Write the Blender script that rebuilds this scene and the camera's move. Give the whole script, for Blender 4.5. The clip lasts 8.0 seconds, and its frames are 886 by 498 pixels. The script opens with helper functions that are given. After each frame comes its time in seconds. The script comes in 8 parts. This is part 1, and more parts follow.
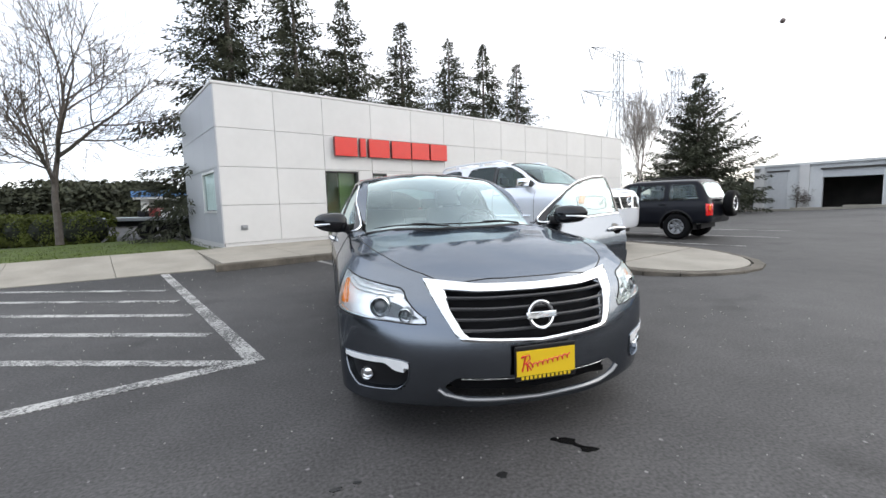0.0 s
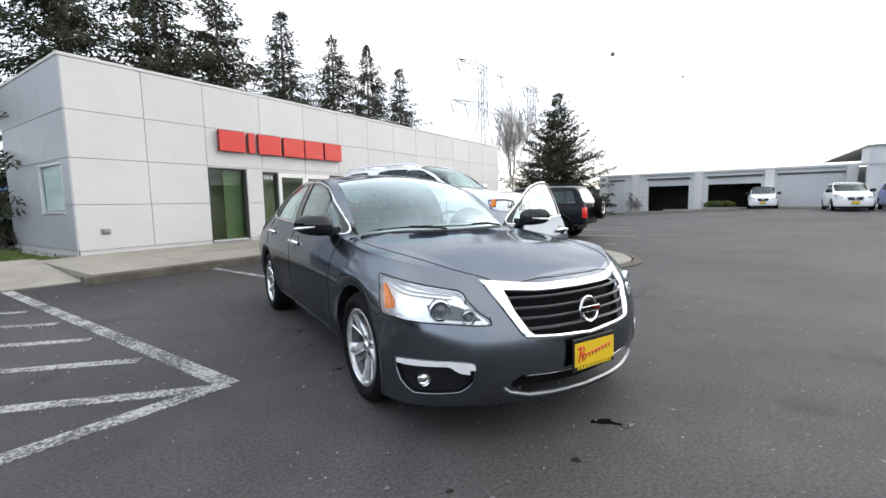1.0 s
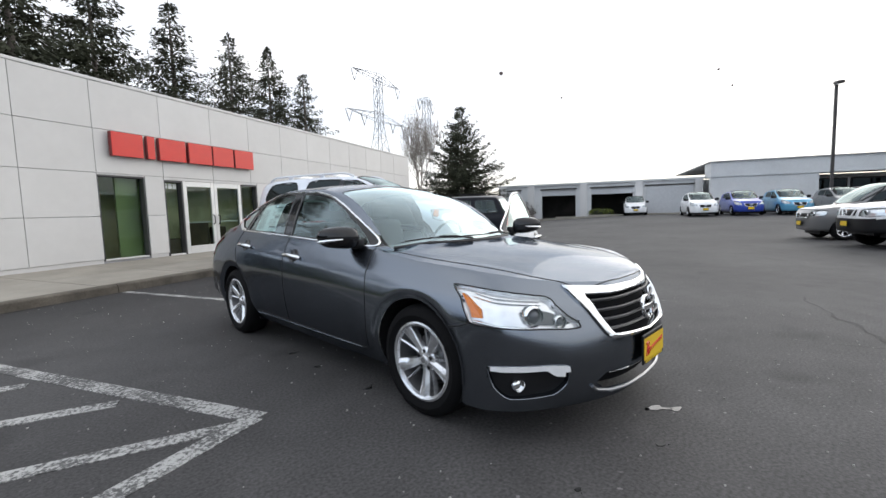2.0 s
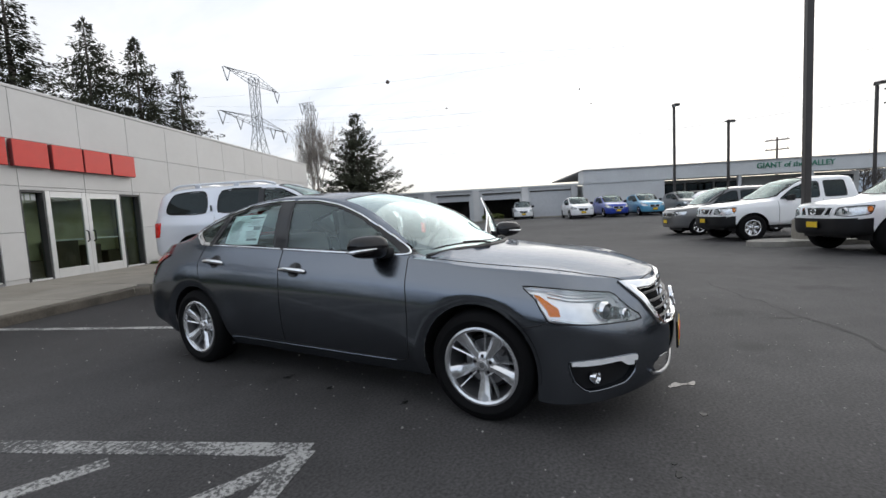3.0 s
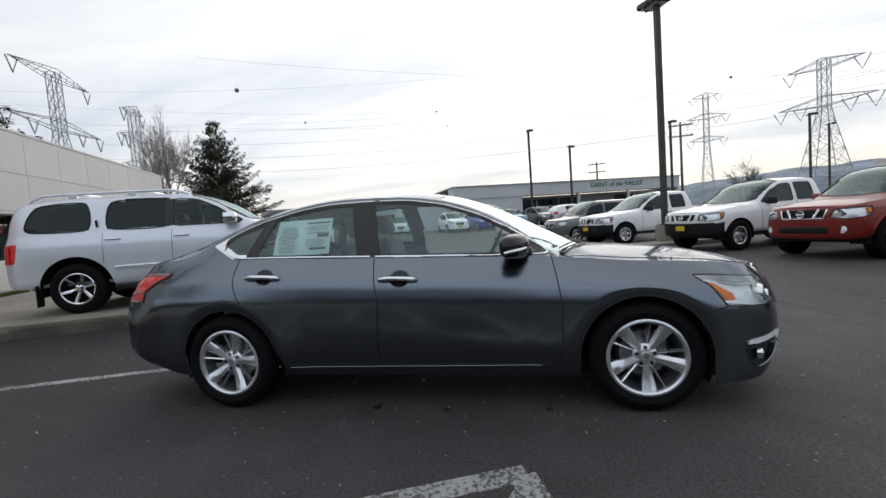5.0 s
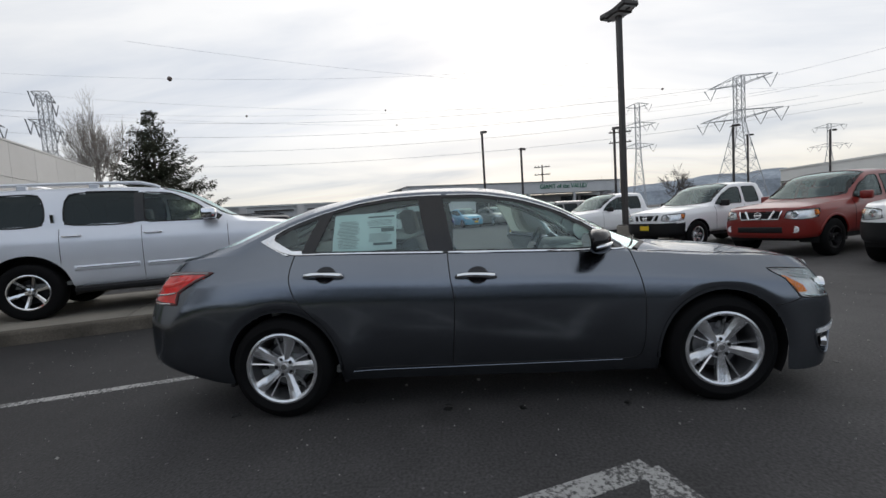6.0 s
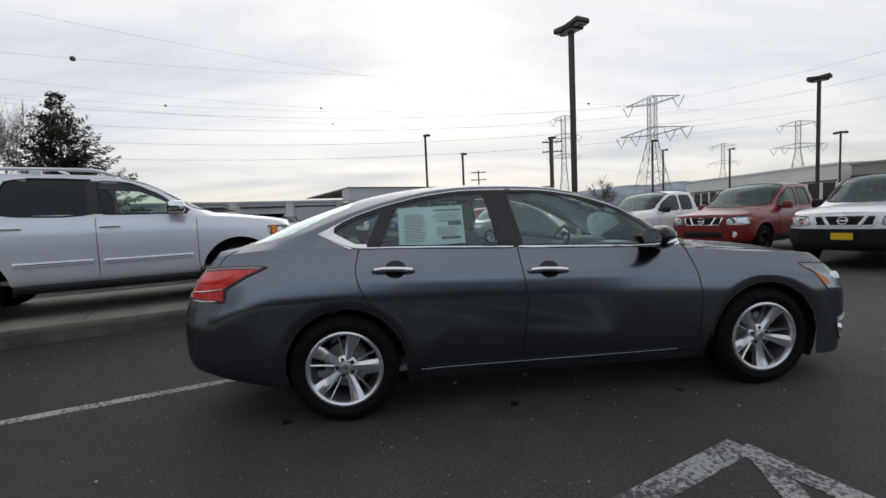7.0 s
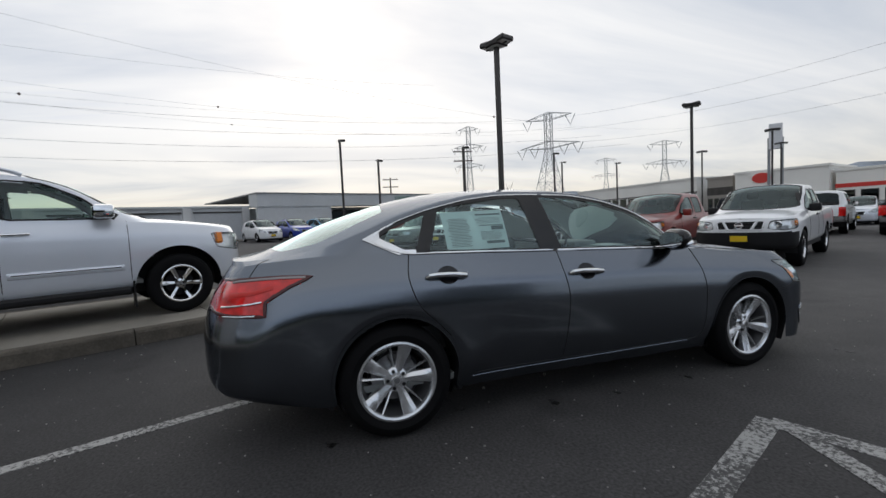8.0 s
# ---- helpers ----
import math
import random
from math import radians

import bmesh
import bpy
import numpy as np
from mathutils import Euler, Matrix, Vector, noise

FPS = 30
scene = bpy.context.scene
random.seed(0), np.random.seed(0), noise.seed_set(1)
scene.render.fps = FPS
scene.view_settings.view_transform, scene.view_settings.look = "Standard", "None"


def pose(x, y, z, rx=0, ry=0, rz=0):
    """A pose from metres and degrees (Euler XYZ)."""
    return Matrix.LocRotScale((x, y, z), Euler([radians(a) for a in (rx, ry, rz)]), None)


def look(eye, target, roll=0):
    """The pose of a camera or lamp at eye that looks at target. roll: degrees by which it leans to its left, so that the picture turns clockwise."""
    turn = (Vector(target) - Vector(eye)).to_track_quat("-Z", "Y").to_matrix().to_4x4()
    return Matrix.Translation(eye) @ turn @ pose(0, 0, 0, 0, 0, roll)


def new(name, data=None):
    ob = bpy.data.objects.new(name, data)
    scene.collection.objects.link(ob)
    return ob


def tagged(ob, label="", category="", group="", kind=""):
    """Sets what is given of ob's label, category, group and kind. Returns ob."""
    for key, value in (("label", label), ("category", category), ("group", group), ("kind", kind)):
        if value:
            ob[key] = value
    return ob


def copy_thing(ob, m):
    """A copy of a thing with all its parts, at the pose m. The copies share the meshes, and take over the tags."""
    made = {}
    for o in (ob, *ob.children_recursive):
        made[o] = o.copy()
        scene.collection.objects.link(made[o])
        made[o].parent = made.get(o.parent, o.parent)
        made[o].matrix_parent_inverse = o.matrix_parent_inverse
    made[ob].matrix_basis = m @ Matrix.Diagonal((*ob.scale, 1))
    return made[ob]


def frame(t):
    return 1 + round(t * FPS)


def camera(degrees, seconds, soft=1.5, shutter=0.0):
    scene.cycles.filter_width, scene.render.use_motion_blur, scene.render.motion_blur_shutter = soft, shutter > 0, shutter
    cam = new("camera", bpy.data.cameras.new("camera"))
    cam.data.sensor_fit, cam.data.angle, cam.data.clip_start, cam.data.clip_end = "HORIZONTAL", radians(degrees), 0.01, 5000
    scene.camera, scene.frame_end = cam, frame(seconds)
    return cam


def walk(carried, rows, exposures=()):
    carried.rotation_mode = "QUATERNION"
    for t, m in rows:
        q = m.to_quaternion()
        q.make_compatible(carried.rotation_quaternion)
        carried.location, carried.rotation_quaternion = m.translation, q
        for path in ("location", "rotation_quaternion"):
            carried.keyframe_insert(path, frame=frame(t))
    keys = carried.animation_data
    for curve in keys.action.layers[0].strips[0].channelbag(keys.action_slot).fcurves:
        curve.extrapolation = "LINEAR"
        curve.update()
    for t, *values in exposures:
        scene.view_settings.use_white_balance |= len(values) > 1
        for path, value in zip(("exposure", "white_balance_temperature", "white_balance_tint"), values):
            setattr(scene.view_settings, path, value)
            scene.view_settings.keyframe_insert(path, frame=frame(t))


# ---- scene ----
cam = camera(91.6, 8.0)
PATH = [
    (0, (-0.924, -4.128, 1.157), (-0.409, -2.207, 0.95), -1.7),
    (0.5, (-1.354, -3.982, 1.177), (-0.536, -2.167, 0.992), -1.4),
    (1, (-1.745, -3.784, 1.182), (-0.693, -2.097, 0.97), -1.1),
    (1.5, (-2.119, -3.517, 1.198), (-0.879, -1.961, 0.994), -1.2),
    (1.7, (-2.271, -3.399, 1.201), (-0.952, -1.909, 0.997), -1.4),
    (2.8, (-2.959, -2.602, 1.227), (-1.288, -1.511, 1.101), -2.8),
    (3, (-3.056, -2.437, 1.233), (-1.323, -1.452, 1.068), -3.0),
    (3.5, (-3.25, -2.019, 1.218), (-1.436, -1.186, 1.089), -4.2),
    (4, (-3.39, -1.575, 1.222), (-1.536, -0.837, 1.094), -4.0),
    (4.5, (-3.477, -1.135, 1.223), (-1.562, -0.568, 1.122), -3.9),
    (4.7, (-3.495, -0.962, 1.22), (-1.554, -0.492, 1.101), -4.2),
    (5.8, (-3.513, -0.038, 1.226), (-1.526, 0.154, 1.108), -3.4),
    (6, (-3.514, 0.138, 1.24), (-1.522, 0.254, 1.097), -3.7),
    (6.5, (-3.503, 0.575, 1.228), (-1.508, 0.541, 1.092), -3.2),
    (7, (-3.461, 1.016, 1.227), (-1.476, 0.818, 1.082), -2.6),
    (7.5, (-3.366, 1.437, 1.249), (-1.404, 1.071, 1.118), -2.8),
    (8, (-3.248, 1.856, 1.248), (-1.35, 1.241, 1.117), -2.7),
]
walk(cam, [(t, look(eye, target, roll)) for t, eye, target, roll in PATH], exposures=[(0, 1.14), (1.5, .98), (3, .32), (4.5, .15), (6, -.12), (8, -.2)])

# ---- light and sky ----
world = bpy.data.worlds.new("overcast_sky")
scene.world = world
world.use_nodes = True
SUN_EL, SUN_AZ = radians(26), radians(-6)      # azimuth counted from +x towards +y


def build_sky():
    nt = world.node_tree
    nt.nodes.clear()
    out = nt.nodes.new("ShaderNodeOutputWorld")
    bg = nt.nodes.new("ShaderNodeBackground")
    sky = nt.nodes.new("ShaderNodeTexSky")
    sky.sky_type, sky.sun_disc = "NISHITA", False
    sky.sun_elevation, sky.sun_rotation = SUN_EL, radians(90) - SUN_AZ
    sky.air_density, sky.dust_density, sky.ozone_density = 1.0, 3.0, 1.0
    # the cloud deck: long thin streaks, nearly white, over the clear sky
    co = nt.nodes.new("ShaderNodeTexCoord")
    sep = nt.nodes.new("ShaderNodeSeparateXYZ")
    nt.links.new(co.outputs["Generated"], sep.inputs[0])
    up = nt.nodes.new("ShaderNodeMath")
    up.operation, up.inputs[1].default_value = "ADD", 0.16
    nt.links.new(sep.outputs[2], up.inputs[0])
    mx = nt.nodes.new("ShaderNodeMath")
    mx.operation, mx.inputs[1].default_value = "MAXIMUM", 0.05
    nt.links.new(up.outputs[0], mx.inputs[0])
    flat = []
    for k in (0, 1):
        dv = nt.nodes.new("ShaderNodeMath")
        dv.operation = "DIVIDE"
        nt.links.new(sep.outputs[k], dv.inputs[0])
        nt.links.new(mx.outputs[0], dv.inputs[1])
        flat.append(dv)
    com = nt.nodes.new("ShaderNodeCombineXYZ")
    nt.links.new(flat[0].outputs[0], com.inputs[0])
    nt.links.new(flat[1].outputs[0], com.inputs[1])
    mp = nt.nodes.new("ShaderNodeMapping")
    mp.inputs["Scale"].default_value = (0.75, 0.28, 1)
    mp.inputs["Rotation"].default_value = (0, 0, radians(-8))
    nt.links.new(com.outputs[0], mp.inputs[0])
    noi = nt.nodes.new("ShaderNodeTexNoise")
    noi.inputs["Scale"].default_value, noi.inputs["Detail"].default_value = 1.6, 7
    noi.inputs["Roughness"].default_value, noi.inputs["Distortion"].default_value = 0.55, 0.5
    nt.links.new(mp.outputs[0], noi.inputs["Vector"])
    ramp = nt.nodes.new("ShaderNodeValToRGB")
    e = ramp.color_ramp.elements
    e[0].position, e[0].color = 0.30, (5.7, 6.3, 7.3, 1)
    e[1].position, e[1].color = 0.64, (9.6, 9.65, 9.75, 1)
    nt.links.new(noi.outputs["Fac"], ramp.inputs[0])
    # the thin cloud glows broadly about the hidden sun
    dot = nt.nodes.new("ShaderNodeVectorMath")
    dot.operation = "DOT_PRODUCT"
    dot.inputs[1].default_value = (math.cos(SUN_AZ) * math.cos(SUN_EL), math.sin(SUN_AZ) * math.cos(SUN_EL), math.sin(SUN_EL))
    nt.links.new(co.outputs["Generated"], dot.inputs[0])
    glow = nt.nodes.new("ShaderNodeMapRange")
    glow.interpolation_type = "SMOOTHSTEP"
    for key, val in (("From Min", 0.2), ("From Max", 1.0), ("To Min", 0.96), ("To Max", 1.15)):
        glow.inputs[key].default_value = val
    nt.links.new(dot.outputs["Value"], glow.inputs["Value"])
    # thicker cloud over the half of the sky away from the sun
    half = nt.nodes.new("ShaderNodeMapRange")
    for key, val in (("From Min", -0.8), ("From Max", 0.15)):
        half.inputs[key].default_value = val
    nt.links.new(dot.outputs["Value"], half.inputs["Value"])
    thick = nt.nodes.new("ShaderNodeValToRGB")
    k = thick.color_ramp.elements
    k[0].position, k[0].color = 0.0, (0.84, 0.94, 1.09, 1)
    k[1].position, k[1].color = 1.0, (1.0, 1.0, 1.0, 1)
    nt.links.new(half.outputs[0], thick.inputs[0])
    # a warm, thin strip of sky along the horizon
    warm = nt.nodes.new("ShaderNodeValToRGB")
    w = warm.color_ramp.elements
    w[0].position, w[0].color = 0.02, (1.0, 0.925, 0.78, 1)
    w[1].position, w[1].color = 0.20, (1.0, 1.0, 1.0, 1)
    w.new(0.09).color = (1.0, 0.98, 0.93, 1)
    nt.links.new(sep.outputs[2], warm.inputs[0])
    lit = nt.nodes.new("ShaderNodeVectorMath")
    lit.operation = "SCALE"
    tint = nt.nodes.new("ShaderNodeVectorMath")
    tint.operation = "MULTIPLY"
    nt.links.new(ramp.outputs[0], tint.inputs[0])
    nt.links.new(warm.outputs[0], tint.inputs[1])
    deep = nt.nodes.new("ShaderNodeVectorMath")
    deep.operation = "MULTIPLY"
    nt.links.new(tint.outputs[0], deep.inputs[0])
    nt.links.new(thick.outputs[0], deep.inputs[1])
    nt.links.new(deep.outputs[0], lit.inputs[0])
    nt.links.new(glow.outputs[0], lit.inputs["Scale"])
    mix = nt.nodes.new("ShaderNodeMixRGB")
    mix.inputs[0].default_value = 0.93
    nt.links.new(sky.outputs[0], mix.inputs[1])
    nt.links.new(lit.outputs[0], mix.inputs[2])
    nt.links.new(mix.outputs[0], bg.inputs[0])
    bg.inputs[1].default_value = 0.1
    nt.links.new(bg.outputs[0], out.inputs[0])


build_sky()
sun = new("sun", bpy.data.lights.new("sun", "SUN"))
sun.data.energy, sun.data.angle, sun.data.color = 0.5, radians(60), (1.0, 0.95, 0.88)
sun.matrix_world = look((30 * math.cos(SUN_AZ), 30 * math.sin(SUN_AZ), 30 * math.tan(SUN_EL)), (0, 0, 0))


# ---- materials ----
MATS = {}


def rgb(c):
    return (c[0], c[1], c[2], 1)


def mat(name, color, rough=0.5, metal=0.0, var=0.0, scale=6.0, bump=0.0, bscale=60.0, coat=0.0, flake=0.0, spec=0.5, vary=0.0,
        fine=0.0, fscale=220.0):
    """A painted or solid surface: two scales of mottling, fine relief, optional clear coat and per-object variation."""
    if name in MATS:
        return MATS[name]
    m = bpy.data.materials.new(name)
    m.use_nodes = True
    nt = m.node_tree
    b = nt.nodes["Principled BSDF"]
    b.inputs["Base Color"].default_value = rgb(color)
    b.inputs["Roughness"].default_value, b.inputs["Metallic"].default_value = rough, metal
    b.inputs["Specular IOR Level"].default_value = spec
    b.inputs["Coat Weight"].default_value, b.inputs["Coat Roughness"].default_value = coat, 0.03
    co = nt.nodes.new("ShaderNodeTexCoord")
    if var or vary or fine:
        n1 = nt.nodes.new("ShaderNodeTexNoise")
        n1.inputs["Scale"].default_value, n1.inputs["Detail"].default_value = scale, 5
        nt.links.new(co.outputs["Object"], n1.inputs["Vector"])
        mr = nt.nodes.new("ShaderNodeMapRange")
        mr.inputs["From Min"].default_value, mr.inputs["From Max"].default_value = 0.3, 0.7
        mr.inputs["To Min"].default_value, mr.inputs["To Max"].default_value = 1 - var, 1 + var
        nt.links.new(n1.outputs["Fac"], mr.inputs["Value"])
        val = mr.outputs[0]
        if fine:
            n2 = nt.nodes.new("ShaderNodeTexNoise")
            n2.inputs["Scale"].default_value, n2.inputs["Detail"].default_value = fscale, 3
            nt.links.new(co.outputs["Object"], n2.inputs["Vector"])
            m2 = nt.nodes.new("ShaderNodeMapRange")
            m2.inputs["From Min"].default_value, m2.inputs["From Max"].default_value = 0.3, 0.7
            m2.inputs["To Min"].default_value, m2.inputs["To Max"].default_value = 1 - fine, 1 + fine
            nt.links.new(n2.outputs["Fac"], m2.inputs["Value"])
            mul = nt.nodes.new("ShaderNodeMath")
            mul.operation = "MULTIPLY"
            nt.links.new(val, mul.inputs[0])
            nt.links.new(m2.outputs[0], mul.inputs[1])
            val = mul.outputs[0]
        if vary:
            oi = nt.nodes.new("ShaderNodeObjectInfo")
            m3 = nt.nodes.new("ShaderNodeMapRange")
            m3.inputs["To Min"].default_value, m3.inputs["To Max"].default_value = 1 - vary, 1 + vary
            nt.links.new(oi.outputs["Random"], m3.inputs["Value"])
            mul = nt.nodes.new("ShaderNodeMath")
            mul.operation = "MULTIPLY"
            nt.links.new(val, mul.inputs[0])
            nt.links.new(m3.outputs[0], mul.inputs[1])
            val = mul.outputs[0]
        vm = nt.nodes.new("ShaderNodeVectorMath")
        vm.operation = "SCALE"
        vm.inputs[0].default_value = color[:3]
        nt.links.new(val, vm.inputs["Scale"])
        nt.links.new(vm.outputs[0], b.inputs["Base Color"])
        rr = nt.nodes.new("ShaderNodeMapRange")
        rr.inputs["To Min"].default_value, rr.inputs["To Max"].default_value = max(0.02, rough * 0.85), min(1, rough * 1.15)
        nt.links.new(n1.outputs["Fac"], rr.inputs["Value"])
        nt.links.new(rr.outputs[0], b.inputs["Roughness"])
    if bump:
        nb = nt.nodes.new("ShaderNodeTexNoise")
        nb.inputs["Scale"].default_value, nb.inputs["Detail"].default_value = bscale, 4
        nt.links.new(co.outputs["Object"], nb.inputs["Vector"])
        bp = nt.nodes.new("ShaderNodeBump")
        bp.inputs["Strength"].default_value, bp.inputs["Distance"].default_value = bump, 0.01
        nt.links.new(nb.outputs["Fac"], bp.inputs["Height"])
        nt.links.new(bp.outputs[0], b.inputs["Normal"])
    if flake:
        nf = nt.nodes.new("ShaderNodeTexVoronoi")
        nf.inputs["Scale"].default_value = 900
        nt.links.new(co.outputs["Object"], nf.inputs["Vector"])
        bp = nt.nodes.new("ShaderNodeBump")
        bp.inputs["Strength"].default_value, bp.inputs["Distance"].default_value = flake, 0.001
        nt.links.new(nf.outputs["Distance"], bp.inputs["Height"])
        nt.links.new(bp.outputs[0], b.inputs["Normal"])
    MATS[name] = m
    return m


def glass(name, color=(0.8, 0.9, 0.88), rough=0.0, amount=1.0):
    """A thin pane: clear to what is behind, with the gloss of glass on top."""
    if name in MATS:
        return MATS[name]
    m = bpy.data.materials.new(name)
    m.use_nodes = True
    nt = m.node_tree
    nt.nodes.clear()
    out = nt.nodes.new("ShaderNodeOutputMaterial")
    tr = nt.nodes.new("ShaderNodeBsdfTransparent")
    tr.inputs[0].default_value = rgb(color)
    gl = nt.nodes.new("ShaderNodeBsdfGlossy")
    gl.inputs["Roughness"].default_value = rough
    gl.inputs["Color"].default_value = (0.84, 0.98, 0.98, 1)
    fr = nt.nodes.new("ShaderNodeFresnel")
    fr.inputs["IOR"].default_value = 1.5
    am = nt.nodes.new("ShaderNodeMath")
    am.operation, am.inputs[1].default_value = "MULTIPLY", 1.6 * amount
    am.use_clamp = True
    nt.links.new(fr.outputs[0], am.inputs[0])
    mx = nt.nodes.new("ShaderNodeMixShader")
    nt.links.new(am.outputs[0], mx.inputs[0])
    nt.links.new(tr.outputs[0], mx.inputs[1])
    nt.links.new(gl.outputs[0], mx.inputs[2])
    nt.links.new(mx.outputs[0], out.inputs[0])
    MATS[name] = m
    return m


def asphalt_mat():
    m = bpy.data.materials.new("asphalt")
    m.use_nodes = True
    nt = m.node_tree
    b = nt.nodes["Principled BSDF"]
    co = nt.nodes.new("ShaderNodeTexCoord")

    def noise_tex(sc, det=4, kind="ShaderNodeTexNoise"):
        n = nt.nodes.new(kind)
        n.inputs["Scale"].default_value = sc
        if kind == "ShaderNodeTexNoise":
            n.inputs["Detail"].default_value = det
        nt.links.new(co.outputs["Object"], n.inputs["Vector"])
        return n

    def rng(sock, a, b_, c, d):
        r = nt.nodes.new("ShaderNodeMapRange")
        for k, v in zip(("From Min", "From Max", "To Min", "To Max"), (a, b_, c, d)):
            r.inputs[k].default_value = v
        nt.links.new(sock, r.inputs["Value"])
        return r.outputs[0]

    def mul(p, q):
        k = nt.nodes.new("ShaderNodeMath")
        k.operation = "MULTIPLY"
        nt.links.new(p, k.inputs[0])
        nt.links.new(q, k.inputs[1])
        return k.outputs[0]

    big = rng(noise_tex(0.35, 5).outputs["Fac"], 0.3, 0.7, 0.72, 1.27)
    mid = rng(noise_tex(3.0, 5).outputs["Fac"], 0.3, 0.7, 0.88, 1.12)
    grain = rng(noise_tex(58, 4).outputs["Fac"], 0.30, 0.70, 0.60, 1.40)
    chips = noise_tex(75, kind="ShaderNodeTexVoronoi")
    chip = rng(chips.outputs["Color"], 0.94, 0.99, 1.0, 3.4)
    oil = rng(noise_tex(0.9, 3).outputs["Fac"], 0.62, 0.72, 1.0, 0.62)
    # the base tone is paler before the car and darker behind it
    sep = nt.nodes.new("ShaderNodeSeparateXYZ")
    nt.links.new(co.outputs["Object"], sep.inputs[0])
    lane = rng(sep.outputs[1], -3.6, -0.3, 1.36, 1.05)
    past = mul(rng(sep.outputs[1], 2.2, 4.6, 0.0, 1.0), rng(sep.outputs[0], 2.5, 6.0, 1.0, 0.0))
    rear = rng(past, 0.0, 1.0, 1.0, 0.54)
    v = mul(mul(mul(mul(mul(big, mid), mul(grain, chip)), oil), lane), rear)
    vm = nt.nodes.new("ShaderNodeVectorMath")
    vm.operation = "SCALE"
    vm.inputs[0].default_value = (0.0485, 0.0465, 0.0462)
    nt.links.new(v, vm.inputs["Scale"])
    nt.links.new(vm.outputs[0], b.inputs["Base Color"])
    b.inputs["Roughness"].default_value = 0.78
    b.inputs["Specular IOR Level"].default_value = 0.35
    bp = nt.nodes.new("ShaderNodeBump")
    bp.inputs["Strength"].default_value, bp.inputs["Distance"].default_value = 0.35, 0.006
    nt.links.new(noise_tex(110, 3).outputs["Fac"], bp.inputs["Height"])
    nt.links.new(bp.outputs[0], b.inputs["Normal"])
    return m


def worn_paint_mat():
    """White road paint, flaked through to the asphalt in specks."""
    m = bpy.data.materials.new("worn_white_paint")
    m.use_nodes = True
    nt = m.node_tree
    b = nt.nodes["Principled BSDF"]
    co = nt.nodes.new("ShaderNodeTexCoord")
    n = nt.nodes.new("ShaderNodeTexNoise")
    n.inputs["Scale"].default_value, n.inputs["Detail"].default_value, n.inputs["Roughness"].default_value = 38, 6, 0.75
    nt.links.new(co.outputs["Object"], n.inputs["Vector"])
    n2 = nt.nodes.new("ShaderNodeTexNoise")
    n2.inputs["Scale"].default_value, n2.inputs["Detail"].default_value = 2.2, 3
    nt.links.new(co.outputs["Object"], n2.inputs["Vector"])
    ad = nt.nodes.new("ShaderNodeMath")
    ad.operation = "MULTIPLY_ADD"
    ad.inputs[1].default_value, ad.inputs[2].default_value = 0.55, -0.27
    nt.links.new(n2.outputs["Fac"], ad.inputs[0])
    sm = nt.nodes.new("ShaderNodeMath")
    sm.operation = "ADD"
    nt.links.new(n.outputs["Fac"], sm.inputs[0])
    nt.links.new(ad.outputs[0], sm.inputs[1])
    r = nt.nodes.new("ShaderNodeValToRGB")
    e = r.color_ramp.elements
    e[0].position, e[0].color = 0.455, (0.065, 0.064, 0.063, 1)
    e[1].position, e[1].color = 0.56, (0.38, 0.375, 0.36, 1)
    nt.links.new(sm.outputs[0], r.inputs[0])
    nt.links.new(r.outputs[0], b.inputs["Base Color"])
    b.inputs["Roughness"].default_value = 0.75
    return m


M_ASPHALT = asphalt_mat()
M_PAINT = worn_paint_mat()
M_CONC = mat("concrete", (0.265, 0.245, 0.21), 0.85, var=0.16, scale=1.6, bump=0.3, bscale=45, fine=0.10, fscale=60, spec=0.3)
M_KERB = mat("kerb_concrete", (0.10, 0.088, 0.072), 0.9, var=0.35, scale=3.0, bump=0.5, bscale=25, fine=0.15, fscale=40, spec=0.3)
M_ISLAND = mat("pale_island_kerb", (0.30, 0.285, 0.255), 0.9, var=0.25, scale=3.0, bump=0.4, bscale=25, fine=0.12, fscale=40, spec=0.3)
M_GRASS = mat("grass", (0.058, 0.082, 0.012), 0.9, var=0.35, scale=4, fine=0.4, fscale=60, spec=0.2)
M_PANEL = mat("white_metal_panel", (0.60, 0.592, 0.58), 0.42, var=0.03, scale=0.8, fine=0.015, fscale=6, vary=0.03)
M_BLIND = mat("white_blind", (0.66, 0.70, 0.69), 0.7, var=0.05)
# the same panel with the shade of the turned-away walls in its colour
M_PANEL_SHADED = mat("shaded_white_panel", (0.40, 0.41, 0.435), 0.42, var=0.03, scale=0.8, vary=0.03)
M_JOINT = mat("panel_joint_sealant", (0.33, 0.33, 0.34), 0.7, var=0.1)
M_ALU = mat("silver_aluminium_frame", (0.72, 0.72, 0.71), 0.35, 0.3, var=0.04)
M_DARKIN = mat("olive_room_interior", (0.62, 0.58, 0.38), 0.8, var=0.35, scale=1.2)
M_CURTAIN = mat("yellow_green_wall", (0.36, 0.42, 0.21), 0.8, var=0.15, scale=1.5)
M_RED = mat("red_sign_face", (0.62, 0.035, 0.025), 0.3, var=0.03)
M_REDSIDE = mat("dark_red_sign_side", (0.20, 0.02, 0.02), 0.4, var=0.1)
M_ROOF = mat("grey_roof_membrane", (0.30, 0.30, 0.30), 0.8, var=0.1)
# pylon steel and cable are paled to carry the haze of distance
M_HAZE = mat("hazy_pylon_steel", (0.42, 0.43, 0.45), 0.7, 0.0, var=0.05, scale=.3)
M_CABLE = mat("hazed_cable", (0.55, 0.56, 0.58), 0.8, 0.0, var=0.05, scale=.3)
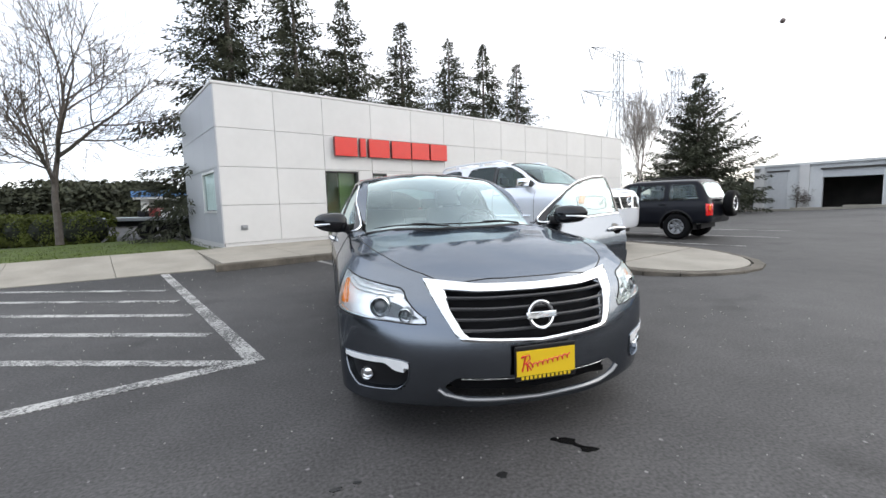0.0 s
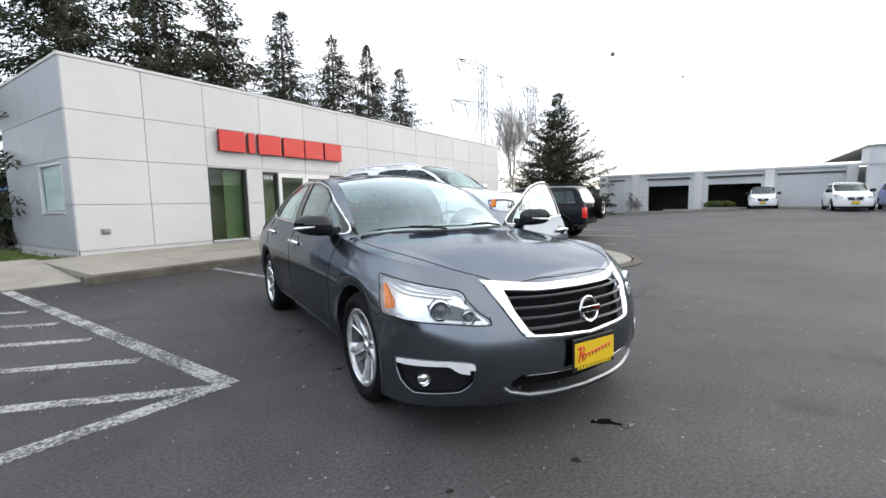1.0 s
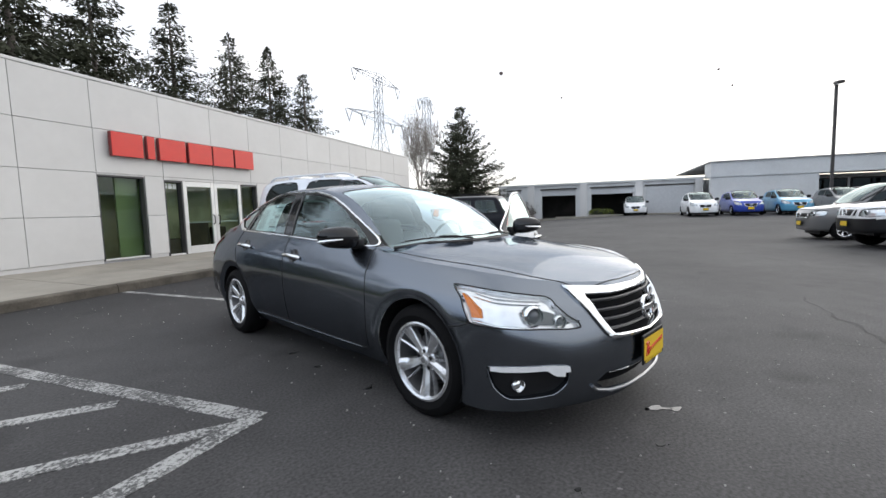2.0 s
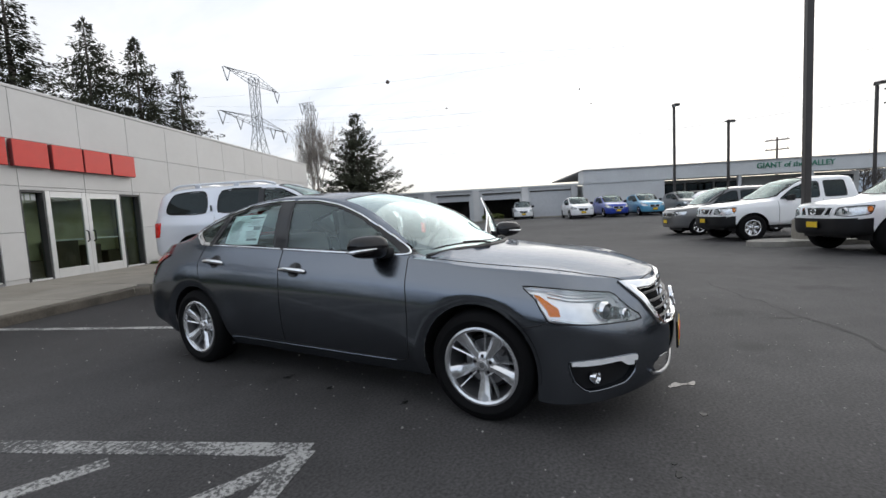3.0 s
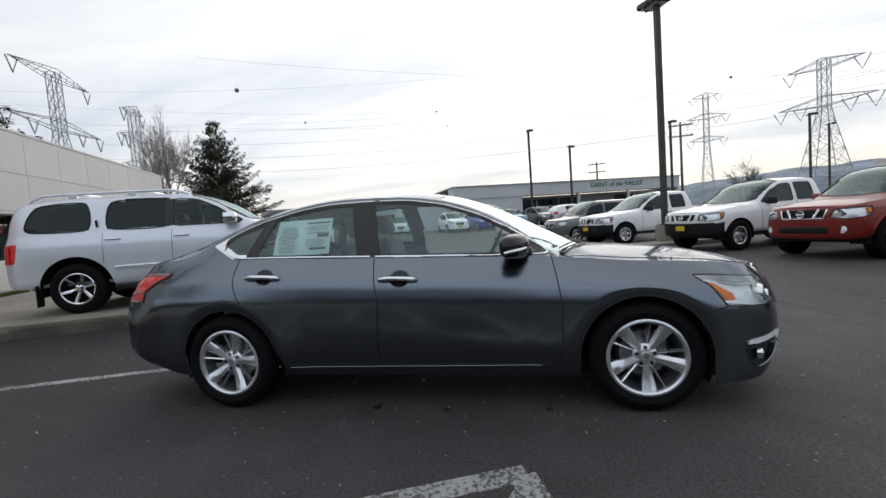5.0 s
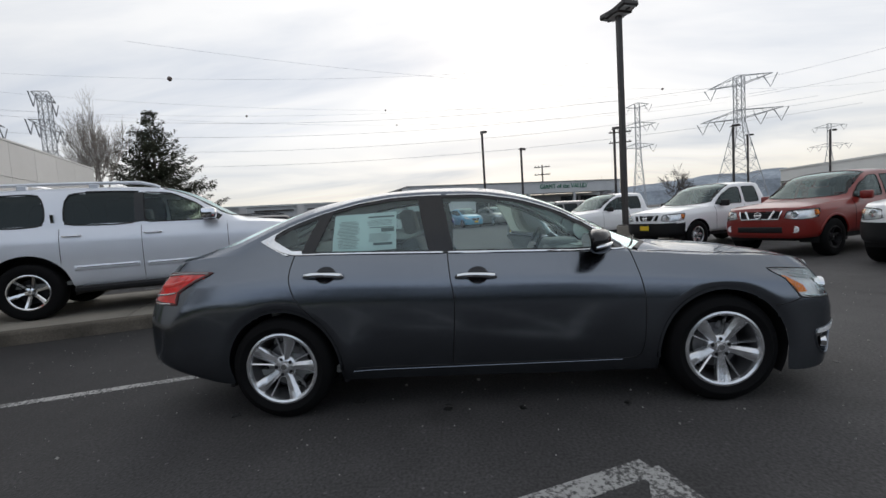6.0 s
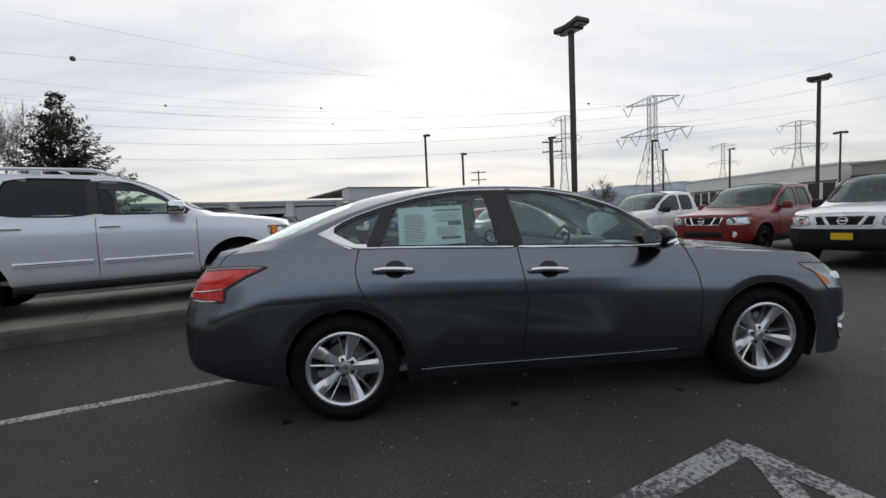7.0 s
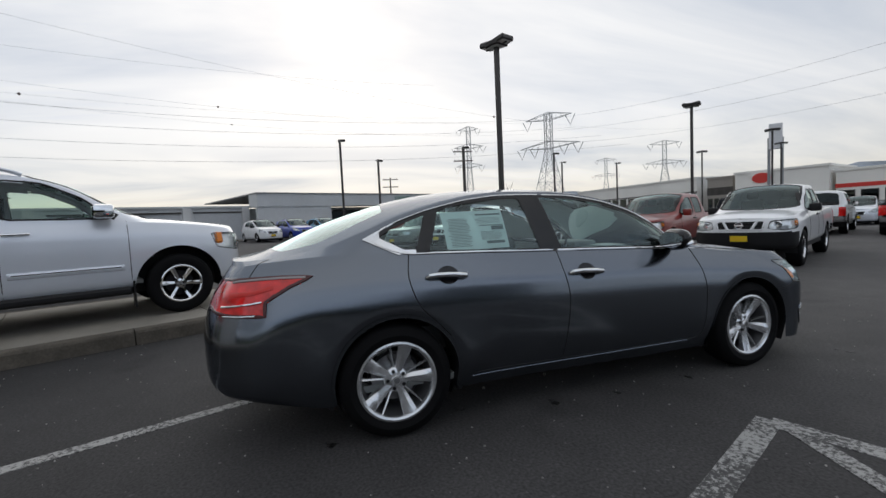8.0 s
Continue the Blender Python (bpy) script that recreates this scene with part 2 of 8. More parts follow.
M_POLE = mat("dark_bronze_paint", (0.035, 0.03, 0.028), 0.45, var=0.2, scale=5)
M_STEEL = mat("galvanised_steel", (0.28, 0.29, 0.30), 0.5, 0.6, var=0.1)
M_FARWALL = mat("grey_painted_block", (0.58, 0.59, 0.59), 0.7, var=0.06, scale=0.6, fine=0.03, fscale=8)
# near-black: the shade of deep bays and far openings is in the colour
M_FARDARK = mat("far_shade_tone", (0.06, 0.055, 0.05), 0.8, var=0.4, scale=0.8)
M_GREEN = mat("green_sign_letters", (0.03, 0.20, 0.12), 0.4, var=0.05)
M_BLACK = mat("black_plastic", (0.010, 0.010, 0.011), 0.5, var=0.1, scale=20, spec=0.3)
M_GLOSSBLACK = mat("gloss_black", (0.008, 0.008, 0.009), 0.08, var=0.05)
M_RUBBER = mat("tyre_rubber", (0.006, 0.006, 0.0065), 0.75, var=0.15, scale=12, bump=0.2, bscale=90, spec=0.12)
M_CHROME = mat("chrome", (0.82, 0.83, 0.84), 0.06, 1.0, var=0.02)
M_ALLOY = mat("silver_alloy", (0.76, 0.765, 0.775), 0.24, 0.85, var=0.03, scale=15)
M_BARREL = mat("cast_wheel_barrel", (0.11, 0.111, 0.115), 0.34, 0.6, var=0.08, scale=15)
M_DISC = mat("brake_disc_iron", (0.30, 0.30, 0.305), 0.4, 0.8, var=0.12, scale=30)
M_ALLOY_D = mat("dark_alloy", (0.018, 0.018, 0.02), 0.4, 0.6, var=0.1, scale=15)
M_GUN = mat("gunmetal_paint", (0.168, 0.187, 0.214), 0.21, 1.0, var=0.03, scale=2.0, coat=0.6, flake=0.03)
M_GUN.node_tree.nodes["Principled BSDF"].inputs["Specular Tint"].default_value = (0.32, 0.35, 0.40, 1)
M_SILVER = mat("silver_paint", (0.73, 0.76, 0.815), 0.32, 0.35, var=0.02, scale=2.0, coat=1.0, flake=0.04)
M_WHITE = mat("white_paint", (0.86, 0.865, 0.87), 0.3, 0.0, var=0.02, scale=2.0, coat=0.8)
M_REDPAINT = mat("red_paint", (0.20, 0.011, 0.007), 0.35, 0.0, var=0.03, scale=2.0, coat=0.5, flake=0.03)
M_NAVY = mat("black_blue_paint", (0.006, 0.007, 0.011), 0.35, 0.0, var=0.05, scale=2.0, coat=0.12, spec=0.15)
M_BLUE = mat("blue_paint", (0.015, 0.05, 0.36), 0.3, 0.2, var=0.03, scale=2.0, coat=1.0)
M_TEAL = mat("sky_blue_paint", (0.10, 0.34, 0.52), 0.3, 0.2, var=0.03, scale=2.0, coat=1.0)
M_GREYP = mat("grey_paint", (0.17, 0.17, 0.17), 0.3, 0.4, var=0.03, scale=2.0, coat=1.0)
M_BARK = mat("bark", (0.11, 0.094, 0.082), 0.9, var=0.3, scale=6, bump=0.6, bscale=20)
M_NEEDLE = mat("dark_fir_needles", (0.040, 0.044, 0.027), 0.8, var=0.45, scale=0.9, fine=0.3, fscale=8, spec=0.25)
M_HEDGE = mat("clipped_hedge_leaves", (0.075, 0.092, 0.016), 0.8, var=0.4, scale=1.5, fine=0.35, fscale=15, spec=0.3)
M_YELLOW = mat("yellow_plate", (0.75, 0.50, 0.015), 0.4, var=0.03)
M_PAPER = mat("white_paper", (0.75, 0.78, 0.76), 0.7, var=0.03)
M_INK = mat("grey_print", (0.16, 0.17, 0.17), 0.7, var=0.1)
M_AMBER = mat("amber_reflector", (0.80, 0.22, 0.02), 0.2, var=0.1, scale=40)
M_TAIL = mat("red_lamp_plastic", (0.66, 0.012, 0.010), 0.12, var=0.35, scale=14, spec=0.5, coat=0.6)
M_LAMPIN = mat("bright_lamp_bowl", (0.88, 0.885, 0.895), 0.14, 0.55, var=0.10, scale=25)
M_LAMPDARK = mat("smoked_lamp_mask", (0.10, 0.105, 0.11), 0.22, 0.6, var=0.15, scale=30)
M_BRONZE = mat("dark_window_frame", (0.075, 0.075, 0.075), 0.4, 0.3, var=0.1)
M_BROW = mat("satin_silver_trim", (0.92, 0.925, 0.93), 0.22, 0.15, var=0.05, scale=25)
M_SEAT = mat("charcoal_seat_leather", (0.055, 0.055, 0.056), 0.55, var=0.2, scale=8, bump=0.2, bscale=80)
M_CABIN = mat("grey_cabin_plastic", (0.29, 0.30, 0.29), 0.6, var=0.15, scale=6)
M_LINER = mat("light_headliner", (0.40, 0.39, 0.37), 0.9, var=0.05, scale=10)
G_CAR = glass("tinted_car_glass", (0.78, 0.93, 0.91), amount=1.25)
G_SCREEN = glass("windscreen_glass", (0.76, 0.90, 0.88), amount=1.5)
G_DARK = glass("privacy_glass", (0.04, 0.043, 0.05), amount=0.55)
G_TRUCK = glass("green_tinted_glass", (0.36, 0.50, 0.49), amount=0.65)
G_REAR = glass("rear_glass", (0.55, 0.70, 0.68), amount=1.1)
G_OLD = glass("pale_smoked_glass", (0.62, 0.66, 0.66), amount=0.8)
G_LENS = glass("clear_lamp_lens", (0.98, 0.985, 0.99), amount=0.5)
G_SHOP = glass("shop_window_glass", (0.62, 0.74, 0.68), amount=0.7)

# ---- mesh helpers ----
LOT = pose(0, 0, 0, 0, 0, 24.3)


def lot(u, v, z=0.0):
    return LOT @ Vector((u, v, z))


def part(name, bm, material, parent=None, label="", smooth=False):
    """Links a bmesh as one mesh object under a thing or part."""
    me = bpy.data.meshes.new(name)
    bm.to_mesh(me)
    bm.free()
    me.materials.append(material)
    if smooth:
        me.shade_smooth()
        me.set_sharp_from_angle(angle=radians(38))
    ob = new(name, me)
    ob.parent = parent
    if label:
        tagged(ob, label)
    return ob


def thing(name, m, label, category, group="", kind=""):
    ob = new(name)
    ob.empty_display_size = 0.1
    ob.matrix_world = m
    return tagged(ob, label, category, group, kind)


def box(x0, y0, z0, x1, y1, z1, bevel=0.0, bm=None, seg=1):
    b = bm or bmesh.new()
    r = bmesh.ops.create_cube(b, size=1)
    vs = r["verts"]
    for v in vs:
        v.co = Vector((x0 + (v.co.x + 0.5) * (x1 - x0), y0 + (v.co.y + 0.5) * (y1 - y0), z0 + (v.co.z + 0.5) * (z1 - z0)))
    if bevel:
        es = {e for v in vs for e in v.link_edges}
        bmesh.ops.bevel(b, geom=list(es), offset=bevel, segments=seg, affect="EDGES", profile=0.5)
    return b


def sheet(p, q, r, t):
    """One pane of glass, its face turned to the side from which p, q, r, t run anticlockwise."""
    b = bmesh.new()
    b.faces.new([b.verts.new(v) for v in (p, q, r, t)])
    return b


def tube(pts, radii, n=8, bm=None, closed=False, cap=True):
    """A round bar along points; radii is one number or one for each point."""
    b = bm or bmesh.new()
    pts = [Vector(p) for p in pts]
    if not hasattr(radii, "__len__"):
        radii = [radii] * len(pts)
    rings = []
    up = Vector((0, 0, 1))
    prev = None
    for i, p in enumerate(pts):
        a = pts[i - 1] if (i > 0 or closed) else p
        c = pts[(i + 1) % len(pts)] if (i < len(pts) - 1 or closed) else p
        d = (c - a)
        d = d.normalized() if d.length > 1e-9 else Vector((0, 0, 1))
        if prev is None:
            side = d.cross(up if abs(d.z) < 0.9 else Vector((1, 0, 0))).normalized()
        else:
            side = (prev - d * prev.dot(d))
            side = side.normalized() if side.length > 1e-6 else d.orthogonal().normalized()
        prev = side
        other = d.cross(side)
        rings.append([b.verts.new(p + (side * math.cos(2 * math.pi * k / n) + other * math.sin(2 * math.pi * k / n)) * radii[i]) for k in range(n)])
    m = len(rings)
    for i in range(m if closed else m - 1):
        r0, r1 = rings[i], rings[(i + 1) % m]
        for k in range(n):
            b.faces.new((r0[k], r0[(k + 1) % n], r1[(k + 1) % n], r1[k]))
    if cap and not closed:
        b.faces.new(rings[0][::-1])
        b.faces.new(rings[-1])
    return b


def lathe(profile, n=32, axis="x", bm=None, m=None):
    """Turns a profile of (radius, along) round an axis."""
    b = bm or bmesh.new()
    rings = []
    for r, a in profile:
        ring = []
        for k in range(n):
            c, s = math.cos(2 * math.pi * k / n) * r, math.sin(2 * math.pi * k / n) * r
            co = Vector((a, c, s)) if axis == "x" else (Vector((c, a, s)) if axis == "y" else Vector((c, s, a)))
            ring.append(b.verts.new(m @ co if m else co))
        rings.append(ring)
    for r0, r1 in zip(rings, rings[1:]):
        for k in range(n):
            b.faces.new((r0[k], r0[(k + 1) % n], r1[(k + 1) % n], r1[k]))
    return b


def prism(poly, z0, z1, bm=None):
    """A flat polygon (x, y) raised from z0 to z1."""
    b = bm or bmesh.new()
    lo = [b.verts.new((x, y, z0)) for x, y in poly]
    hi = [b.verts.new((x, y, z1)) for x, y in poly]
    n = len(poly)
    b.faces.new(lo[::-1])
    b.faces.new(hi)
    for k in range(n):
        b.faces.new((lo[k], lo[(k + 1) % n], hi[(k + 1) % n], hi[k]))
    bmesh.ops.recalc_face_normals(b, faces=b.faces)
    return b


def spline(rows, n):
    """Samples a Catmull-Rom curve through rows of equal length, n samples a span."""
    R = np.array(rows, float)
    out = []
    for i in range(len(R) - 1):
        p0, p1, p2, p3 = R[max(i - 1, 0)], R[i], R[i + 1], R[min(i + 2, len(R) - 1)]
        for k in range(n):
            t = k / n
            out.append(0.5 * (2 * p1 + (p2 - p0) * t + (2 * p0 - 5 * p1 + 4 * p2 - p3) * t * t + (3 * p1 - p0 - 3 * p2 + p3) * t ** 3))
    out.append(R[-1])
    return np.array(out)


# ---- ground and paving ----
def ease(a, b, x):
    t = min(1.0, max(0.0, (x - a) / (b - a)))
    return t * t * (3 - 2 * t)


def rise(u, v):
    """The car park climbs gently towards its far side."""
    return 0.40 * ease(13, 30, u) * ease(6, -6, v)


def ground_sheet():
    b = bmesh.new()
    us = [-3000, -600, -150, -60, -30, -15, -8, -4, 0, 4, 8, 13] + [14.5 + 1.5 * k for k in range(11)] + [32, 40, 60, 150, 600, 3000]
    vs = [-3000, -600, -150, -60, -30, -18, -12, -8] + [-6 + 1.2 * k for k in range(11)] + [8, 15, 30, 60, 150, 600, 3000]
    g = [[b.verts.new((u, v, rise(u, v))) for v in vs] for u in us]
    for i in range(len(us) - 1):
        for j in range(len(vs) - 1):
            b.faces.new((g[i][j], g[i + 1][j], g[i + 1][j + 1], g[i][j + 1]))
    # one sheet, laid along the car park but with its surface in world axes
    b.transform(LOT)
    ob = part("ground", b, M_ASPHALT, smooth=True)
    tagged(ob, "dark grey worn asphalt of a car park", "ground", kind="structure")


ground_sheet()


def stripe(name, pts, width, label, h=0.004):
    """A painted line on the asphalt along lot points (u, v)."""
    b = bmesh.new()
    for (u0, v0), (u1, v1) in zip(pts, pts[1:]):
        d = Vector((u1 - u0, v1 - v0)).normalized()
        n = Vector((-d.y, d.x)) * width / 2
        q = [(u0 + n.x, v0 + n.y), (u0 - n.x, v0 - n.y), (u1 - n.x, v1 - n.y), (u1 + n.x, v1 + n.y)]
        prism(q, 0.0, h, b)
    ob = part(name, b, M_PAINT)
    ob.matrix_world = LOT
    return tagged(ob, label, "road marking", kind="structure")


def xy_lot(x, y):
    p = LOT.inverted() @ Vector((x, y, 0))
    return (p.x, p.y)


stripe("marking_edge", [xy_lot(-1.50, -0.66), xy_lot(-3.90, 4.95)], 0.13, "worn white painted edge line of a hatched bay")
stripe("marking_tip", [xy_lot(-1.52, -0.64), xy_lot(-4.9, -1.85)], 0.13, "worn white painted slanting line closing a hatched bay", 0.0045)
for k in range(5):
    a, c = (-1.64 - 0.405 * k, -0.66 + 0.92 * k), (-3.55 - 0.62 * k, 0.02 + 1.01 * k)
    ex = (c[0] + (c[0] - a[0]) * 0.9, c[1] + (c[1] - a[1]) * 0.9)
    stripe("marking_hatch", [xy_lot(*a), xy_lot(*ex)], 0.11, "worn white painted hatching line on asphalt", 0.005)
stripe("marking_bay", [xy_lot(-1.12, 5.6), xy_lot(0.32, 1.8)], 0.10, "white painted parking bay line on asphalt")
for k, u in enumerate((9.0, 11.7, 14.4)):
    stripe("marking_bay", [(u, 4.6), (u, -0.2)], 0.10, "white painted parking bay line on asphalt")


def kerbstone(poly, h, name, label):
    """A row of kerb blocks along lot points, each block a piece."""
    root = thing(name, LOT, label, "kerb", kind="structure")
    for (u0, v0), (u1, v1) in zip(poly, poly[1:]):
        L = math.hypot(u1 - u0, v1 - v0)
        n = max(1, round(L / 2.4))
        d = Vector((u1 - u0, v1 - v0)) / L
        s = Vector((-d.y, d.x))
        for k in range(n):
            g = 0.006
            a, e = L * k / n + g, L * (k + 1) / n - g
            q = []
            b = bmesh.new()
            m = 10
            rings = []
            for i in range(m + 1):
                t = a + (e - a) * i / m
                base = Vector((u0, v0)) + d * t
                z1 = h(base.y) if callable(h) else h
                prof = [(-0.015, -0.05), (0.0, z1 * .8), (0.012, z1 - 0.008), (0.035, z1), (0.15, z1), (0.15, -0.05)]
                ring = []
                for j, (o, z) in enumerate(prof):
                    jit = (noise.noise(Vector((base.x * 3, base.y * 3, j))) * 0.012) if 0 < j < 4 else 0
                    p = base + s * (o + jit)
                    ring.append(b.verts.new((p.x, p.y, z + jit * 0.6)))
                rings.append(ring)
            for r0, r1 in zip(rings, rings[1:]):
                for j in range(len(prof) - 1):
                    b.faces.new((r0[j], r0[j + 1], r1[j + 1], r1[j]))
            b.faces.new(rings[0])
            b.faces.new(rings[-1][::-1])
            bmesh.ops.recalc_face_normals(b, faces=b.faces)
            part("kerb_block", b, M_KERB, root)
    return root


KH, PH = 0.14, 0.17


def pad_top(v):
    """The display pad falls almost to the asphalt at its rounded end."""
    return 0.035 + (PH - 0.035) * ease(-1.5, 1.5, v)


# the kerb runs along the walk, turns out round the display pad and back
pad_end = [(3.75 + 1.7 + 1.7 * math.cos(a), 0.15 + 1.55 * math.sin(a)) for a in [math.pi + math.pi * k / 10 for k in range(11)]]
kerbstone([(-0.75, 5.62), (1.2, 5.60), (3.6, 5.52), (3.75, 5.35)], KH, "kerb", "stained pale concrete kerb along the walk")
kerbstone([(3.75, 5.35), (3.75, 2.4)] + pad_end + [(7.15, 2.4), (7.15, 5.3)], pad_top, "kerb", "low stained concrete kerb round a display pad")
kerbstone([(7.15, 5.3), (7.4, 5.45), (11.5, 5.5), (20.5, 5.5)], KH, "kerb", "pale concrete kerb along the walk")


def slab_sheet():
    """Walk and display pad: jointed concrete slabs, rising a little to the wall."""
    root = thing("pavement", LOT, "pale weathered concrete walk in front of the building", "pavement", kind="structure")

    def slab(poly, zf):
        b = bmesh.new()
        n = len(poly)
        hi = [b.verts.new((x, y, zf(x, y))) for x, y in poly]
        lo = [b.verts.new((x, y, -0.05)) for x, y in poly]
        b.faces.new(hi)
        for k in range(n):
            b.faces.new((hi[k], lo[k], lo[(k + 1) % n], hi[(k + 1) % n]))
        bmesh.ops.recalc_face_normals(b, faces=b.faces)
        part("slab", b, M_CONC, root)

    def zf(u, v):
        return KH + (v - 5.75) / 3.05 * 0.07

    g = 0.006
    u = -0.6
    while u < 20:
        for v0, v1 in ((5.77, 7.3), (7.3, 8.79)):
            slab([(u + g, v0 + g), (u + 1.62 - g, v0 + g), (u + 1.62 - g, v1 - g), (u + g, v1 - g)], zf)
        u += 1.62
    # the pad that the silver car stands on
    for v0, v1 in ((0.2, 1.5), (1.5, 3.6), (3.6, 5.75)):
        slab([(3.92, v0 + g), (6.98, v0 + g), (6.98, v1 - g), (3.92, v1 - g)], lambda a, c: pad_top(c))
    r = [(3.92 + 1.53 + 1.53 * math.cos(t), 0.18 + 1.38 * math.sin(t)) for t in [math.pi + math.pi * k / 12 for k in range(13)]]
    slab(r, lambda a, c: pad_top(c))
    # the walk beyond the dropped kerb falls to the asphalt
    def zl(a, c):
        return max(0.012, 0.15 + (c - 6.6) * 0.05 - max(0, 6.3 + (-0.7 - a) * 0.2 - c) * 0.42)
    for k in range(7):
        a = -0.62 - 1.62 * k
        w0, w1 = 6.05 + 0.26 * k, 6.05 + 0.26 * (k + 1)
        slab([(a - 1.62 + g, w1), (a - g, w0), (a - g, 8.6 + 0.02 * k), (a - 1.62 + g, 8.6 + 0.02 * k)], zl)


slab_sheet()


def lawn():
    b = bmesh.new()
    random.seed(3)
    grid = {}
    for i in range(26):
        for j in range(16):
            u, v = -14 + 0.55 * i, 8.62 + 0.42 * j
            grid[i, j] = b.verts.new((min(u, 0.10), v, 0.20 + 0.02 * random.random()))
    for i in range(25):
        for j in range(15):
            b.faces.new((grid[i, j], grid[i + 1, j], grid[i + 1, j + 1], grid[i, j + 1]))
    for _ in range(9000):
        u, v = random.uniform(-13.9, 0.05), 8.62 + random.random() ** 1.6 * 5
        h, a, w = random.uniform(0.02, 0.06), random.uniform(0, 6.28), 0.008
        x, y = math.cos(a) * w, math.sin(a) * w
        b.faces.new((b.verts.new((u - x, v - y, 0.2)), b.verts.new((u + x, v + y, 0.2)), b.verts.new((u + y * 1.5, v - x * 1.5, 0.2 + h))))
    ob = part("lawn", b, M_GRASS)
    ob.matrix_world = LOT
    tagged(ob, "strip of mown green lawn beside the walk", "lawn", kind="stuff")
    b = bmesh.new()
    for _ in range(2600):
        u, v = random.uniform(7.9, 9.6), random.uniform(8.45, 8.75)
        h, a, w = random.uniform(0.03, 0.09), random.uniform(0, 6.28), 0.008
        z = 0.21
        b.faces.new((b.verts.new((u - w, v, z)), b.verts.new((u + w, v, z)), b.verts.new((u + math.cos(a) * 0.03, v + math.sin(a) * 0.03, z + h))))
    ob = part("grass_strip", b, M_GRASS)
    ob.matrix_world = LOT
    tagged(ob, "thin strip of grass at the foot of the wall", "grass", kind="stuff")


lawn()


# ---- showroom ----
def showroom():
    root = thing("showroom", LOT, "low white metal-panelled showroom with glass doors and red sign", "building", kind="structure")
    U0, U1, V0, V1, ZB, ZT = 0.14, 20.1, 8.8, 13.4, 0.2, 4.33
    rows = [0.30, 1.29, 2.28, 3.27, ZT]
    cols = [U0, 1.6, 3.0, 4.6, 6.15, 7.6, 9.1, 10.6, 12.1, 13.6, 15.1, 16.6, 18.1, U1]
    holes = [(3.0, 4.10, 0.26, 2.24), (4.6, 7.85, 0.2, 2.2), (9.1, 10.1, 1.0, 2.2)]

    def cell(u0, u1, z0, z1):
        """Panel rectangles that are left of a cell once the openings are taken out."""
        todo = [(u0, u1, z0, z1)]
        for h in holes:
            nxt = []
            for a, b_, c, d in todo:
                x0, x1, y0, y1 = max(a, h[0]), min(b_, h[1]), max(c, h[2]), min(d, h[3])
                if x0 >= x1 - 1e-4 or y0 >= y1 - 1e-4:
                    nxt.append((a, b_, c, d))
                    continue
                for q in ((a, x0, c, d), (x1, b_, c, d), (x0, x1, c, y0), (x0, x1, y1, d)):
                    if q[1] - q[0] > 0.03 and q[3] - q[2] > 0.03:
                        nxt.append(q)
            todo = nxt
        return todo

    wall = bmesh.new()          # the backing wall behind the panels, with its openings
    for a, b_ in zip([U0 + 0.02] + [3.0, 4.10, 4.6, 7.85, 9.1, 10.1], [3.0, 4.10, 4.6, 7.85, 9.1, 10.1] + [U1 - 0.02]):
        h = [q for q in holes if abs(q[0] - a) < 1e-3 and abs(q[1] - b_) < 1e-3]
        if h:
            if h[0][2] > 0.25:
                box(a, V0 + 0.01, 0.0, b_, V0 + 0.2, h[0][2], bm=wall)
            box(a, V0 + 0.01, h[0][3], b_, V0 + 0.2, ZT - 0.05, bm=wall)
        else:
            box(a, V0 + 0.01, 0.0, b_, V0 + 0.2, ZT - 0.05, bm=wall)
    part("wall_front", wall, M_JOINT, root)
    g = 0.005
    for a, b_ in zip(cols, cols[1:]):
        for z0, z1 in zip(rows, rows[1:]):
            for q in cell(a, b_, z0, z1):
                part("panel", box(q[0] + g, V0 - 0.03, q[2] + g, q[1] - g, V0 + 0.008, q[3] - g, 0.004), M_PANEL, root)
    part("wall_foot", box(U0 + 0.02, V0 - 0.012, 0.05, 2.99, V0 + 0.009, 0.298), M_PANEL, root)
    part("wall_foot", box(4.12, V0 - 0.012, 0.05, 4.58, V0 + 0.009, 0.298), M_PANEL, root)
    part("wall_foot", box(7.87, V0 - 0.012, 0.05, U1, V0 + 0.009, 0.298), M_PANEL, root)
    # side wall, facing the lawn
    sw = bmesh.new()
    box(U0 + 0.01, V0 + 0.2, 0, U0 + 0.2, 9.22, ZT - 0.05, bm=sw)
    box(U0 + 0.01, 10.85, 0, U0 + 0.2, V1, ZT - 0.05, bm=sw)
    box(U0 + 0.01, 9.22, 0, U0 + 0.2, 10.85, 1.10, bm=sw)
    box(U0 + 0.01, 9.22, 2.24, U0 + 0.2, 10.85, ZT - 0.05, bm=sw)
    part("wall_side", sw, M_JOINT, root)
    # side panels are coloured darker and bluer, as if in shade
    for a, b_ in zip((8.77, 10.2, 11.7), (10.2, 11.7, V1)):
        for z0, z1 in zip(rows, rows[1:]):
            q = [(a, b_, z0, z1)]
            hv = (9.22, 10.85, 1.10, 2.24)
            x0, x1, y0, y1 = max(a, hv[0]), min(b_, hv[1]), max(z0, hv[2]), min(z1, hv[3])
            if x0 < x1 and y0 < y1:
                q = [r for r in ((a, x0, z0, z1), (x1, b_, z0, z1), (x0, x1, z0, y0), (x0, x1, y1, z1)) if r[1] - r[0] > 0.03 and r[3] - r[2] > 0.03]
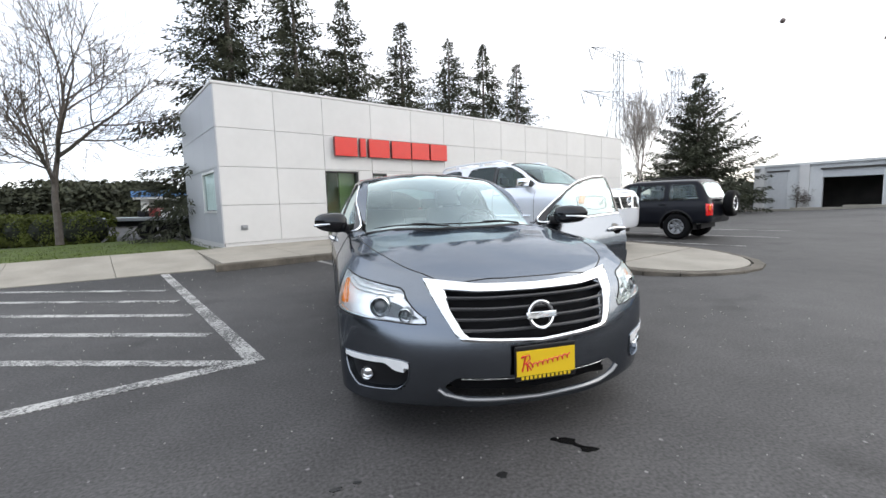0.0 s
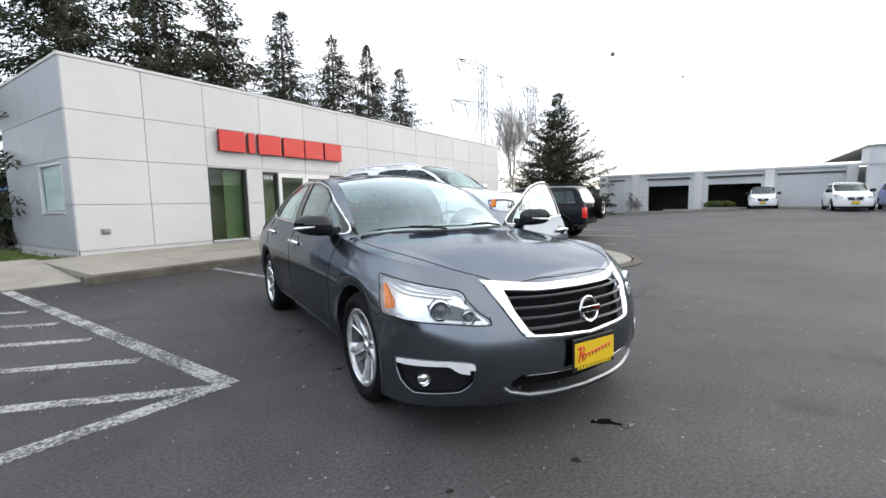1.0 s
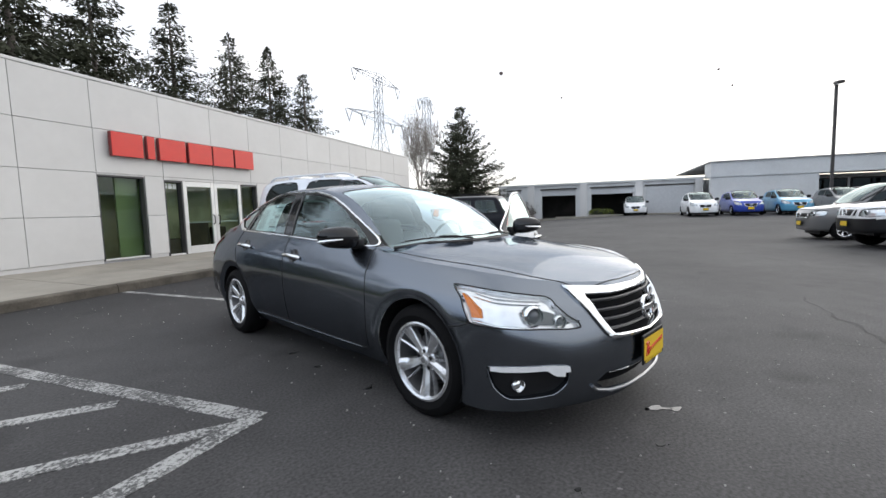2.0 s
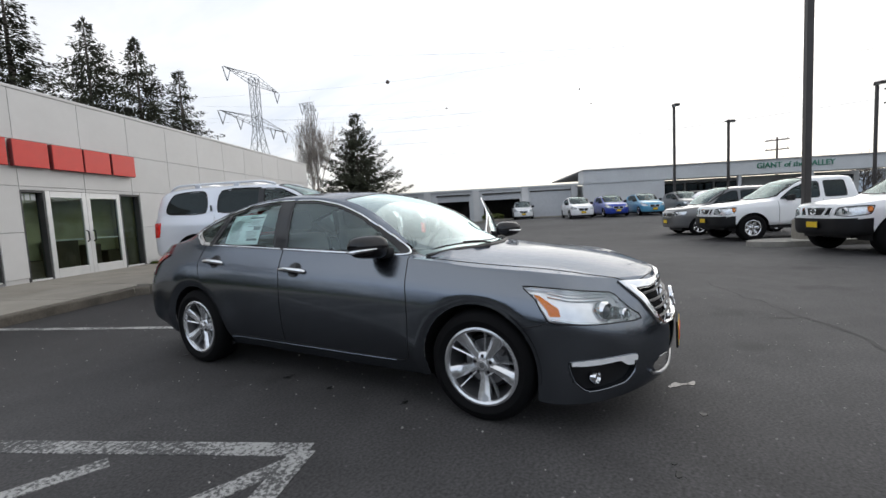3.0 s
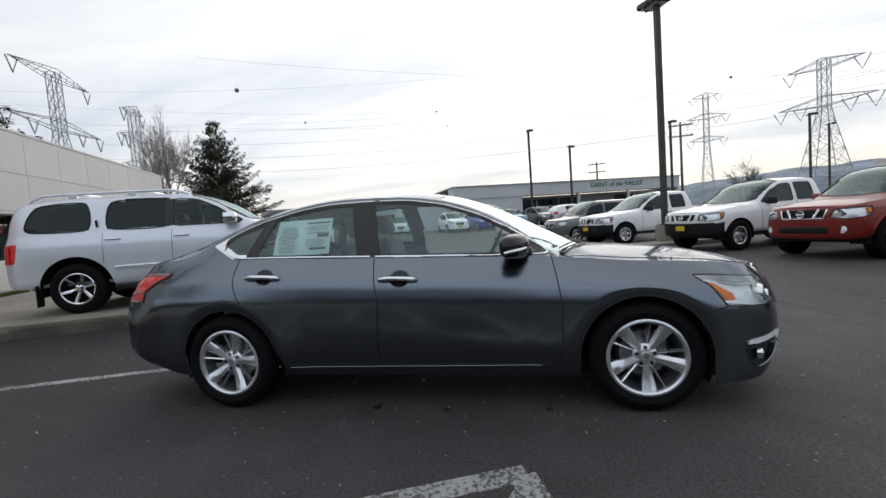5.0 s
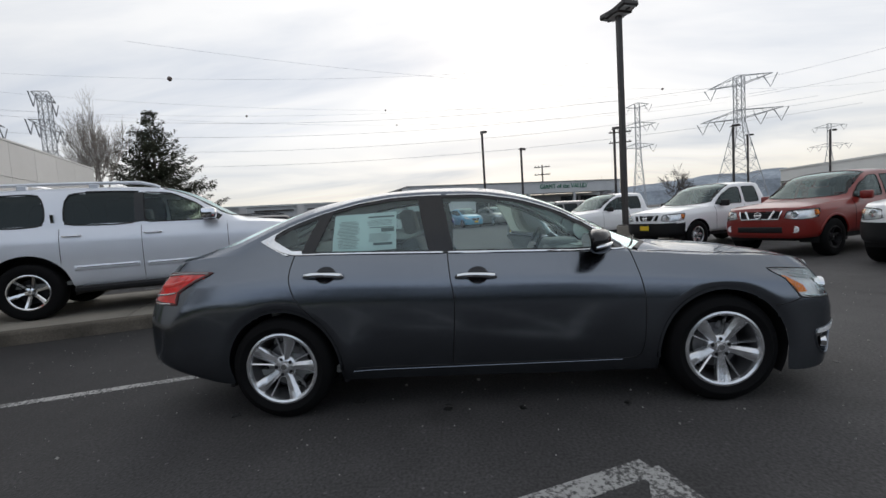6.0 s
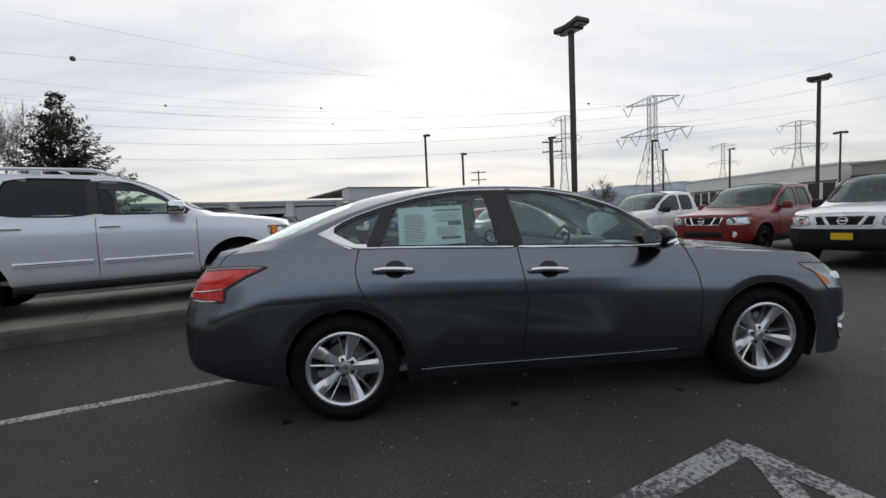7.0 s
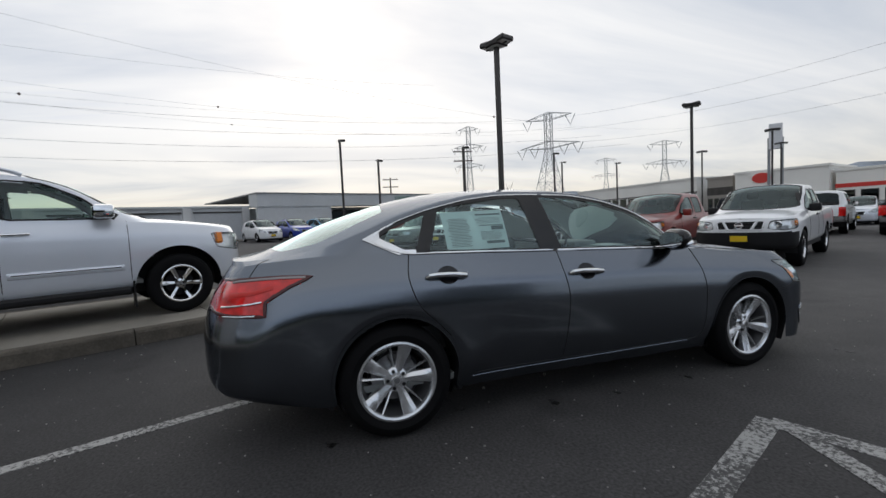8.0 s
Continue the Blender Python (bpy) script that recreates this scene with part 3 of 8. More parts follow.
            for r in q:
                part("panel", box(U0 - 0.03, r[0] + g, r[2] + g, U0 + 0.008, r[1] - g, r[3] - g, 0.004), M_PANEL_SHADED, root)
    part("wall_foot", box(U0 - 0.012, V0 + 0.02, 0.05, U0 + 0.009, V1, 0.298), M_PANEL, root)
    part("wall_back", box(U0, V1, 0, U1, V1 + 0.2, ZT - 0.05), M_PANEL_SHADED, root)
    part("wall_end", box(U1 - 0.2, V0 + 0.21, 0, U1, V1, ZT - 0.05), M_PANEL_SHADED, root)
    part("roof", box(U0 + 0.1, V0 + 0.1, ZT - 0.45, U1 - 0.1, V1 + 0.1, ZT - 0.3), M_ROOF, root)
    cap = bmesh.new()
    box(U0 - 0.045, V0 - 0.045, ZT, U1 + 0.04, V0 + 0.25, ZT + 0.07, 0.008, cap)
    box(U0 - 0.045, V0 + 0.255, ZT, U0 + 0.25, V1 + 0.2, ZT + 0.07, 0.008, cap)
    part("parapet_cap", cap, M_PANEL, root)
    # windows and the glazed entrance
    def window(name, u0, u1, z0, z1, fw=0.05):
        """A pane set back in the wall behind deep dark reveals."""
        w = part(name, box(u0, V0 - 0.012, z0, u0 + fw, V0 + 0.17, z1, 0.004), M_BRONZE, root)
        part("window_frame", box(u1 - fw, V0 - 0.012, z0, u1, V0 + 0.17, z1, 0.004), M_BRONZE, w)
        part("window_frame", box(u0 + fw, V0 - 0.010, z1 - fw, u1 - fw, V0 + 0.17, z1, 0.004), M_BRONZE, w)
        part("window_sill", box(u0 + fw, V0 - 0.010, z0, u1 - fw, V0 + 0.17, z0 + fw, 0.004), M_ALU, w)
        part("pane", sheet((u0 + fw, V0 + 0.12, z0 + fw), (u1 - fw, V0 + 0.12, z0 + fw), (u1 - fw, V0 + 0.12, z1 - fw), (u0 + fw, V0 + 0.12, z1 - fw)), G_SHOP, w).visible_shadow = False
        return w

    window("window", 3.0, 4.10, 0.26, 2.24, fw=0.035)
    window("window", 9.1, 10.1, 1.0, 2.2, fw=0.04)
    window("sidelight", 4.6, 5.14, 0.2, 2.2, fw=0.045)
    window("sidelight", 7.16, 7.85, 0.2, 2.2, fw=0.045)
    for u0, u1, hx in ((5.145, 6.148, 6.06), (6.152, 7.155, 6.24)):
        d = part("door", box(u0, V0 - 0.02, 0.2, u0 + 0.11, V0 + 0.04, 2.2, 0.006), M_ALU, root)
        part("door_stile", box(u1 - 0.11, V0 - 0.02, 0.2, u1, V0 + 0.04, 2.2, 0.006), M_ALU, d)
        part("door_rail", box(u0 + 0.11, V0 - 0.018, 2.06, u1 - 0.11, V0 + 0.04, 2.2, 0.004), M_ALU, d)
        part("door_rail", box(u0 + 0.11, V0 - 0.018, 0.2, u1 - 0.11, V0 + 0.04, 0.42, 0.004), M_ALU, d)
        part("push_bar", box(u0 + 0.11, V0 + 0.045, 1.05, u1 - 0.11, V0 + 0.075, 1.09, 0.006), M_ALU, d)
        part("pane", sheet((u0 + 0.11, V0 + 0.01, 0.42), (u1 - 0.11, V0 + 0.01, 0.42), (u1 - 0.11, V0 + 0.01, 2.06), (u0 + 0.11, V0 + 0.01, 2.06)), G_SHOP, d).visible_shadow = False
        part("door_handle", tube([(hx, V0 - 0.02, 1.0), (hx, V0 - 0.08, 1.03), (hx, V0 - 0.08, 1.24), (hx, V0 - 0.02, 1.27)], 0.014, 8), M_BLACK, d, smooth=True)
    nb = bmesh.new()
    for k in range(3):
        box(4.68 + 0.13 * k, V0 + 0.108, 1.99, 4.78 + 0.13 * k, V0 + 0.118, 2.13, bm=nb)
    tagged(part("white_mark", nb, M_PAPER, root, "plain white bars on the sidelight"), kind="stuff")
    # side window with white frame
    w = part("side_window", box(U0 - 0.02, 9.22, 1.10, U0 + 0.05, 9.28, 2.24, 0.004), M_ALU, root)
    part("window_frame", box(U0 - 0.02, 10.79, 1.10, U0 + 0.05, 10.85, 2.24, 0.004), M_ALU, w)
    for k in range(12):
        part("blind_slat", box(U0 + 0.055, 9.30 + .123 * k, 1.18, U0 + 0.062 + .012 * (k % 2), 9.405 + .123 * k, 2.17), M_BLIND, w)
    part("window_frame", box(U0 - 0.018, 9.28, 2.18, U0 + 0.05, 10.79, 2.24, 0.004), M_ALU, w)
    part("window_sill", box(U0 - 0.05, 9.28, 1.10, U0 + 0.05, 10.79, 1.16, 0.004), M_ALU, w)
    for a, b_ in ((9.28, 10.79),):
        part("pane", sheet((U0 + 0.012, b_, 1.16), (U0 + 0.012, a, 1.16), (U0 + 0.012, a, 2.18), (U0 + 0.012, b_, 2.18)), glass("blinded_window_glass", (0.90, 0.97, 0.965), amount=0.2), w).visible_shadow = False
    # the dim room behind the glass
    part("room_floor", box(U0 + 0.2, V0 + 0.2, 0.1, U1 - 0.2, V1, 0.2), M_DARKIN, root)
    part("room_wall", box(U0 + 0.2, V0 + 1.0, 0.2, U1 - 0.2, V0 + 1.08, 2.75), M_DARKIN, root)
    for a, c, h in ((4.7, 5.5, .62), (5.75, 6.45, 1.05), (6.75, 7.1, .9), (7.3, 8.1, .7)):
        part("room_counter", box(a, V0 + 0.62, 0.2, c, V0 + 0.96, h, 0.02), mat("dark_brown_counter", (.10, .075, .045), .5, var=.3, scale=4), root)
    part("room_wall", box(3.58, V0 + 0.30, 0.2, 4.45, V0 + 0.36, 2.3), M_CURTAIN, root, "yellow-green inner wall")
    # added partition: catches and bounces daylight where slanting views met black
    part("room_wall", box(7.95, V0 + 0.21, 0.2, 8.02, V0 + 0.99, 2.74), M_DARKIN, root)
    part("room_ceiling", box(U0 + 0.2, V0 + 0.2, 2.75, U1 - 0.2, V0 + 1.6, 2.8), M_LINER, root)
    part("neon_sign", box(9.25, V0 + 0.14, 1.72, 9.72, V0 + 0.16, 1.98, 0.008), mat("lit_red_sign", (0.75, 0.06, 0.05), 0.4), root)
    # vent
    vt = part("wall_vent", box(0.55, V0 - 0.05, 0.63, 0.73, V0 - 0.031, 0.76, 0.01), M_STEEL, root)
    part("vent_hood", box(0.58, V0 - 0.10, 0.66, 0.70, V0 - 0.05, 0.74, 0.015), M_STEEL, vt)
    return root


showroom()


def red_sign():
    """Six plain red blocks stand for the lettered sign."""
    root = thing("wall_sign", LOT, "large plain red block sign standing off the white wall", "sign")
    spans = [(3.28, 4.02), (4.12, 4.32), (4.43, 5.18), (5.27, 6.02), (6.06, 6.80), (6.86, 7.60)]
    for a, c in spans:
        s = part("sign_block", box(a, 8.62, 2.68, c, 8.725, 3.24, 0.012), M_REDSIDE, root)
        part("sign_face", box(a + 0.005, 8.608, 2.685, c - 0.005, 8.6195, 3.235, 0.004), M_RED, s)
        part("standoff", tube([((a + c) / 2, 8.725, 2.96), ((a + c) / 2, 8.769, 2.96)], 0.02, 8), M_STEEL, s)


red_sign()


# ---- the long grey building across the car park ----
def far_block():
    root = thing("service_building", LOT, "long low grey service building with open bays and green lettering", "building", kind="structure")
    U = 36.0
    bays = [(4.9, 6.0, 0), (0.1, 3.0, 1), (-4.5, -1.2, 1), (-8.9, -5.5, 0)]
    body = bmesh.new()
    edges = sorted([e for a, c, k in bays for e in (a, c)])
    pts = [-9.6] + edges + [6.9]
    for a, c in zip(pts, pts[1:]):
        inside = [k for x, y, k in bays if abs(x - a) < 1e-6]
        if inside and inside[0]:
            box(U, a, 2.76, U + 0.4, c, 3.12, bm=body)
        else:
            box(U, a, 0, U + 0.4, c, 3.12, bm=body)
    box(U + 0.4, -9.6, 0, U + 12, -9.3, 3.12, bm=body)
    box(U + 0.4, 6.6, 0, U + 12, 6.9, 3.12, bm=body)
    part("wall", body, M_FARWALL, root)
    part("roof", box(U - 0.15, -9.7, 3.12, U + 12, 7.0, 3.27), M_FARWALL, root)
    # the shade at the back of the bays is painted on this wall
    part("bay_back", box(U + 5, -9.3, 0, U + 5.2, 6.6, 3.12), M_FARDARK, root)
    for a, c, k in bays:
        if not k:
            d = part("bay_door", box(U - 0.06, a, 0.05, U - 0.004, c, 2.70), mat("pale_roll_door", (0.48, 0.49, 0.5), 0.6, var=0.05), root)
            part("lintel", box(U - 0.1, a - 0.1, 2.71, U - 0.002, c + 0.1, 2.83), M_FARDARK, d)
        else:
            d = part("bay_door", box(U + 0.02, a, 2.2, U + 0.1, c, 2.755), mat("pale_roll_door", (0.48, 0.49, 0.5), 0.6, var=0.05), root)
            part("lintel", box(U - 0.1, a - 0.1, 2.71, U - 0.002, c + 0.1, 2.83), M_FARDARK, d)
    for v in (6.5, 3.95, -0.55, -4.95, -9.3):
        part("pilaster", box(U - 0.22, v - 0.28, 0, U - 0.002, v + 0.28, 3.11), M_PANEL, root)
    # taller wing with a deep fascia over a shaded front
    VE = -34
    part("fascia", box(U - 1.8, VE, 3.10, U + 0.2, -9.75, 4.20), M_FARWALL, root)
    part("wall", box(U + 1.4, VE, 0, U + 1.7, -9.75, 3.098), M_FARWALL, root)
    part("wall", box(U - 1.72, -16.4, 0, U - 1.3, -9.75, 3.098), M_FARWALL, root)
    part("roof", box(U - 1.9, VE - 0.1, 4.20, U + 14, -9.65, 4.28), M_ROOF, root)
    for k, v in enumerate((-17.0, -19.5, -22.0, -28.5, -31.2)):
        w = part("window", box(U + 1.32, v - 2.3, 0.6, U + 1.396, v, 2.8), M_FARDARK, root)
        part("pane", box(U + 1.30, v - 2.2, 0.7, U + 1.306, v - 0.1, 2.7), G_DARK, w)
    for v in (-22.4, -28, -33.8):
        part("post", box(U - 1.7, v - 0.12, 0, U - 1.46, v + 0.12, 3.098), M_FARWALL, root)
    # readable slogan on the fascia
    cu = bpy.data.curves.new("slogan", "FONT")
    cu.body, cu.size, cu.extrude = "GIANT of the VALLEY", 0.64, 0.03
    cu.align_x, cu.align_y = "CENTER", "CENTER"
    tmp = bpy.data.objects.new("slogan", cu)
    dg = bpy.context.evaluated_depsgraph_get()
    scene.collection.objects.link(tmp)
    dg.update()
    me = bpy.data.meshes.new_from_object(tmp.evaluated_get(dg))
    bpy.data.objects.remove(tmp)
    me.materials.clear()
    me.materials.append(M_GREEN)
    ob = new("slogan_letters", me)
    ob.parent = root
    ob.matrix_local = Matrix.Translation((U - 1.84, -26.6, 3.74)) @ Matrix(((0, 0, -1, 0), (-1, 0, 0, 0), (0, 1, 0, 0), (0, 0, 0, 1)))
    tagged(ob, "green lettering on a grey fascia")


far_block()


def strip_kerb():
    root = thing("planting_kerb", LOT, "low concrete kerb with a planting strip before the bays", "kerb", kind="structure")
    for k in range(6):
        a = -8.8 + 2.6 * k
        z = max(rise(33.7, a), rise(33.7, a + 2.6))
        part("kerb_block", box(33.6, a + .01, -.05, 33.8, a + 2.59, z + 0.13, 0.02), M_CONC, root)


strip_kerb()


# ---- lamp posts ----
def lamp_post(x, y, h, heads=2, turn=0.0, r=0.075, base=True, label="tall dark bronze car park lamp post with two box heads", arm=0.55, sz=1.0):
    root = thing("street_lamp", pose(x, y, 0, 0, 0, turn), label, "lamp post", "car park lamps")
    b = bmesh.new()
    z0 = 0.62 if base else 0.0
    box(-r, -r, z0, r, r, h, 0.01, b)
    part("pole", b, M_POLE, root)
    if base:
        part("base", lathe([(0.001, 0.62), (0.26, 0.62), (0.28, 0.60), (0.28, 0.0)], 20, "z"), M_CONC, root, "round concrete footing")
        part("base_plate", box(-0.17, -0.17, 0.62, 0.17, 0.17, 0.65, 0.005), M_POLE, root)
    for k in range(heads):
        s = 1 if k == 0 else -1
        part("arm", box(min(0, s * arm * 0.5), -0.035, h - 0.16, max(0, s * arm * 0.5), 0.035, h - 0.08), M_POLE, root)
        a = bmesh.new()
        x0, x1 = s * arm * 0.45, s * (arm * 0.45 + 0.62 * sz)
        box(min(x0, x1), -0.2 * sz, h - 0.20, max(x0, x1), 0.2 * sz, h - 0.02, 0.04, a)
        hd = part("lamp_head", a, M_POLE, root)
        hd.rotation_euler = (0, radians(-6 * s), 0)
        part("diffuser", box(min(x0, x1) + 0.06, -0.15 * sz, h - 0.215, max(x0, x1) - 0.06, 0.15 * sz, h - 0.2005), mat("milky_lens", (0.6, 0.6, 0.58), 0.3), hd)
    return root


lamp_post(10.90, -5.05, 7.42, 2, 20, sz=1.45, arm=1.0)
lamp_post(34.5, -1.65, 8.45, 1, 24, label="distant dark car park lamp post with one box head")
lamp_post(37.0, -5.25, 7.2, 1, 120, label="distant slim car park lamp post with one head", sz=0.6)
lamp_post(34.4, -12.8, 7.95, 1, 20, label="distant dark car park lamp post with one box head")
lamp_post(38.5, -25.0, 8.1, 1, 24, label="distant dark car park lamp post with one box head")
lamp_post(16.7, -20.4, 7.42, 2, 34, sz=1.35, arm=.9)
lamp_post(46, -31, 8.2, 1, 24, label="distant slim car park lamp post with one head", sz=0.6)
lamp_post(44, -38, 7.8, 1, 24, label="distant slim car park lamp post with one head", sz=0.6)
lamp_post(33, -40, 7.5, 2, 40, label="distant car park lamp post with two box heads")
lamp_post(22.3, -35.2, 7.5, 2, 35, label="distant car park lamp post with two box heads")
lamp_post(30.2, -48.0, 8.0, 2, 35, label="distant car park lamp post with two box heads")


def pole_island():
    root = thing("lamp_island", pose(10.7, -5.05, 0, 0, 0, 24.3), "low kerbed concrete island round a lamp post", "kerb", kind="structure")
    q = [(0.55 * math.cos(a), 1.1 * math.sin(a)) for a in [2 * math.pi * k / 24 for k in range(24)]]
    q = [(x, y + (0.3 if y > 0 else -1.6)) for x, y in q]
    part("kerb_block", prism(q, 0, 0.13), M_ISLAND, root)


pole_island()


# ---- vehicle shells ----
from mathutils.bvhtree import BVHTree


def in_poly(P, poly):
    """Which points (n, 2) lie inside a polygon."""
    x, y = P[:, 0], P[:, 1]
    inside = np.zeros(len(P), bool)
    n = len(poly)
    for i in range(n):
        (x0, y0), (x1, y1) = poly[i], poly[(i + 1) % n]
        if y0 == y1:
            continue
        hit = ((y0 > y) != (y1 > y)) & (x < (x1 - x0) * (y - y0) / (y1 - y0) + x0)
        inside ^= hit
    return inside


def smooth_poly(poly, n=5):
    """A closed polygon rounded into a smooth outline."""
    R = np.array(list(poly), float)
    m = len(R)
    out = []
    for i in range(m):
        p0, p1, p2, p3 = R[i - 1], R[i], R[(i + 1) % m], R[(i + 2) % m]
        for k in range(n):
            t = k / n
            # a tight curve: half way between the straight edge and the full spline
            c = 0.5 * (2 * p1 + (p2 - p0) * t + (2 * p0 - 5 * p1 + 4 * p2 - p3) * t * t + (3 * p1 - p0 - 3 * p2 + p3) * t ** 3)
            out.append(0.5 * c + 0.5 * (p1 + (p2 - p1) * t))
    return [tuple(q) for q in out]


def snap(P, poly, cell, tol=0.52, locked=None):
    """Moves points that lie near a polygon's outline onto it."""
    Q = P / cell
    best = np.full(len(P), 1e9)
    near = P.copy()
    n = len(poly)
    for i in range(n):
        a, b = np.array(poly[i]) / cell, np.array(poly[(i + 1) % n]) / cell
        d = b - a
        L = d.dot(d)
        if L < 1e-12:
            continue
        t = np.clip(((Q - a) @ d) / L, 0, 1)
        c = a + t[:, None] * d
        dist = np.hypot(*(Q - c).T)
        m = dist < best
        best[m] = dist[m]
        near[m] = (c * cell)[m]
    take = best < tol
    if locked is not None:
        take &= ~locked
        locked |= take
    P[take] = near[take]


class Shell:
    """Half of a car's skin (x > 0), in three sheets: the belt round the flanks, the sides of the roof, and the tops."""

    def __init__(self, ring, cap, step=0.024, M=34, KA=18, KB=16, crease=(0.8, 0.07, 0.0), mid=0.45, power=2.2, bulge=0.018, pw=2.4, flares=()):
        self.flares = flares
        R = spline(ring, 24)
        seg = np.r_[0, np.cumsum(np.hypot(np.diff(R[:, 0]), np.diff(R[:, 1])))]
        self.L = seg[-1]
        N = int(self.L / step)
        self.s = np.linspace(0, self.L, N + 1)
        self.R = np.stack([np.interp(self.s, seg, R[:, k]) for k in range(6)], 1)
        dx, dy = np.gradient(self.R[:, 0], self.s), np.gradient(self.R[:, 1], self.s)
        l = np.hypot(dx, dy)
        self.n = np.stack([-dy / l, dx / l], 1)      # inward
        self.n[0], self.n[-1] = (0, 1), (0, -1)
        self.M, self.crease, self.mid, self.power, self.bulge, self.pw = M, crease, mid, power, bulge, pw
        C = np.array(cap, float)
        yy = np.linspace(C[0, 0], C[-1, 0], 900)
        S = spline(C, 20)
        self.capf = lambda y: [np.interp(y, S[:, 0], S[:, k]) for k in (1, 2, 3)]
        self.cell_b = np.array([step, float(np.mean(self.R[:, 3] - self.R[:, 2]) / M)])
        # belt parameters (s, z)
        t = np.linspace(0, 1, M + 1)
        self.Pb = np.stack([np.repeat(self.s, M + 1), (self.R[:, 2:3] + (self.R[:, 3:4] - self.R[:, 2:3]) * t).ravel()], 1)
        self.ny = N + 1
        # top ring
        T = self.belt(np.stack([self.s, self.R[:, 3]], 1))
        self.T = T
        self.KA, self.KB = KA, KB
        f = np.linspace(0, 1, KA + 1)
        xr, zr, zc = self.capf(T[:, 1])
        xr = np.minimum(xr, T[:, 0] * 0.86)
        self.xr, self.zr, self.zc = xr, zr, zc
        self.Pa = np.stack([np.repeat(T[:, 1], KA + 1), (T[:, 2:3] + (zr - T[:, 2])[:, None] * f).ravel()], 1)
        self.fa = np.tile(f, self.ny)
        self.ia = np.repeat(np.arange(self.ny), KA + 1)
        g = np.linspace(1, 0, KB + 1)
        self.Pc = np.stack([(xr[:, None] * g).ravel(), np.repeat(T[:, 1], KB + 1)], 1)
        self.Vb, self.Va, self.Vc = self.belt(self.Pb), self.side(self.Pa), self.top(self.Pc)
        self.cell_a, self.cell_c = np.array([step, 0.02]), np.array([0.04, step])
        self.normals()
        self.lock = [np.zeros(len(p), bool) for p in (self.Pb, self.Pa, self.Pc)]
        self.parts = {}

    def belt(self, P):
        s, z = P[:, 0], P[:, 1]
        r = [np.interp(s, self.s, self.R[:, k]) for k in range(6)]
        nx, ny = np.interp(s, self.s, self.n[:, 0]), np.interp(s, self.s, self.n[:, 1])
        t = np.clip((z - r[2]) / (r[3] - r[2]), 0, 1)
        m = self.mid
        # towards the tail the fullest line drops to the bumper
        wb = np.clip((r[1] - 1.75) / 0.40, 0, 1) ** 2 if self.flares else 0.0
        m = m + (0.42 - m) * wb
        # and at the nose to the plate
        if self.flares:
            m = m + (0.40 - m) * np.clip((-1.85 - r[1]) / 0.35, 0, 1) ** 2
        low = np.clip((m - t) / m, 0, 1)
        up = np.clip((t - m) / (1 - m), 0, 1)
        if self.flares:
            # flanks that tuck in below the shoulder, with flared arches whose lips turn in
            lo = r[4] * ((0.85 * low ** 1.9 + 0.15 * low ** 9) * (1 - wb) + wb * low ** 6)
            for yc, zc, rad in self.flares:
                d = np.hypot(r[1] - yc, z - zc)
                w = np.clip((rad + 0.30 - d) / 0.20, 0, 1) * np.clip((z - 0.20) / 0.30, 0, 1)
                lo = lo * (1 - 0.8 * w * w * (3 - 2 * w)) + 0.020 * np.clip((rad + 0.05 - d) / 0.05, 0, 1.0) ** 1.2
            inset = lo + r[5] * up ** self.power
        else:
            inset = r[4] * (0.22 * low ** 1.5 + 0.78 * low ** 9) + r[5] * up ** self.power
        c0, cw, ch = self.crease
        inset -= ch * np.exp(-((t - c0) / cw) ** 2)
        return np.stack([np.maximum(r[0] + nx * inset, 0), r[1] + ny * inset, z], 1)

    def side(self, P):
        y, z = P[:, 0], P[:, 1]
        X, Z = np.interp(y, self.T[:, 1], self.T[:, 0]), np.interp(y, self.T[:, 1], self.T[:, 2])
        xr, zr = np.interp(y, self.T[:, 1], self.xr), np.interp(y, self.T[:, 1], self.zr)
        d = zr - Z
        f = np.where(np.abs(d) > 0.03, (z - Z) / np.where(np.abs(d) > 0.03, d, 1), self.fa_for(len(P)))
        f = np.clip(f, 0, 1)
        return np.stack([X + (xr - X) * f + self.bulge * 4 * f * (1 - f) * np.clip(d / 0.3, 0, 1), y, z], 1)

    def fa_for(self, n):
        return self.fa if n == len(self.fa) else np.full(n, 0.5)

    def top(self, P):
        x, y = P[:, 0], P[:, 1]
        xr, zr, zc = [np.interp(y, self.T[:, 1], q) for q in (self.xr, self.zr, self.zc)]
        k = np.clip(x / np.maximum(xr, 1e-4), 0, 1)
        return np.stack([x, y, zr + (zc - zr) * (1 - k ** self.pw)], 1)

    def quads(self, rows, K, off):
        i, k = np.meshgrid(np.arange(rows - 1), np.arange(K), indexing="ij")
        a = (i * (K + 1) + k).ravel() + off
        return np.stack([a, a + K + 1, a + K + 2, a + 1], 1)

    def normals(self):
        nb, na = len(self.Vb), len(self.Va)
        V = np.concatenate([self.Vb, self.Va, self.Vc])
        F = np.concatenate([self.quads(self.ny, self.M, 0), self.quads(self.ny, self.KA, nb), self.quads(self.ny, self.KB, nb + na)])
        self.F = F
        self.sheet = np.r_[np.zeros((self.ny - 1) * self.M, int), np.ones((self.ny - 1) * self.KA, int), np.full((self.ny - 1) * self.KB, 2)]
        fn = np.cross(V[F[:, 2]] - V[F[:, 0]], V[F[:, 3]] - V[F[:, 1]])
        # shared rows get one normal: belt top = side bottom, side top = top's outer edge
        vid = np.arange(len(V))
        for i in range(self.ny):
            vid[nb + i * (self.KA + 1)] = i * (self.M + 1) + self.M
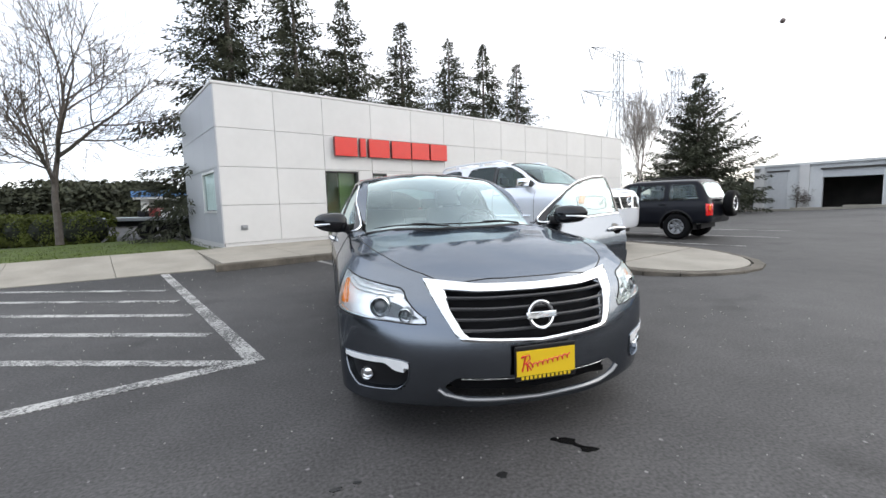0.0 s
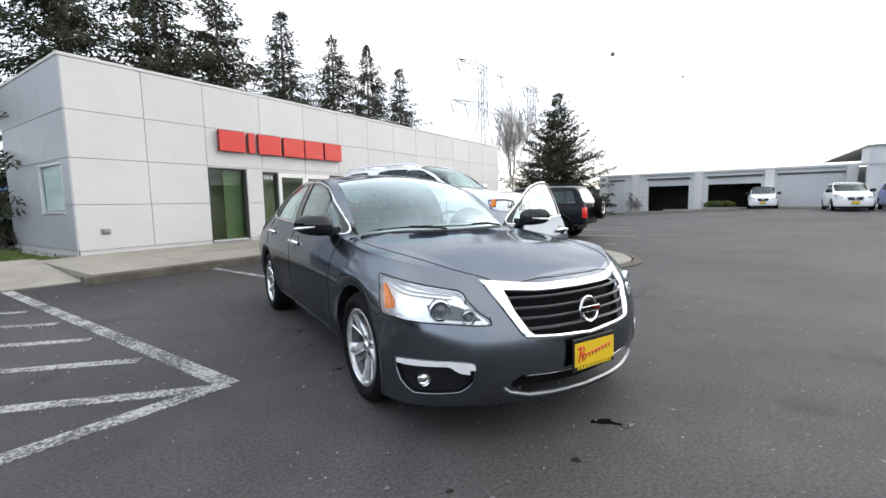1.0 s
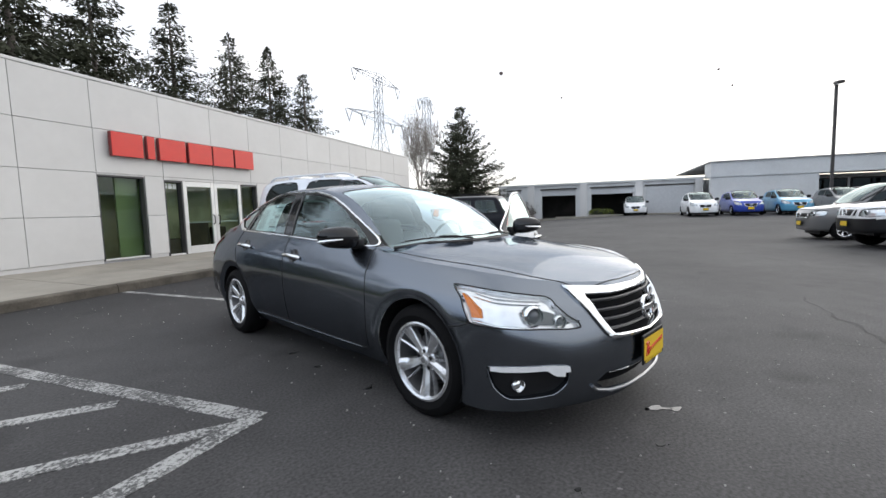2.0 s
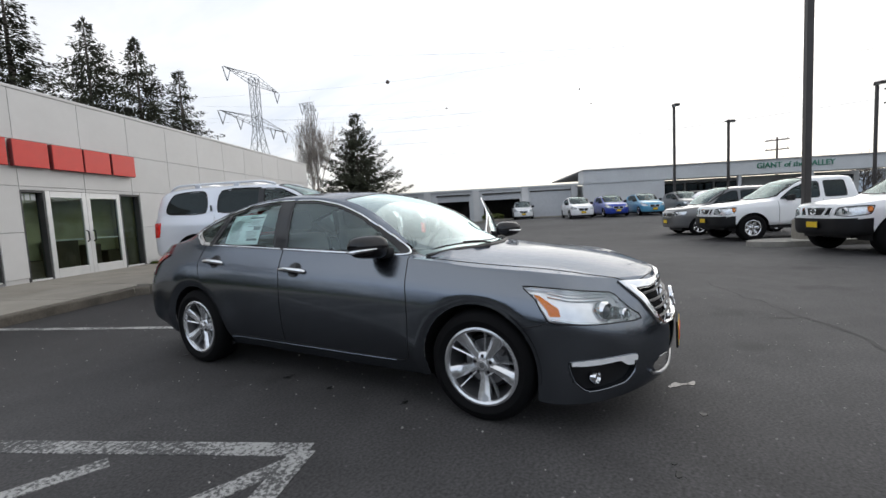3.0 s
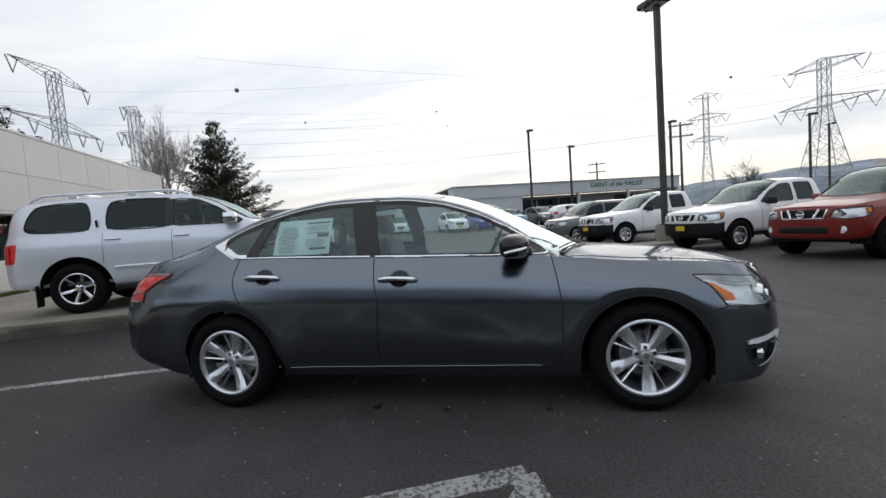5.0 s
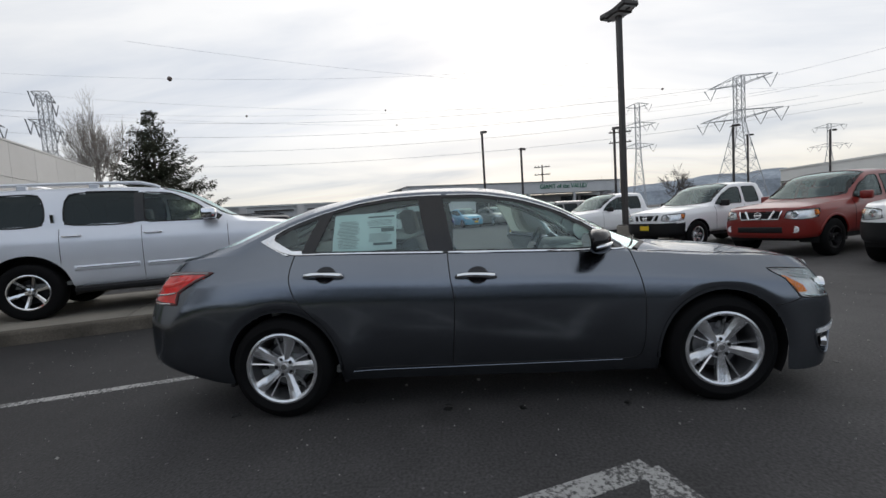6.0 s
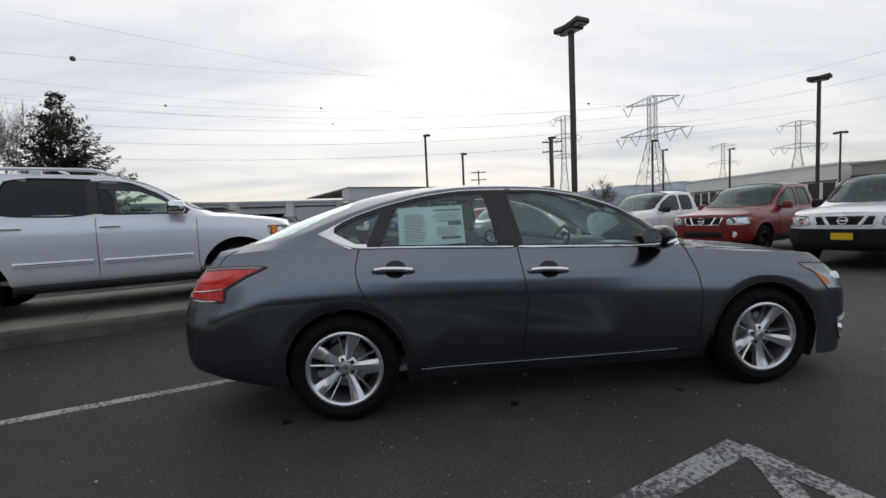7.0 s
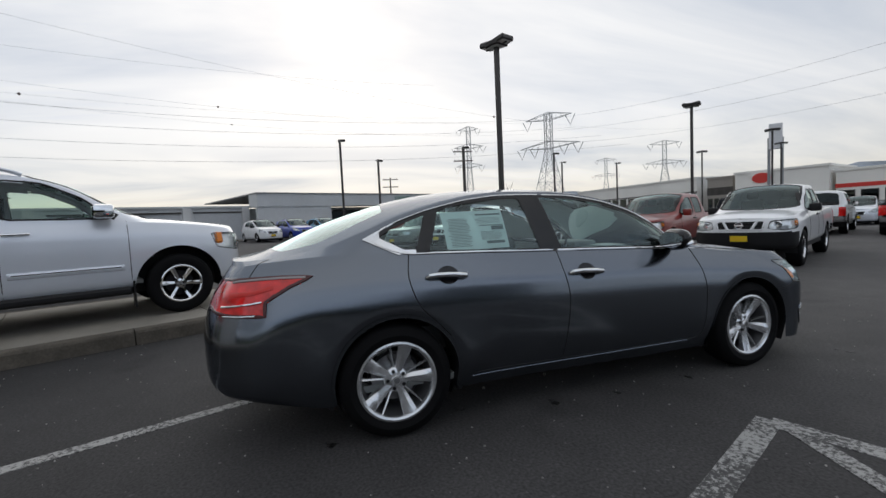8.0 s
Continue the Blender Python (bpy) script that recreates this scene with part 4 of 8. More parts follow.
            vid[nb + na + i * (self.KB + 1)] = nb + i * (self.KA + 1) + self.KA
        N = np.zeros_like(V)
        for c in range(4):
            np.add.at(N, vid[F[:, c]], fn)
        N = N[vid]
        l = np.linalg.norm(N, axis=1)
        self.N = N / np.where(l > 1e-12, l, 1)[:, None]
        mid = np.abs(V[:, 0]) < 1e-5
        self.N[mid, 0] = 0

    def S(self, x=None, y=None):
        """Arc length along the belt at a given x (front) or y (flank)."""
        if x is not None:
            k = int(np.argmax(self.R[:, 0] > 0.98 * self.R[:, 0].max()))
            return float(np.interp(x, self.R[:k, 0], self.s[:k]))
        return float(np.interp(y, self.R[:, 1], self.s))

    def ZX(self, pts):
        """Belt polygon from rows ('x' or 'y', value, z)."""
        return [(self.S(**{k: v}), z) for k, v, z in pts]

    def fit(self, sheet, poly):
        P, cell = ((self.Pb, self.cell_b), (self.Pa, self.cell_a), (self.Pc, self.cell_c))[sheet]
        snap(P, poly, cell, locked=self.lock[sheet])

    def finish(self):
        self.Vb, self.Va, self.Vc = self.belt(self.Pb), self.side(self.Pa), self.top(self.Pc)
        self.V = np.concatenate([self.Vb, self.Va, self.Vc])
        self.mid_p = [P[self.quads(self.ny, K, 0)].mean(1) for P, K in ((self.Pb, self.M), (self.Pa, self.KA), (self.Pc, self.KB))]
        self.kind = np.array(["body"] * len(self.F), dtype=object)
        V = self.V
        self.cen = V[self.F].mean(1)
        F2 = [tuple(int(q) for q in f) for f in self.F]
        self.bvh = BVHTree.FromPolygons([Vector(v) for v in V], F2)

    def mark(self, sheet, poly, name, only=None):
        m = np.zeros(len(self.F), bool)
        idx = np.where(self.sheet == sheet)[0]
        m[idx] = in_poly(self.mid_p[sheet], poly)
        if only:
            m &= np.isin(self.kind, only)
        self.kind[m] = name

    def emit(self, name, faces, sides, material, parent, label="", off=0.0, thick=0.0):
        """One mesh of some faces, on the given sides (1 left, -1 right), moved out along the normals."""
        vs, fs, ns = [], [], []
        F = self.F[faces]
        if not len(F):
            return None
        used, inv = np.unique(F, return_inverse=True)
        inv = inv.reshape(F.shape)
        V, N = self.V[used] + self.N[used] * off, self.N[used]
        layers = [(V, False)] if not thick else [(V, False), (V - N * thick, True)]
        for sg in sides:
            f = np.array([sg, 1, 1])
            for W, back in layers:
                base = sum(len(q) for q in vs)
                vs.append(W * f)
                ns.append(N * f * (-1 if back else 1))
                flip = (sg > 0) != back
                for q in inv:
                    q = [int(a) + base for a in q]
                    fs.append(q if flip else q[::-1])
            if thick:
                # close the rim between the layers
                cnt = {}
                for q in inv:
                    for a, c in zip(q, np.roll(q, -1)):
                        k = (min(a, c), max(a, c))
                        cnt[k] = cnt.get(k, 0) + 1
                b1 = sum(len(q) for q in vs) - len(V)
                b0 = b1 - len(V)
                fs += [[int(a) + b0, int(c) + b0, int(c) + b1, int(a) + b1] for (a, c), k in cnt.items() if k == 1]
        V, N = np.concatenate(vs), np.concatenate(ns)
        me = bpy.data.meshes.new(name)
        me.from_pydata([tuple(v) for v in V], [], fs)
        me.shade_smooth()
        if not thick:
            me.normals_split_custom_set_from_vertices([tuple(v) for v in N])
        else:
            me.set_sharp_from_angle(angle=radians(40))
        me.materials.append(material)
        ob = new(name, me)
        ob.parent = parent
        if label:
            tagged(ob, label)
        return ob

    def of(self, *kinds):
        return np.where(np.isin(self.kind, kinds))[0]

    def hit(self, org, way, off=0.0):
        p, n, _, _ = self.bvh.ray_cast(Vector(org), Vector(way))
        if p is None:
            p, n, _, _ = self.bvh.find_nearest(Vector(org) + Vector(way) * 2.2)
        if n.dot(Vector(way)) > 0:
            n = -n
        return p + n * off, n

    def on_side(self, y, z, off=0.0):
        return self.hit((3, y, z), (-1, 0, 0), off)

    def on_front(self, x, z, off=0.0):
        return self.hit((x, -6, z), (0, 1, 0), off)

    def on_top(self, x, y, off=0.0):
        return self.hit((x, y, 4), (0, 0, -1), off)

    def on_belt(self, s, z, off=0.0):
        p = Vector(self.belt(np.array([[s, z]]))[0])
        q = Vector(self.belt(np.array([[s + 0.01, z]]))[0]) - p
        r = Vector(self.belt(np.array([[s, z + 0.01]]))[0]) - p
        n = q.cross(r).normalized()
        if n.dot(Vector((p.x, p.y * 0.3, 0.05))) < 0:
            n = -n
        return p + n * off, n


def mir(pts, sg):
    return [Vector((p[0] * sg, p[1], p[2])) for p in pts]


def dense(pts, step=0.04):
    out = []
    for a, c in zip(pts, pts[1:]):
        n = max(1, int(math.hypot(c[0] - a[0], c[1] - a[1]) / step))
        out += [(a[0] + (c[0] - a[0]) * k / n, a[1] + (c[1] - a[1]) * k / n) for k in range(n)]
    return out + [pts[-1]]


def ribbon(path, width, height, material, name, parent, closed=False, label=""):
    """A moulding along points with normals: a low rounded strip."""
    b = bmesh.new()
    n = len(path)
    rows = []
    for i, (p, nn) in enumerate(path):
        a = path[i - 1][0] if (i or closed) else p
        c = path[(i + 1) % n][0] if (i < n - 1 or closed) else p
        d = (c - a).normalized() if (c - a).length > 1e-9 else Vector((0, 1, 0))
        s = d.cross(nn).normalized()
        prof = [(-0.5, -0.3), (-0.42, 0.6), (-0.2, 1.0), (0.2, 1.0), (0.42, 0.6), (0.5, -0.3)]
        rows.append([b.verts.new(p + s * (w * width) + nn * (h * height)) for w, h in prof])
    m = n if closed else n - 1
    for i in range(m):
        r0, r1 = rows[i], rows[(i + 1) % n]
        for k in range(5):
            b.faces.new((r0[k], r0[k + 1], r1[k + 1], r1[k]))
    if not closed:
        b.faces.new(rows[0])
        b.faces.new(rows[-1][::-1])
    bmesh.ops.recalc_face_normals(b, faces=b.faces)
    return part(name, b, material, parent, label, smooth=True)


def even(path, rounds=2, closed=True):
    """Evens out the points and normals of a moulding's path."""
    for _ in range(rounds):
        n = len(path)
        out = []
        for i in range(n):
            a = path[i - 1] if (i or closed) else path[i]
            c = path[(i + 1) % n] if (i < n - 1 or closed) else path[i]
            out.append(((a[0] + path[i][0] * 2 + c[0]) / 4, (a[1] + path[i][1] * 2 + c[1]).normalized()))
        path = out
    return path


def mirror_path(path, sg):
    return [(Vector((p.x * sg, p.y, p.z)), Vector((n.x * sg, n.y, n.z))) for p, n in path]


# ---- wheels ----
def wheel_parts(R, W, rim_r, style, parent, tone=M_ALLOY, back=M_ALLOY_D, n=40):
    """A wheel about the x axis, its face towards +x, under a 'wheel' part."""
    h = W / 2
    tyre = lathe([(rim_r - 0.01, -h * 0.8), (rim_r + 0.02, -h), (R - 0.06, -h * 1.06), (R - 0.02, -h * 0.93), (R - 0.004, -h * 0.72), (R, -h * 0.3), (R, h * 0.3),
                  (R - 0.004, h * 0.72), (R - 0.02, h * 0.93), (R - 0.06, h * 1.06), (rim_r + 0.03, h * 1.0), (rim_r + 0.012, h * 0.93), (rim_r - 0.004, h * 0.86)], n)
    bmesh.ops.recalc_face_normals(tyre, faces=tyre.faces)
    w = part("wheel", tyre, M_RUBBER, parent, "black tyre on an alloy wheel", smooth=True)
    rim = lathe([(rim_r - 0.002, h * 0.80), (rim_r + 0.008, h * 0.93), (rim_r - 0.004, h * 0.96), (rim_r - 0.016, h * 0.90), (rim_r - 0.020, h * 0.74)], n)
    part("rim", rim, tone, w, smooth=True)
    part("barrel", lathe([(rim_r - 0.019, h * 0.75), (rim_r - 0.03, h * 0.4), (rim_r - 0.05, -h * 0.7)], n), M_BARREL if style == "swirl" else back, w, smooth=True)
    disc = lathe([(0.001, -h * 0.1), (rim_r * 0.70, -h * 0.1), (rim_r * 0.70, -h * 0.25), (rim_r - 0.05, -h * 0.5), (rim_r - 0.045, -h * 0.72)], n)
    part("wheel_back", disc, M_BLACK if style == "swirl" else back, w)
    if style == "swirl":
        part("brake_disc", lathe([(0.06, -h * 0.02), (0.138, -h * 0.02), (0.138, -h * 0.09)], n), M_DISC, w)
        cal = box(-h * 0.06, 0.085, -0.07, h * 0.16, 0.15, 0.07, 0.015)
        part("brake_caliper", cal, M_DISC, w)
    sp = bmesh.new()

    def spoke(ang, w0, w1, sweep, x0, x1, thick, r0=0.05, r1=None):
        r1 = r1 or rim_r - 0.012
        rows = []
        for i in range(6):
            t = i / 5
            r = r0 + (r1 - r0) * t
            a = ang + sweep * t
            ww = w0 + (w1 - w0) * t
            x = x0 + (x1 - x0) * t ** 1.4
            c = Vector((0, math.cos(a), math.sin(a)))
            d = Vector((0, -math.sin(a), math.cos(a)))
            top = 0.80
            rows.append([sp.verts.new(Vector((x, 0, 0)) + c * r + d * (ww * q) + Vector((dx, 0, 0)))
                         for q, dx in ((-0.5, -thick), (-0.5, -0.014), (-top / 2, -0.006), (top / 5, 0), (0.5, -0.016), (0.5, -thick))])
        for a_, b_ in zip(rows, rows[1:]):
            for k in range(5):
                sp.faces.new((a_[k], a_[k + 1], b_[k + 1], b_[k]))
        sp.faces.new(rows[0])
        sp.faces.new(rows[-1][::-1])

    if style == "swirl":            # five broad flaring spokes, a thin one beside each
        for k in range(5):
            a = 2 * math.pi * k / 5
            spoke(a, 0.040, 0.088, 0.0, h * 0.60, h * 0.92, 0.05, 0.045, rim_r - 0.004)
            spoke(a + 0.47, 0.015, 0.013, -0.02, h * 0.46, h * 0.80, 0.03, 0.055, rim_r - 0.012)
    elif style == "six":
        for k in range(6):
            a = 2 * math.pi * k / 6 + 0.26
            spoke(a, 0.046, 0.060, 0.0, h * 0.45, h * 0.78, 0.04)
    else:                            # plain steel wheel with round holes between broad webs
        for k in range(7):
            a = 2 * math.pi * k / 7
            spoke(a, 0.075, 0.11, 0.0, h * 0.35, h * 0.6, 0.03)
    bmesh.ops.recalc_face_normals(sp, faces=sp.faces)
    part("spokes", sp, tone, w, "silver spokes", smooth=True)
    hub = lathe([(0.001, h * 0.70), (0.026, h * 0.70), (0.031, h * 0.66), (0.033, h * 0.60), (0.062, h * 0.56), (0.075, h * 0.45), (0.075, 0.0)], 20)
    bmesh.ops.recalc_face_normals(hub, faces=hub.faces)
    part("hub_cap", hub, tone, w, smooth=True)
    for k in range(5):
        a = 2 * math.pi * k / 5 + 0.62
        part("lug_nut", lathe([(0.001, h * 0.60), (0.011, h * 0.60), (0.012, h * 0.52), (0.012, h * 0.3)], 8, "x", None,
                              Matrix.Translation((0, 0.052 * math.cos(a), 0.052 * math.sin(a)))), M_ALLOY_D, w)
    part("hub_mark", lathe([(0.001, h * 0.712), (0.017, h * 0.712), (0.019, h * 0.69)], 14), M_DISC, w)
    return w


def fit_wheels(root, proto, track, axles, R, roll=(0.0, 0.7, 1.3, 2.1)):
    """Four wheels of a car; proto is one wheel part, its face to +x."""
    k = 0
    for y in axles:
        for sg in (1, -1):
            m = pose(sg * track, y, R) @ (pose(0, 0, 0) if sg > 0 else pose(0, 0, 0, 0, 0, 180)) @ Matrix.Rotation(roll[k], 4, "X")
            if k == 0:
                w = proto
                w.matrix_basis = m
            else:
                w = copy_thing(proto, m)
                w.parent = root
            k += 1


def plate(root, p, n, w=0.31, h=0.165, face=M_YELLOW, name="plate_panel", label="yellow dealer plate with plain red bars in a dark frame"):
    """A dealer's paper plate in a dark frame; the writing is left as plain bars."""
    b = box(-w / 2, -0.012, -h / 2, w / 2, 0.0, h / 2, 0.005)
    ob = part("plate_frame", b, M_BLACK, root, label)
    ob.matrix_local = Matrix.Translation(p) @ Vector((0, -1, 0)).rotation_difference(n).to_matrix().to_4x4()
    part(name, box(-w / 2 + 0.008, -0.0155, -h / 2 + 0.026, w / 2 - 0.008, -0.0125, h / 2 - 0.022), face, ob)
    return ob


# a plain ring with a bar across it stands for the badge
def badge(root, p, n, r=0.065, material=M_CHROME):
    b = lathe([(r, -0.010), (r, -0.022), (r * 0.92, -0.028), (r * 0.78, -0.026), (r * 0.74, -0.012)], 28, "y")
    box(-r * 1.12, -0.030, -r * 0.22, r * 1.12, -0.012, r * 0.22, 0.004, b)
    bmesh.ops.recalc_face_normals(b, faces=b.faces)
    ob = part("badge", b, material, root, "round chrome ring badge", smooth=True)
    ob.matrix_local = Matrix.Translation(p) @ Vector((0, -1, 0)).rotation_difference(n).to_matrix().to_4x4()
    return ob


def seat(parent, x, y, z, w=0.5, material=M_SEAT):
    s = part("seat", box(x - w / 2, y - 0.25, z, x + w / 2, y + 0.27, z + 0.16, 0.05, seg=2), material, parent, smooth=True)
    b = box(-w / 2, -0.07, 0, w / 2, 0.07, 0.60, 0.05, seg=2)
    k = part("backrest", b, material, s, smooth=True)
    k.matrix_local = pose(x, y + 0.26, z + 0.12, -16)
    hd = part("headrest", box(-0.13, -0.05, 0.62, 0.13, 0.05, 0.80, 0.04, seg=2), material, s, smooth=True)
    hd.matrix_local = pose(x, y + 0.26, z + 0.12, -14)
    return s


# ---- the grey sedan ----
def sedan():
    root = thing("sedan", pose(.014, 0, 0), "dark gunmetal grey four-door sedan, driver's door open, on asphalt", "car")
    ring = [(0, -2.364, .20, .795, .05, .12), (.25, -2.346, .20, .800, .05, .13), (.48, -2.266, .20, .812, .05, .155), (.672, -2.15, .20, .832, .04, .17),
            (.814, -2.01, .20, .854, .025, .18), (.886, -1.83, .20, .872, .010, .16), (.900, -1.60, .21, .892, .02, .135), (.895, -1.3, .21, .912, .075, .115),
            (.885, -.9, .21, .955, .10, .12), (.885, -.4, .21, .985, .10, .105), (.885, .3, .22, 1.015, .10, .105), (.885, .9, .22, 1.045, .10, .105),
            (.885, 1.4, .22, 1.070, .08, .13), (.872, 1.75, .23, 1.075, .07, .16), (.842, 2.05, .275, 1.060, .09, .19), (.775, 2.245, .305, 1.045, .09, .21),
            (.65, 2.378, .305, 1.035, .10, .21), (.35, 2.462, .305, 1.030, .10, .185), (0, 2.488, .305, 1.030, .10, .165)]
    cap = [(-2.42, .45, .795, .795), (-2.235, .45, .796, .798), (-2.18, .47, .808, .818), (-2.05, .50, .832, .856), (-1.75, .55, .884, .915), (-1.45, .60, .916, .948),
           (-1.2, .655, .942, .972), (-1.10, .675, .956, 1.0), (-.91, .715, .967, 1.097), (-.65, .685, 1.145, 1.237), (-.43, .65, 1.270, 1.337), (-.21, .615, 1.350, 1.413),
           (.05, .59, 1.400, 1.458), (.37, .577, 1.420, 1.475), (.62, .575, 1.420, 1.472), (.85, .578, 1.397, 1.461), (1.12, .592, 1.340, 1.428), (1.32, .612, 1.280, 1.388),
           (1.5, .640, 1.210, 1.338), (1.75, .675, 1.122, 1.256), (2.0, .66, 1.082, 1.150), (2.15, .6, 1.066, 1.090), (2.3, .5, 1.055, 1.063), (2.5, .4, 1.03, 1.035)]
    ring = [(x * 1.016, *q) for x, *q in ring]
    cap = [(y, xr * 1.02, *q) for y, xr, *q in cap]
    sh = Shell(ring, cap, step=0.022, M=38, KA=22, KB=18, crease=(0.80, 0.06, 0.006), mid=0.60, power=1.9, pw=1.9, flares=((-1.376, .342, .370), (1.374, .342, .370)))
    # outlines on the flanks and the nose
    AR, AZ, AC = 0.370, 0.342, (-1.376, 1.374)
    arches = []
    for yc in AC:
        a = [(yc + AR * math.cos(t), AZ + AR * math.sin(t)) for t in np.linspace(-0.35, math.pi + 0.35, 40)]
        a = [(yc + AR * 0.98, 0.0)] + [p for p in a if p[1] > 0.25] + [(yc - AR * 0.98, 0.0)]
        arches.append([(sh.S(y=y), z) for y, z in a])
    lamp = smooth_poly(sh.ZX([("y", -1.655, .814), ("y", -1.84, .803), ("x", .675, .758), ("x", .632, .712), ("x", .588, .664), ("x", .540, .628), ("x", .534, .604), ("x", .60, .602),
                              ("x", .70, .612), ("y", -1.92, .628), ("y", -1.815, .640), ("y", -1.775, .690), ("y", -1.735, .752)]), 4)
    gr_out = sh.ZX([("x", 0, .772), ("x", .3, .778), ("x", .575, .800), ("x", .478, .670), ("x", .402, .556), ("x", .372, .530), ("x", 0, .508)])
    gr_in = sh.ZX([("x", 0, .736), ("x", .3, .738), ("x", .455, .746), ("x", .420, .66), ("x", .364, .570), ("x", .340, .550), ("x", 0, .528)])
    sur_out, sur_in = list(gr_out), list(gr_in)
    gr_out = [(-0.05, gr_out[0][1])] + gr_out + [(-0.05, gr_out[-1][1])]
    gr_in = [(-0.05, gr_in[0][1])] + gr_in + [(-0.05, gr_in[-1][1])]
    intake = [(-0.05, .350)] + sh.ZX([("x", .40, .360), ("x", .46, .315), ("x", .41, .272)]) + [(-0.05, .245)]
    fog = smooth_poly(sh.ZX([("y", -1.91, .430), ("x", .70, .438), ("x", .606, .424), ("x", .614, .335), ("x", .672, .280), ("y", -2.00, .266), ("y", -1.93, .325)]), 4)
    fog_strip = sh.ZX([("y", -1.91, .432), ("x", .70, .440), ("x", .612, .428), ("x", .618, .374), ("x", .668, .382), ("x", .705, .414), ("y", -1.945, .408)])
    # the rear outline crosses the corner: x given there counts from the back
    sr = lambda x: float(np.interp(-x, -sh.R[-120:, 0], sh.s[-120:]))
    tail = sh.ZX([("y", 1.83, .975), ("y", 2.0, .98), ("y", 2.18, .975)]) + [(sr(.45), .96), (sr(.45), .82)] + sh.ZX([("y", 2.25, .790), ("y", 2.078, .785), ("y", 2.08, .857), ("y", 1.95, .928)])
    fdoor = [(sh.S(y=y), z) for y, z in [(-.86, 1.1), (-.895, .83), (-.915, .65), (-.90, .38), (-.86, .31), (-.76, .298), (.25, .305), (.272, .36), (.243, .70), (.262, .88), (.285, 1.1)]]
    rdoor = [(sh.S(y=y), z) for y, z in [(.285, 1.1), (.262, .88), (.243, .70), (.272, .36), (.29, .305), (.88, .312), (.95, .33), (.99, .44), (1.06, .56), (1.14, .66), (1.24, .77), (1.29, .92), (1.265, 1.1)]]
    dlo = [(-.885, .972), (.3, 1.022), (1.27, 1.066), (1.36, 1.08), (1.505, 1.155), (1.33, 1.245), (1.12, 1.313), (.85, 1.372), (.62, 1.397), (.37, 1.397), (.05, 1.382), (-.21, 1.332),
           (-.43, 1.252), (-.64, 1.138)]
    fg = [(-.79, .992), (.235, 1.034), (.30, 1.375), (.05, 1.36), (-.2, 1.312), (-.42, 1.232), (-.61, 1.125)]
    rg = [(.385, 1.040), (1.14, 1.074), (1.04, 1.312), (.85, 1.35), (.62, 1.374), (.45, 1.376)]
    qg = [(1.215, 1.080), (1.28, 1.088), (1.44, 1.158), (1.33, 1.22), (1.12, 1.29)]
    corner = [(1.22, 1.058), (1.36, 1.072), (1.525, 1.155), (1.42, 1.205), (1.425, 1.158), (1.29, 1.085), (1.22, 1.082)]
    ws = smooth_poly([(-.05, -1.135), (.2, -1.125), (.45, -1.06), (.66, -.93), (.625, -.65), (.585, -.40), (.545, -.17), (.3, -.155), (-.05, -.15)], 3)
    rw = smooth_poly([(-.05, 1.33), (.3, 1.34), (.44, 1.36), (.495, 1.55), (.535, 1.78), (.48, 1.98), (.3, 2.04), (-.05, 2.05)], 3)
    for a in arches:
        sh.fit(0, a)
    for q in (lamp, gr_out, gr_in, intake, fog, tail, fog_strip):
        sh.fit(0, q)
    for q in (fg, rg, qg, dlo):
        sh.fit(1, q)
    for q in (ws, rw):
        sh.fit(2, q)
    sh.finish()
    for a in arches:
        sh.mark(0, a, "none")
    K = sh.kind
    c = sh.cen
    belt = sh.sheet == 0
    K[(~belt) & (c[:, 1] < -0.95) & (K == "body") & (c[:, 0] < 0.745)] = "hood"
    K[(sh.sheet == 2) & (c[:, 1] > -0.9) & (c[:, 1] < 1.9)] = "roof"
    K[(~belt) & (c[:, 1] > 2.02)] = "trunk"
    K[belt & (c[:, 1] > 2.28) & (c[:, 0] < 0.5) & (c[:, 2] > .72)] = "trunk"
    K[belt & (c[:, 1] < -1.72) & (c[:, 2] < .80) & (K == "body")] = "bumper_f"
    K[belt & (c[:, 1] > 1.72) & (c[:, 2] < .78) & (K == "body")] = "bumper_r"
    K[belt & (np.abs(c[:, 1]) < 1.05) & (c[:, 2] < .302) & (K == "body")] = "sill"
    sh.mark(0, fdoor, "fdoor", ["body"])
    sh.mark(0, rdoor, "rdoor", ["body"])
    sh.mark(1, dlo, "black")
    sh.mark(1, fg, "fglass")
    sh.mark(1, rg, "rglass")
    sh.mark(1, qg, "qglass")
    sh.mark(2, ws, "wscreen")
    sh.mark(2, rw, "rscreen")
    sh.mark(0, lamp, "lamp")
    sh.mark(0, gr_out, "grille")
    sh.mark(0, gr_in, "grille")
    sh.mark(0, intake, "intake")
    sh.mark(0, fog, "fog")
    sh.mark(0, fog_strip, "fogstrip")
    sh.mark(0, tail, "tail")
    fender = (K == "body") & (c[:, 1] < -.85)
    K[fender] = "fender"
    both = (1, -1)
    sh.emit("body", sh.of("body"), both, M_GUN, root, "gunmetal grey painted rear quarters and pillars")
    sh.emit("roof", sh.of("roof"), both, M_GUN, root)
    sh.emit("hood", sh.of("hood"), both, M_GUN, root)
    sh.emit("trunk_lid", sh.of("trunk"), both, M_GUN, root)
    fb = sh.emit("front_bumper", sh.of("bumper_f"), both, M_GUN, root)
    sh.emit("rear_bumper", sh.of("bumper_r"), both, M_GUN, root)
    sh.emit("headliner", np.r_[sh.of("roof")], both, M_LINER, root, "pale fabric headliner", off=-0.03)
